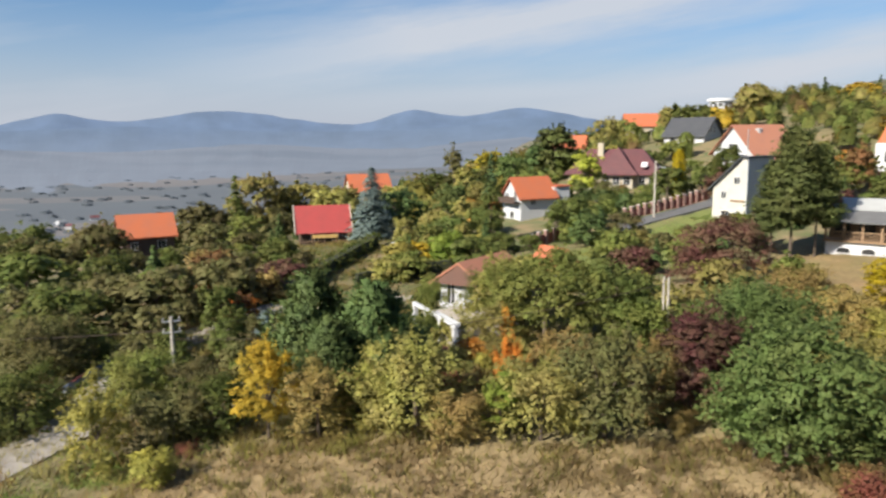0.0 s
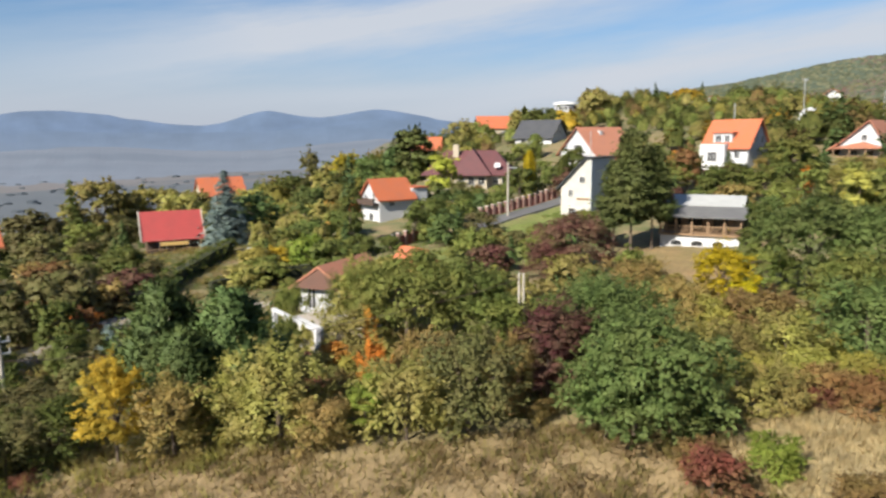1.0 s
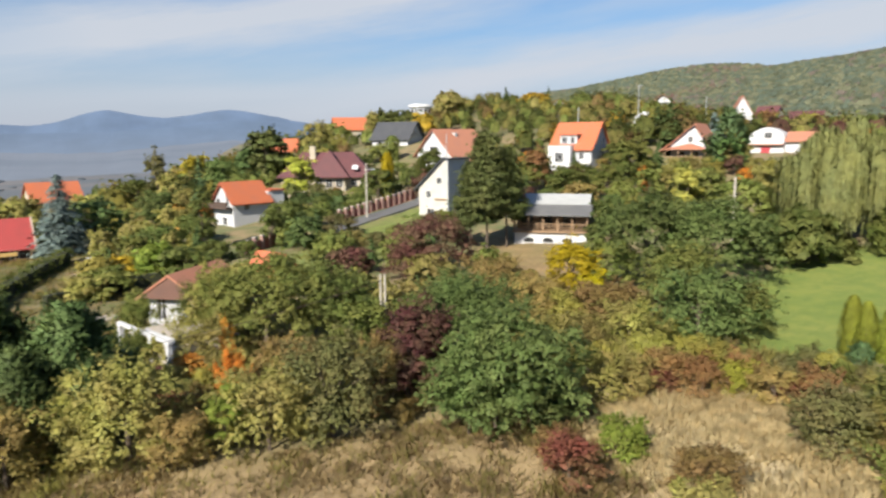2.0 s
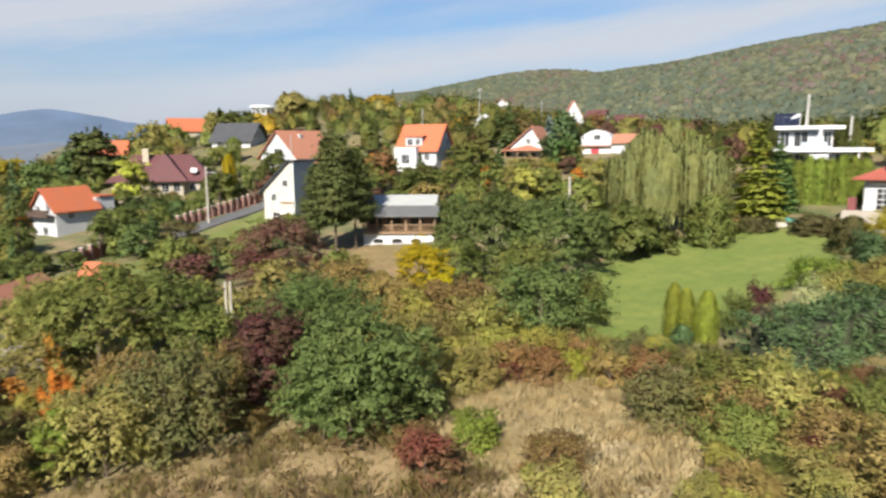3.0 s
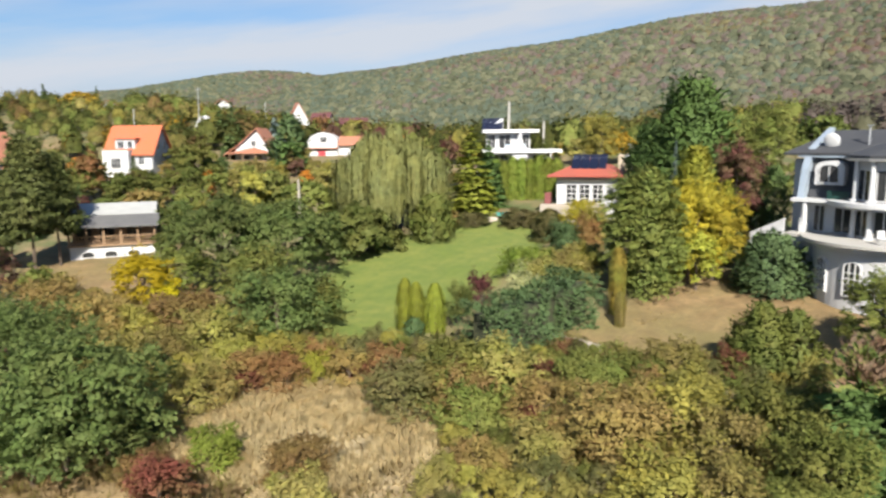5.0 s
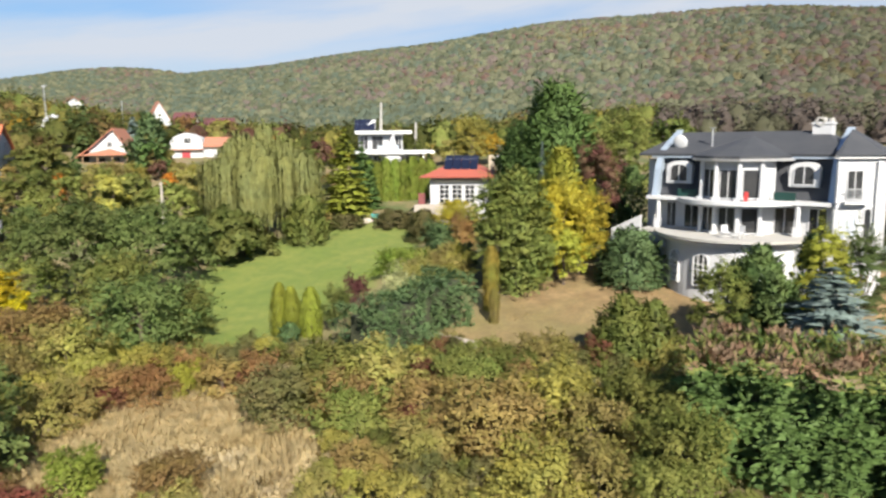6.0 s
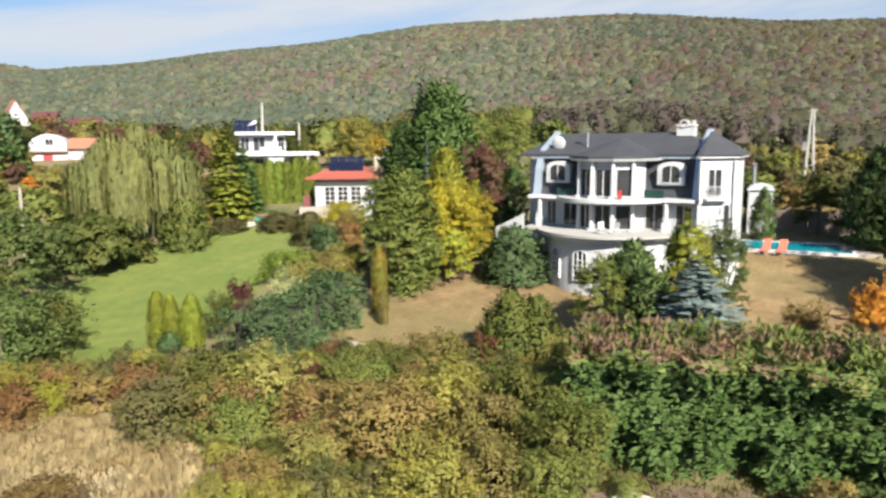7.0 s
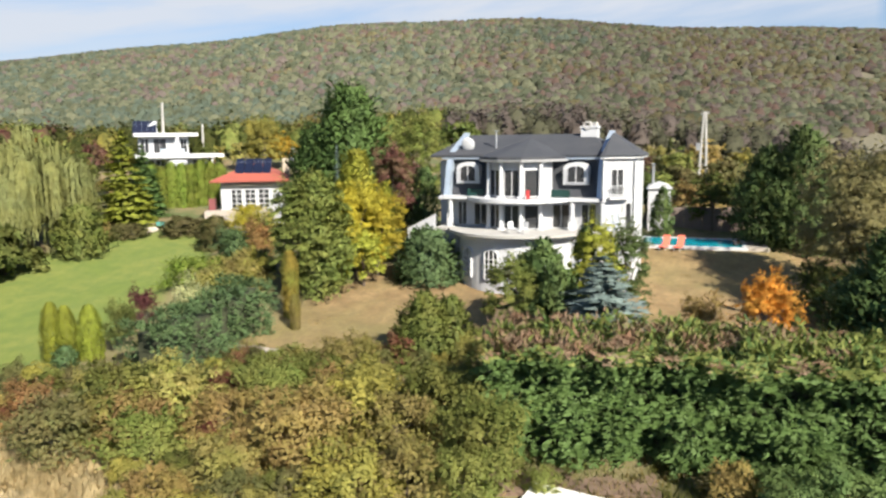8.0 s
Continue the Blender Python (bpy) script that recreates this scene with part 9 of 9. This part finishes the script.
hedge("hedge", [(-15.7, 66.0), (-13.0, 80.0), (-9.4, 97.0)], 1.5, 1.6, "dark", "long clipped dark green garden hedge", 0.35, 16)
hedge("hedge", [(-9.5, 72.0), (-3.0, 76.0), (5.0, 79.0)], 1.0, 1.4, "green", "low clipped garden hedge", 0.32, 14)
hedge("hedge", [(18.0, 106.0), (27.0, 109.0)], 1.6, 2.0, "dark", "clipped dark green hedge before the maroon-roofed house", 0.4, 12)
for k in range(9):
    tree("column", "lime", 82.3 + 0.5 * k, 47.2 - 1.05 * k, 5.6 - 0.25 * (k % 3), 2.2, 1, name="thuja", label="tall fresh green thuja in a screening row")


def strip(name, pts, width, mat, label, category, lift=0.03):
    """A road or path that follows the land."""
    bm = bmesh.new()
    rows, fine = [], []
    for (xa, ya), (xb, yb) in zip(pts, pts[1:]):
        n = max(2, int(math.hypot(xb - xa, yb - ya) / 1.5))
        fine += [(xa + (xb - xa) * k / n, ya + (yb - ya) * k / n) for k in range(n)]
    fine.append(pts[-1])
    for i, (x, y) in enumerate(fine):
        (xa, ya), (xb, yb) = fine[max(0, i - 1)], fine[min(len(fine) - 1, i + 1)]
        l = math.hypot(xb - xa, yb - ya)
        nx, ny = -(yb - ya) / l, (xb - xa) / l
        z = max(gz(x + nx * width * s, y + ny * width * s) for s in (-0.5, 0, 0.5)) + 0.14 + lift
        rows.append([bm.verts.new((x + nx * width * s, y + ny * width * s, z + dz)) for s, dz in ((-0.5, -0.8), (-0.5, 0), (0.5, 0), (0.5, -0.8))])
    for a, b in zip(rows, rows[1:]):
        for k in range(3):
            bm.faces.new((a[k], a[k + 1], b[k + 1], b[k]))
    me = bpy.data.meshes.new(name)
    bmesh.ops.recalc_face_normals(bm, faces=bm.faces)
    bm.to_mesh(me)
    bm.free()
    me.materials.append(mat)
    return tagged(new(name, me), label, category, kind="structure")


strip("road", [(-24.5, 26.0), (-21.9, 33.5), (-20.8, 36.5), (-21.0, 41.0), (-22.0, 47.0), (-20.0, 55.0), (-15.0, 64.0)], 3.2, GRAVEL, "pale gravel track below the meadow", "road")
strip("road", [(22.5, 93.6), (28.0, 97.6), (40.5, 104.2), (47.0, 112.0)], 3.4, ASPHALT, "narrow grey asphalt street climbing past the fence", "road")
strip("path", [(-12.0, 62.0), (-7.0, 64.0), (-3.0, 66.0)], 1.6, PAVING, "pale paved garden path", "path")
strip("pavement", [(43.5, 20.0), (42.0, 15.0)], 0.7, PAVING, "short row of pale stepping stones", "path")


def fence(pts, n):
    """Pale posts with dark red panels between."""
    (xa, ya), (xb, yb) = pts
    e = thing("fence", pose(xa, ya, gz(xa, ya)), "street fence of faded brick posts with dark red panels between", "fence")
    z0 = gz(xa, ya)
    L = math.hypot(xb - xa, yb - ya)
    turn = math.degrees(math.atan2(yb - ya, xb - xa))
    POST = plain("faded_brick", (0.27, 0.16, 0.135), 0.9)
    cap = plain("pale_cap_stone", (0.42, 0.36, 0.33), 0.9)
    for k in range(n):
        f = k / (n - 1)
        x, y = xa + (xb - xa) * f, ya + (yb - ya) * f
        z = gz(x, y) - z0
        p = part("post", boxes((-0.2, 0.2, -0.2, 0.2, -0.5, 1.7)), POST, e)
        p.matrix_local = pose(x - xa, y - ya, z, 0, 0, turn)
        part("cap", boxes((-0.26, 0.26, -0.26, 0.26, 1.7, 1.82)), cap, p)
        if k < n - 1:
            x2, y2 = xa + (xb - xa) * (k + 1) / (n - 1), ya + (yb - ya) * (k + 1) / (n - 1)
            dz = gz(x2, y2) - gz(x, y)
            s = math.degrees(math.atan2(dz, L / (n - 1)))
            part("panel", boxes((0.2, L / (n - 1) - 0.2, -0.06, 0.06, -0.6, 1.3)), BRICK, e).matrix_local = pose(x - xa, y - ya, z, 0, 0, turn) @ pose(0, 0, 0, 0, -s, 0)
    return e


fence(((25.5, 99.3), (40.0, 106.8)), 14)
fence(((10.8, 87.0), (16.2, 92.2)), 6)


def pole(x, y, h, label, mat, r=0.16, arms=1, double=False, lamp=False, pair=0.0):
    e = thing("utility_pole", pose(x, y, gz(x, y), 0, 0, face_to(x, y)), label, "utility pole", group="poles along the slope")
    for s in ((-1, 1) if double or pair else (0,)):
        bm = bmesh.new()
        rod(bm, (s * (pair or 0.55), 0, -0.5), (s * (pair or 0.12), 0, h), r, r * 0.7, 8)
        part("mast", bm, mat, e)
    for k in range(arms):
        z = h - 0.35 - 0.7 * k
        part("crossarm", boxes((-0.55, 0.55, -0.05, 0.05, z, z + 0.1)), METAL, e)
        for u in (-0.48, 0.0, 0.48):
            bm = bmesh.new()
            rod(bm, (u, 0, z + 0.12), (u, 0, z + 0.34), 0.05, 0.035, 6)
            part("insulator", bm, CONCRETE, e)
    if double:
        for z in (1.5, 3.0, 4.5, 6.0):
            part("brace", boxes((-0.45, 0.45, -0.05, 0.05, z, z + 0.1)), mat, e)
        part("transformer", boxes((-0.95, -0.45, -0.25, 0.25, h - 5.2, h - 4.2)), METAL, e, "grey transformer box")
    if lamp:
        part("lamp_arm", boxes((0, 1.1, -0.04, 0.04, h - 0.9, h - 0.8), (0.8, 1.3, -0.1, 0.1, h - 0.95, h - 0.82)), METAL, e)
    return e


def wire(a, b, sag):
    """A slack cable between two mast heads."""
    bm = bmesh.new()
    n = 12
    pts = [Vector(a).lerp(Vector(b), k / n) - Vector((0, 0, sag * 4 * (k / n) * (1 - k / n))) for k in range(n + 1)]
    rings = [[bm.verts.new(p + Vector((0, 0.022 * math.cos(t), 0.022 * math.sin(t)))) for t in (0, 2.1, 4.2)] for p in pts]
    for r, q in zip(rings, rings[1:]):
        for k in range(3):
            bm.faces.new((r[k], r[(k + 1) % 3], q[(k + 1) % 3], q[k]))
    me = bpy.data.meshes.new("cable")
    bm.to_mesh(me)
    bm.free()
    me.materials.append(DARKWOOD)
    tagged(new("cable", me), "thin black overhead power cable between poles", "cable", group="overhead cables")


WOODPOLE = surface("grey_pole_wood", (0.36, 0.33, 0.29), 0.9, 0.25, 1.0, 9.0)
pole(-17.0, 42.8, 4.9, "grey wooden power pole with steel crossarms", WOODPOLE, 0.14, 2)
pole(15.5, 48.5, 5.1, "pair of pale grey masts rising from the bushes", WOODPOLE, 0.11, 0, pair=0.16)
pole(29.4, 98.6, 8.0, "grey wooden street pole with a lamp arm", WOODPOLE, 0.15, 0, lamp=True)
pole(56.5, 56.2, 7.0, "weathered wooden pole among garden trees", WOODPOLE, 0.17, 0)
pole(100.5, -23.6, 10.2, "tall double concrete mast with a transformer", CONCRETE, 0.2, 1, True)
pole(46.0, 108.0, 9.5, "thin steel pole beside the white house", METAL, 0.09, 0)
pole(78.0, 118.0, 9.0, "thin grey street pole between gardens", METAL, 0.12, 0)
pole(100.0, 128.0, 11.0, "thin grey street pole between gardens", METAL, 0.12, 1)
pole(130.0, 140.0, 9.0, "thin grey street pole between gardens", METAL, 0.12, 0)
wire((-17.0, 42.8, 3.5), (-6.0, 60.0, 3.4), 0.7)
wire((-17.0, 42.8, 3.5), (-46.0, 42.0, 4.0), 0.7)
wire((-17.0, 42.8, 2.9), (15.5, 48.5, 5.0), 1.2)
wire((15.5, 48.5, 4.2), (29.0, 63.0, 6.0), 0.5)
wire((100.5, -23.6, 14.5), (66.0, -8.0, 13.2), 0.6)
wire((100.5, -23.6, 17.6), (128.0, -62.0, 21.0), 1.0)

# white slab on bare soil below the hedge
e = thing("roof_slab", pose(26.0, -1.6, 0.1, 0, 0, -22), "flat white roof slab on a low block store below the hedge", "slab")
part("slab", boxes((-1.5, 1.5, -1.9, 1.9, 0.55, 0.72)), plain("white_board", (0.8, 0.79, 0.76), 0.6), e)
part("block", boxes((-1.3, 1.3, -1.7, 1.7, -0.8, 0.55)), CONCRETE, e)
strip("bare_soil", [(28.4, 2.0), (28.7, -1.5), (28.6, -5.5)], 2.2, surface("bare_soil", (0.17, 0.115, 0.08), 0.95, 0.3, 0.8, 6.0), "strip of bare pinkish soil below the hedge", "soil", -0.1)

# low blue-grey wall beside the gravel track
e = thing("garden_wall", pose(-23.9, 42.6, gz(-23.9, 42.6), 0, 0, 89), "low blue-grey painted wall with a red coping beside the track", "wall")
for k in range(4):
    part("panel", boxes((1.5 * k + 0.01, 1.5 * k + 1.49, -0.1, 0.1, -0.8, 0.55 - 0.04 * k)), plain("blue_grey_paint", (0.20, 0.24, 0.32), 0.7) if k == 0 else bpy.data.materials["blue_grey_paint"], e)
part("coping", boxes((0.9, 2.6, -0.14, 0.14, 0.554, 0.62)), BRICK, e)

# garden wall by the pool, white store
e = thing("garden_wall", pose(78.6, -14.8, gz(78.6, -14.8), 0, 0, -99), "dark stone garden wall behind the pool", "wall")
for k in range(7):
    part("panel", boxes((1.9 * k + 0.02, 1.9 * k + 1.86, -0.15, 0.15, -0.6, 2.1 + 0.12 * (k % 2))), surface("brown_stone", (0.16, 0.12, 0.10), 0.9, 0.35, 1.0, 6.0) if k == 0 else bpy.data.materials["brown_stone"], e)
e = thing("garden_store", pose(77.8, -13.8, gz(77.8, -13.8), 0, 0, -98), "white garden store with a rounded roof beside the villa", "shed")
part("wall", boxes((-1.0, 1.3, 0, 2, -0.5, 4.4)), PLASTER, e)
bm = bmesh.new()
prism(bm, [(-1.2, 4.4), (1.5, 4.4), (1.2, 4.8), (0.15, 5.1), (-0.9, 4.8)], -0.2, 2.2)
part("roof", bm, TRIM, e)
bm = bmesh.new()
rod(bm, (-0.55, 0.6, 4.3), (-0.55, 0.6, 7.0), 0.15, 0.15, 10)
box(bm, -0.8, -0.3, 0.35, 0.85, 7.0, 7.1)
part("flue", bm, METAL, e, "shiny steel flue pipe")
e = thing("garden_statue", pose(57.2, 47.6, gz(57.2, 47.6)), "small pale stone garden ornament on the lawn", "statue")
bm = boxes((-0.25, 0.25, -0.25, 0.25, 0, 0.35))
rod(bm, (0, 0, 0.35), (0, 0, 1.0), 0.2, 0.12, 8)
part("stone", bm, PAVING, e)
for k, (x, y, c) in enumerate(((74.0, 40.5, (0.04, 0.20, 0.18)), (75.3, 38.8, (0.05, 0.22, 0.2)))):
    s = thing("garden_bench", pose(x, y, gz(x, y), 0, 0, face_to(x, y)), "turquoise garden bench by the flower bed", "bench", group="garden benches")
    part("seat", boxes((-0.5, 0.5, -0.25, 0.25, 0.42, 0.5)), plain("turquoise_paint", c), s)
    part("backrest", boxes((-0.5, 0.5, 0.22, 0.28, 0.55, 0.8)), bpy.data.materials["turquoise_paint"], s)
    for u in (-0.42, 0.42):
        part("leg", boxes((u - 0.05, u + 0.05, -0.22, 0.22, 0, 0.42)), DARKWOOD, s)
for k in range(9):
    x, y = 70.5 + 1.1 * (k % 5) + 0.3 * k, 43.5 - 1.15 * k
    r = thing("boulder", pose(x, y, gz(x, y)), "pale rockery boulder by the flower bed", "rock", group="rockery boulders")
    bm = bmesh.new()
    bmesh.ops.create_icosphere(bm, subdivisions=2, radius=0.45 + 0.12 * (k % 3))
    for q in bm.verts:
        q.co *= 1 + 0.25 * noise.noise(q.co * 2 + Vector((k, 0, 0)))
        q.co.z *= 0.7
    part("stone", bm, PAVING, r)


# ---- meadow grass and weeds ----
def grass(name, poly, count, tint, h0, h1, label, seed, margin=1.5, hole=None, blade=1.0):
    rng = np.random.default_rng(seed)
    xs, ys = [p[0] for p in poly], [p[1] for p in poly]
    x, y = rng.uniform(min(xs) - margin, max(xs) + margin, count * 2), rng.uniform(min(ys) - margin, max(ys) + margin, count * 2)
    thick = np.array([noise.noise((a * 0.35, b * 0.35, seed)) for a, b in zip(x, y)])
    keep = inside(poly, x, y) & (thick > rng.uniform(-0.55, 0.35, len(x)))
    if hole:
        keep &= ~inside(hole, x, y)
    x, y = x[keep][:count], y[keep][:count]
    n = len(x)
    k = 9
    px, py = np.repeat(x, k) + rng.normal(size=n * k) * 0.2, np.repeat(y, k) + rng.normal(size=n * k) * 0.2
    h = rng.uniform(h0, h1, n * k)
    lean = rng.normal(size=(n * k, 2)) * 0.5 + np.array([0.15, 0.1])
    base = np.stack([px, py, ground_z(px, py) - 0.05], 1)
    tip = base + np.stack([lean[:, 0] * h, lean[:, 1] * h, h], 1)
    side = unit(np.stack([rng.normal(size=n * k), rng.normal(size=n * k), 0 * h], 1)) * rng.uniform(0.02, 0.05, n * k)[:, None] * blade
    v = np.stack([base - side, base + side, tip], 1)
    up = np.stack([lean[:, 0] * 0.6, lean[:, 1] * 0.6, 1 + 0 * h], 1)
    tagged(new(name, leaf_mesh(name, (v, up), LEAF[tint])), label, "grass", kind="stuff")


grass("dry_grass", MEADOW, 11000, "weed", 0.1, 0.32, "withered brown meadow grass", 3, hole=BARE)
grass("dry_grass", BARE, 9500, "straw", 0.25, 0.65, "tall pale straw-coloured grass", 5, blade=0.6)
grass("dry_grass", MEADOW, 3000, "weed", 0.15, 0.45, "taller tufts of withered grass in the meadow", 8)
grass("weeds", MEADOW, 1800, "olive", 0.2, 0.7, "green-brown weeds in the meadow", 9, hole=BARE)
SCRUB = [(-40, 20), (-16, 20), (-14, 32), (4, 35), (20, 36), (33, 33), (36, 30), (44, 22), (42, 12), (40, 2), (30, 2), (34, 20), (40, 46), (30, 62), (0, 62), (-36, 60)]
grass("undergrowth", SCRUB, 9000, "olive", 0.3, 0.9, "olive undergrowth of grasses and brambles", 11)
GARDEN = [(-22, 60), (-2, 60), (6, 80), (2, 104), (-22, 104), (-30, 80)]
grass("undergrowth", GARDEN, 2600, "brown", 0.15, 0.6, "withered weeds and grasses of the terraced gardens", 23)
grass("undergrowth", GARDEN, 2200, "green", 0.15, 0.5, "green weeds of the terraced gardens", 24)
UPPER = [(4, 72), (20, 70), (34, 76), (44, 100), (30, 96), (12, 92)]
grass("undergrowth", UPPER, 2600, "grass", 0.1, 0.35, "rough green grass of the sloping orchard", 25)
NEAR = [(14, -24), (30, -24), (31, 2), (33, 14), (30, 18), (20, 14)]
grass("undergrowth", NEAR, 3500, "green", 0.2, 0.7, "green undergrowth below the hedge", 14)
grass("undergrowth", NEAR, 1500, "brown", 0.2, 0.6, "withered undergrowth below the hedge", 15)
grass("undergrowth", SCRUB, 4000, "brown", 0.3, 0.9, "brown undergrowth of withered brambles", 12)


grass("dry_grass", DRY_LAWN, 3500, "brown", 0.03, 0.12, "short withered grass of the dry lawn", 17)

VERGE = [(-26, 26), (-19, 26), (-15, 29), (-15, 33), (-19, 35.5), (-21, 33)]
grass("verge_grass", VERGE, 1600, "grass", 0.1, 0.3, "fresh green grass beside the gravel track", 19)


# ---- the valley village ----
def valley():
    rng = np.random.default_rng(77)
    P, N, S = [], [], []
    for i in range(300):
        d, a = rng.uniform(620, 2300), radians(rng.uniform(-36, 12))
        if rng.uniform() < 0.55:      # rows along field edges
            d = round(d / 260) * 260 + rng.normal() * 14
        x, y = d * math.sin(a), d * math.cos(a)
        z = gz(x, y)
        if z > -45:
            continue
        r = rng.uniform(3, 6)
        q = unit(rng.normal(size=(26, 3)))
        q[:, 2] = np.abs(q[:, 2])
        P.append(q * np.array([r * 2.0, r * 1.5, r * 0.5]) + np.array([x, y, z + r * 0.2]))
        N.append(q), S.append(rng.uniform(3, 6, 26))
    P, N, S = np.concatenate(P), np.concatenate(N), np.concatenate(S)
    # leaf colours carry the distance haze, blue-grey like the fields
    LEAF["valley"] = leaf_material("hazed_valley_leaf", (0.115, 0.138, 0.165), (0.130, 0.152, 0.178), (0.125, 0.142, 0.165))
    tagged(new("valley_trees", leaf_mesh("valley_trees", leaves(P, N, S, rng, 0.8, shade=N + np.array([0, 0, 0.3])), LEAF["valley"])), "rows of valley trees painted blue-grey for haze", "trees", kind="stuff")
    for i in range(26):
        d, a = rng.uniform(700, 1150), radians(rng.uniform(-33, -16))
        x, y = d * math.sin(a), d * math.cos(a)
        z = gz(x, y)
        if z > -50:
            continue
        house(x, y, z, rng.uniform(-60, 60), rng.uniform(8, 13), rng.uniform(7, 10), rng.uniform(3, 5), 3.2, "x", (PINK_TILE, MAROON_TILE, GREY_SHEET)[i % 3], PLASTER, "small white house of the valley village", [("F", -2, 1, 1.4, 1.4), ("F", 2, 1, 1.4, 1.4)], name="village_house")


valley()


# high trees out of view, added to shade the track, dry lawn and hedge
for k, (x, y, h) in enumerate(((-33.0, 27.0, 8.0), (-33.0, 32.5, 10.5), (41.5, -26.0, 12.5), (36.0, -23.5, 12.0), (19.5, -23.0, 11.5))):
    tree("round", "dark", x, y, h, h * 0.75, 1)
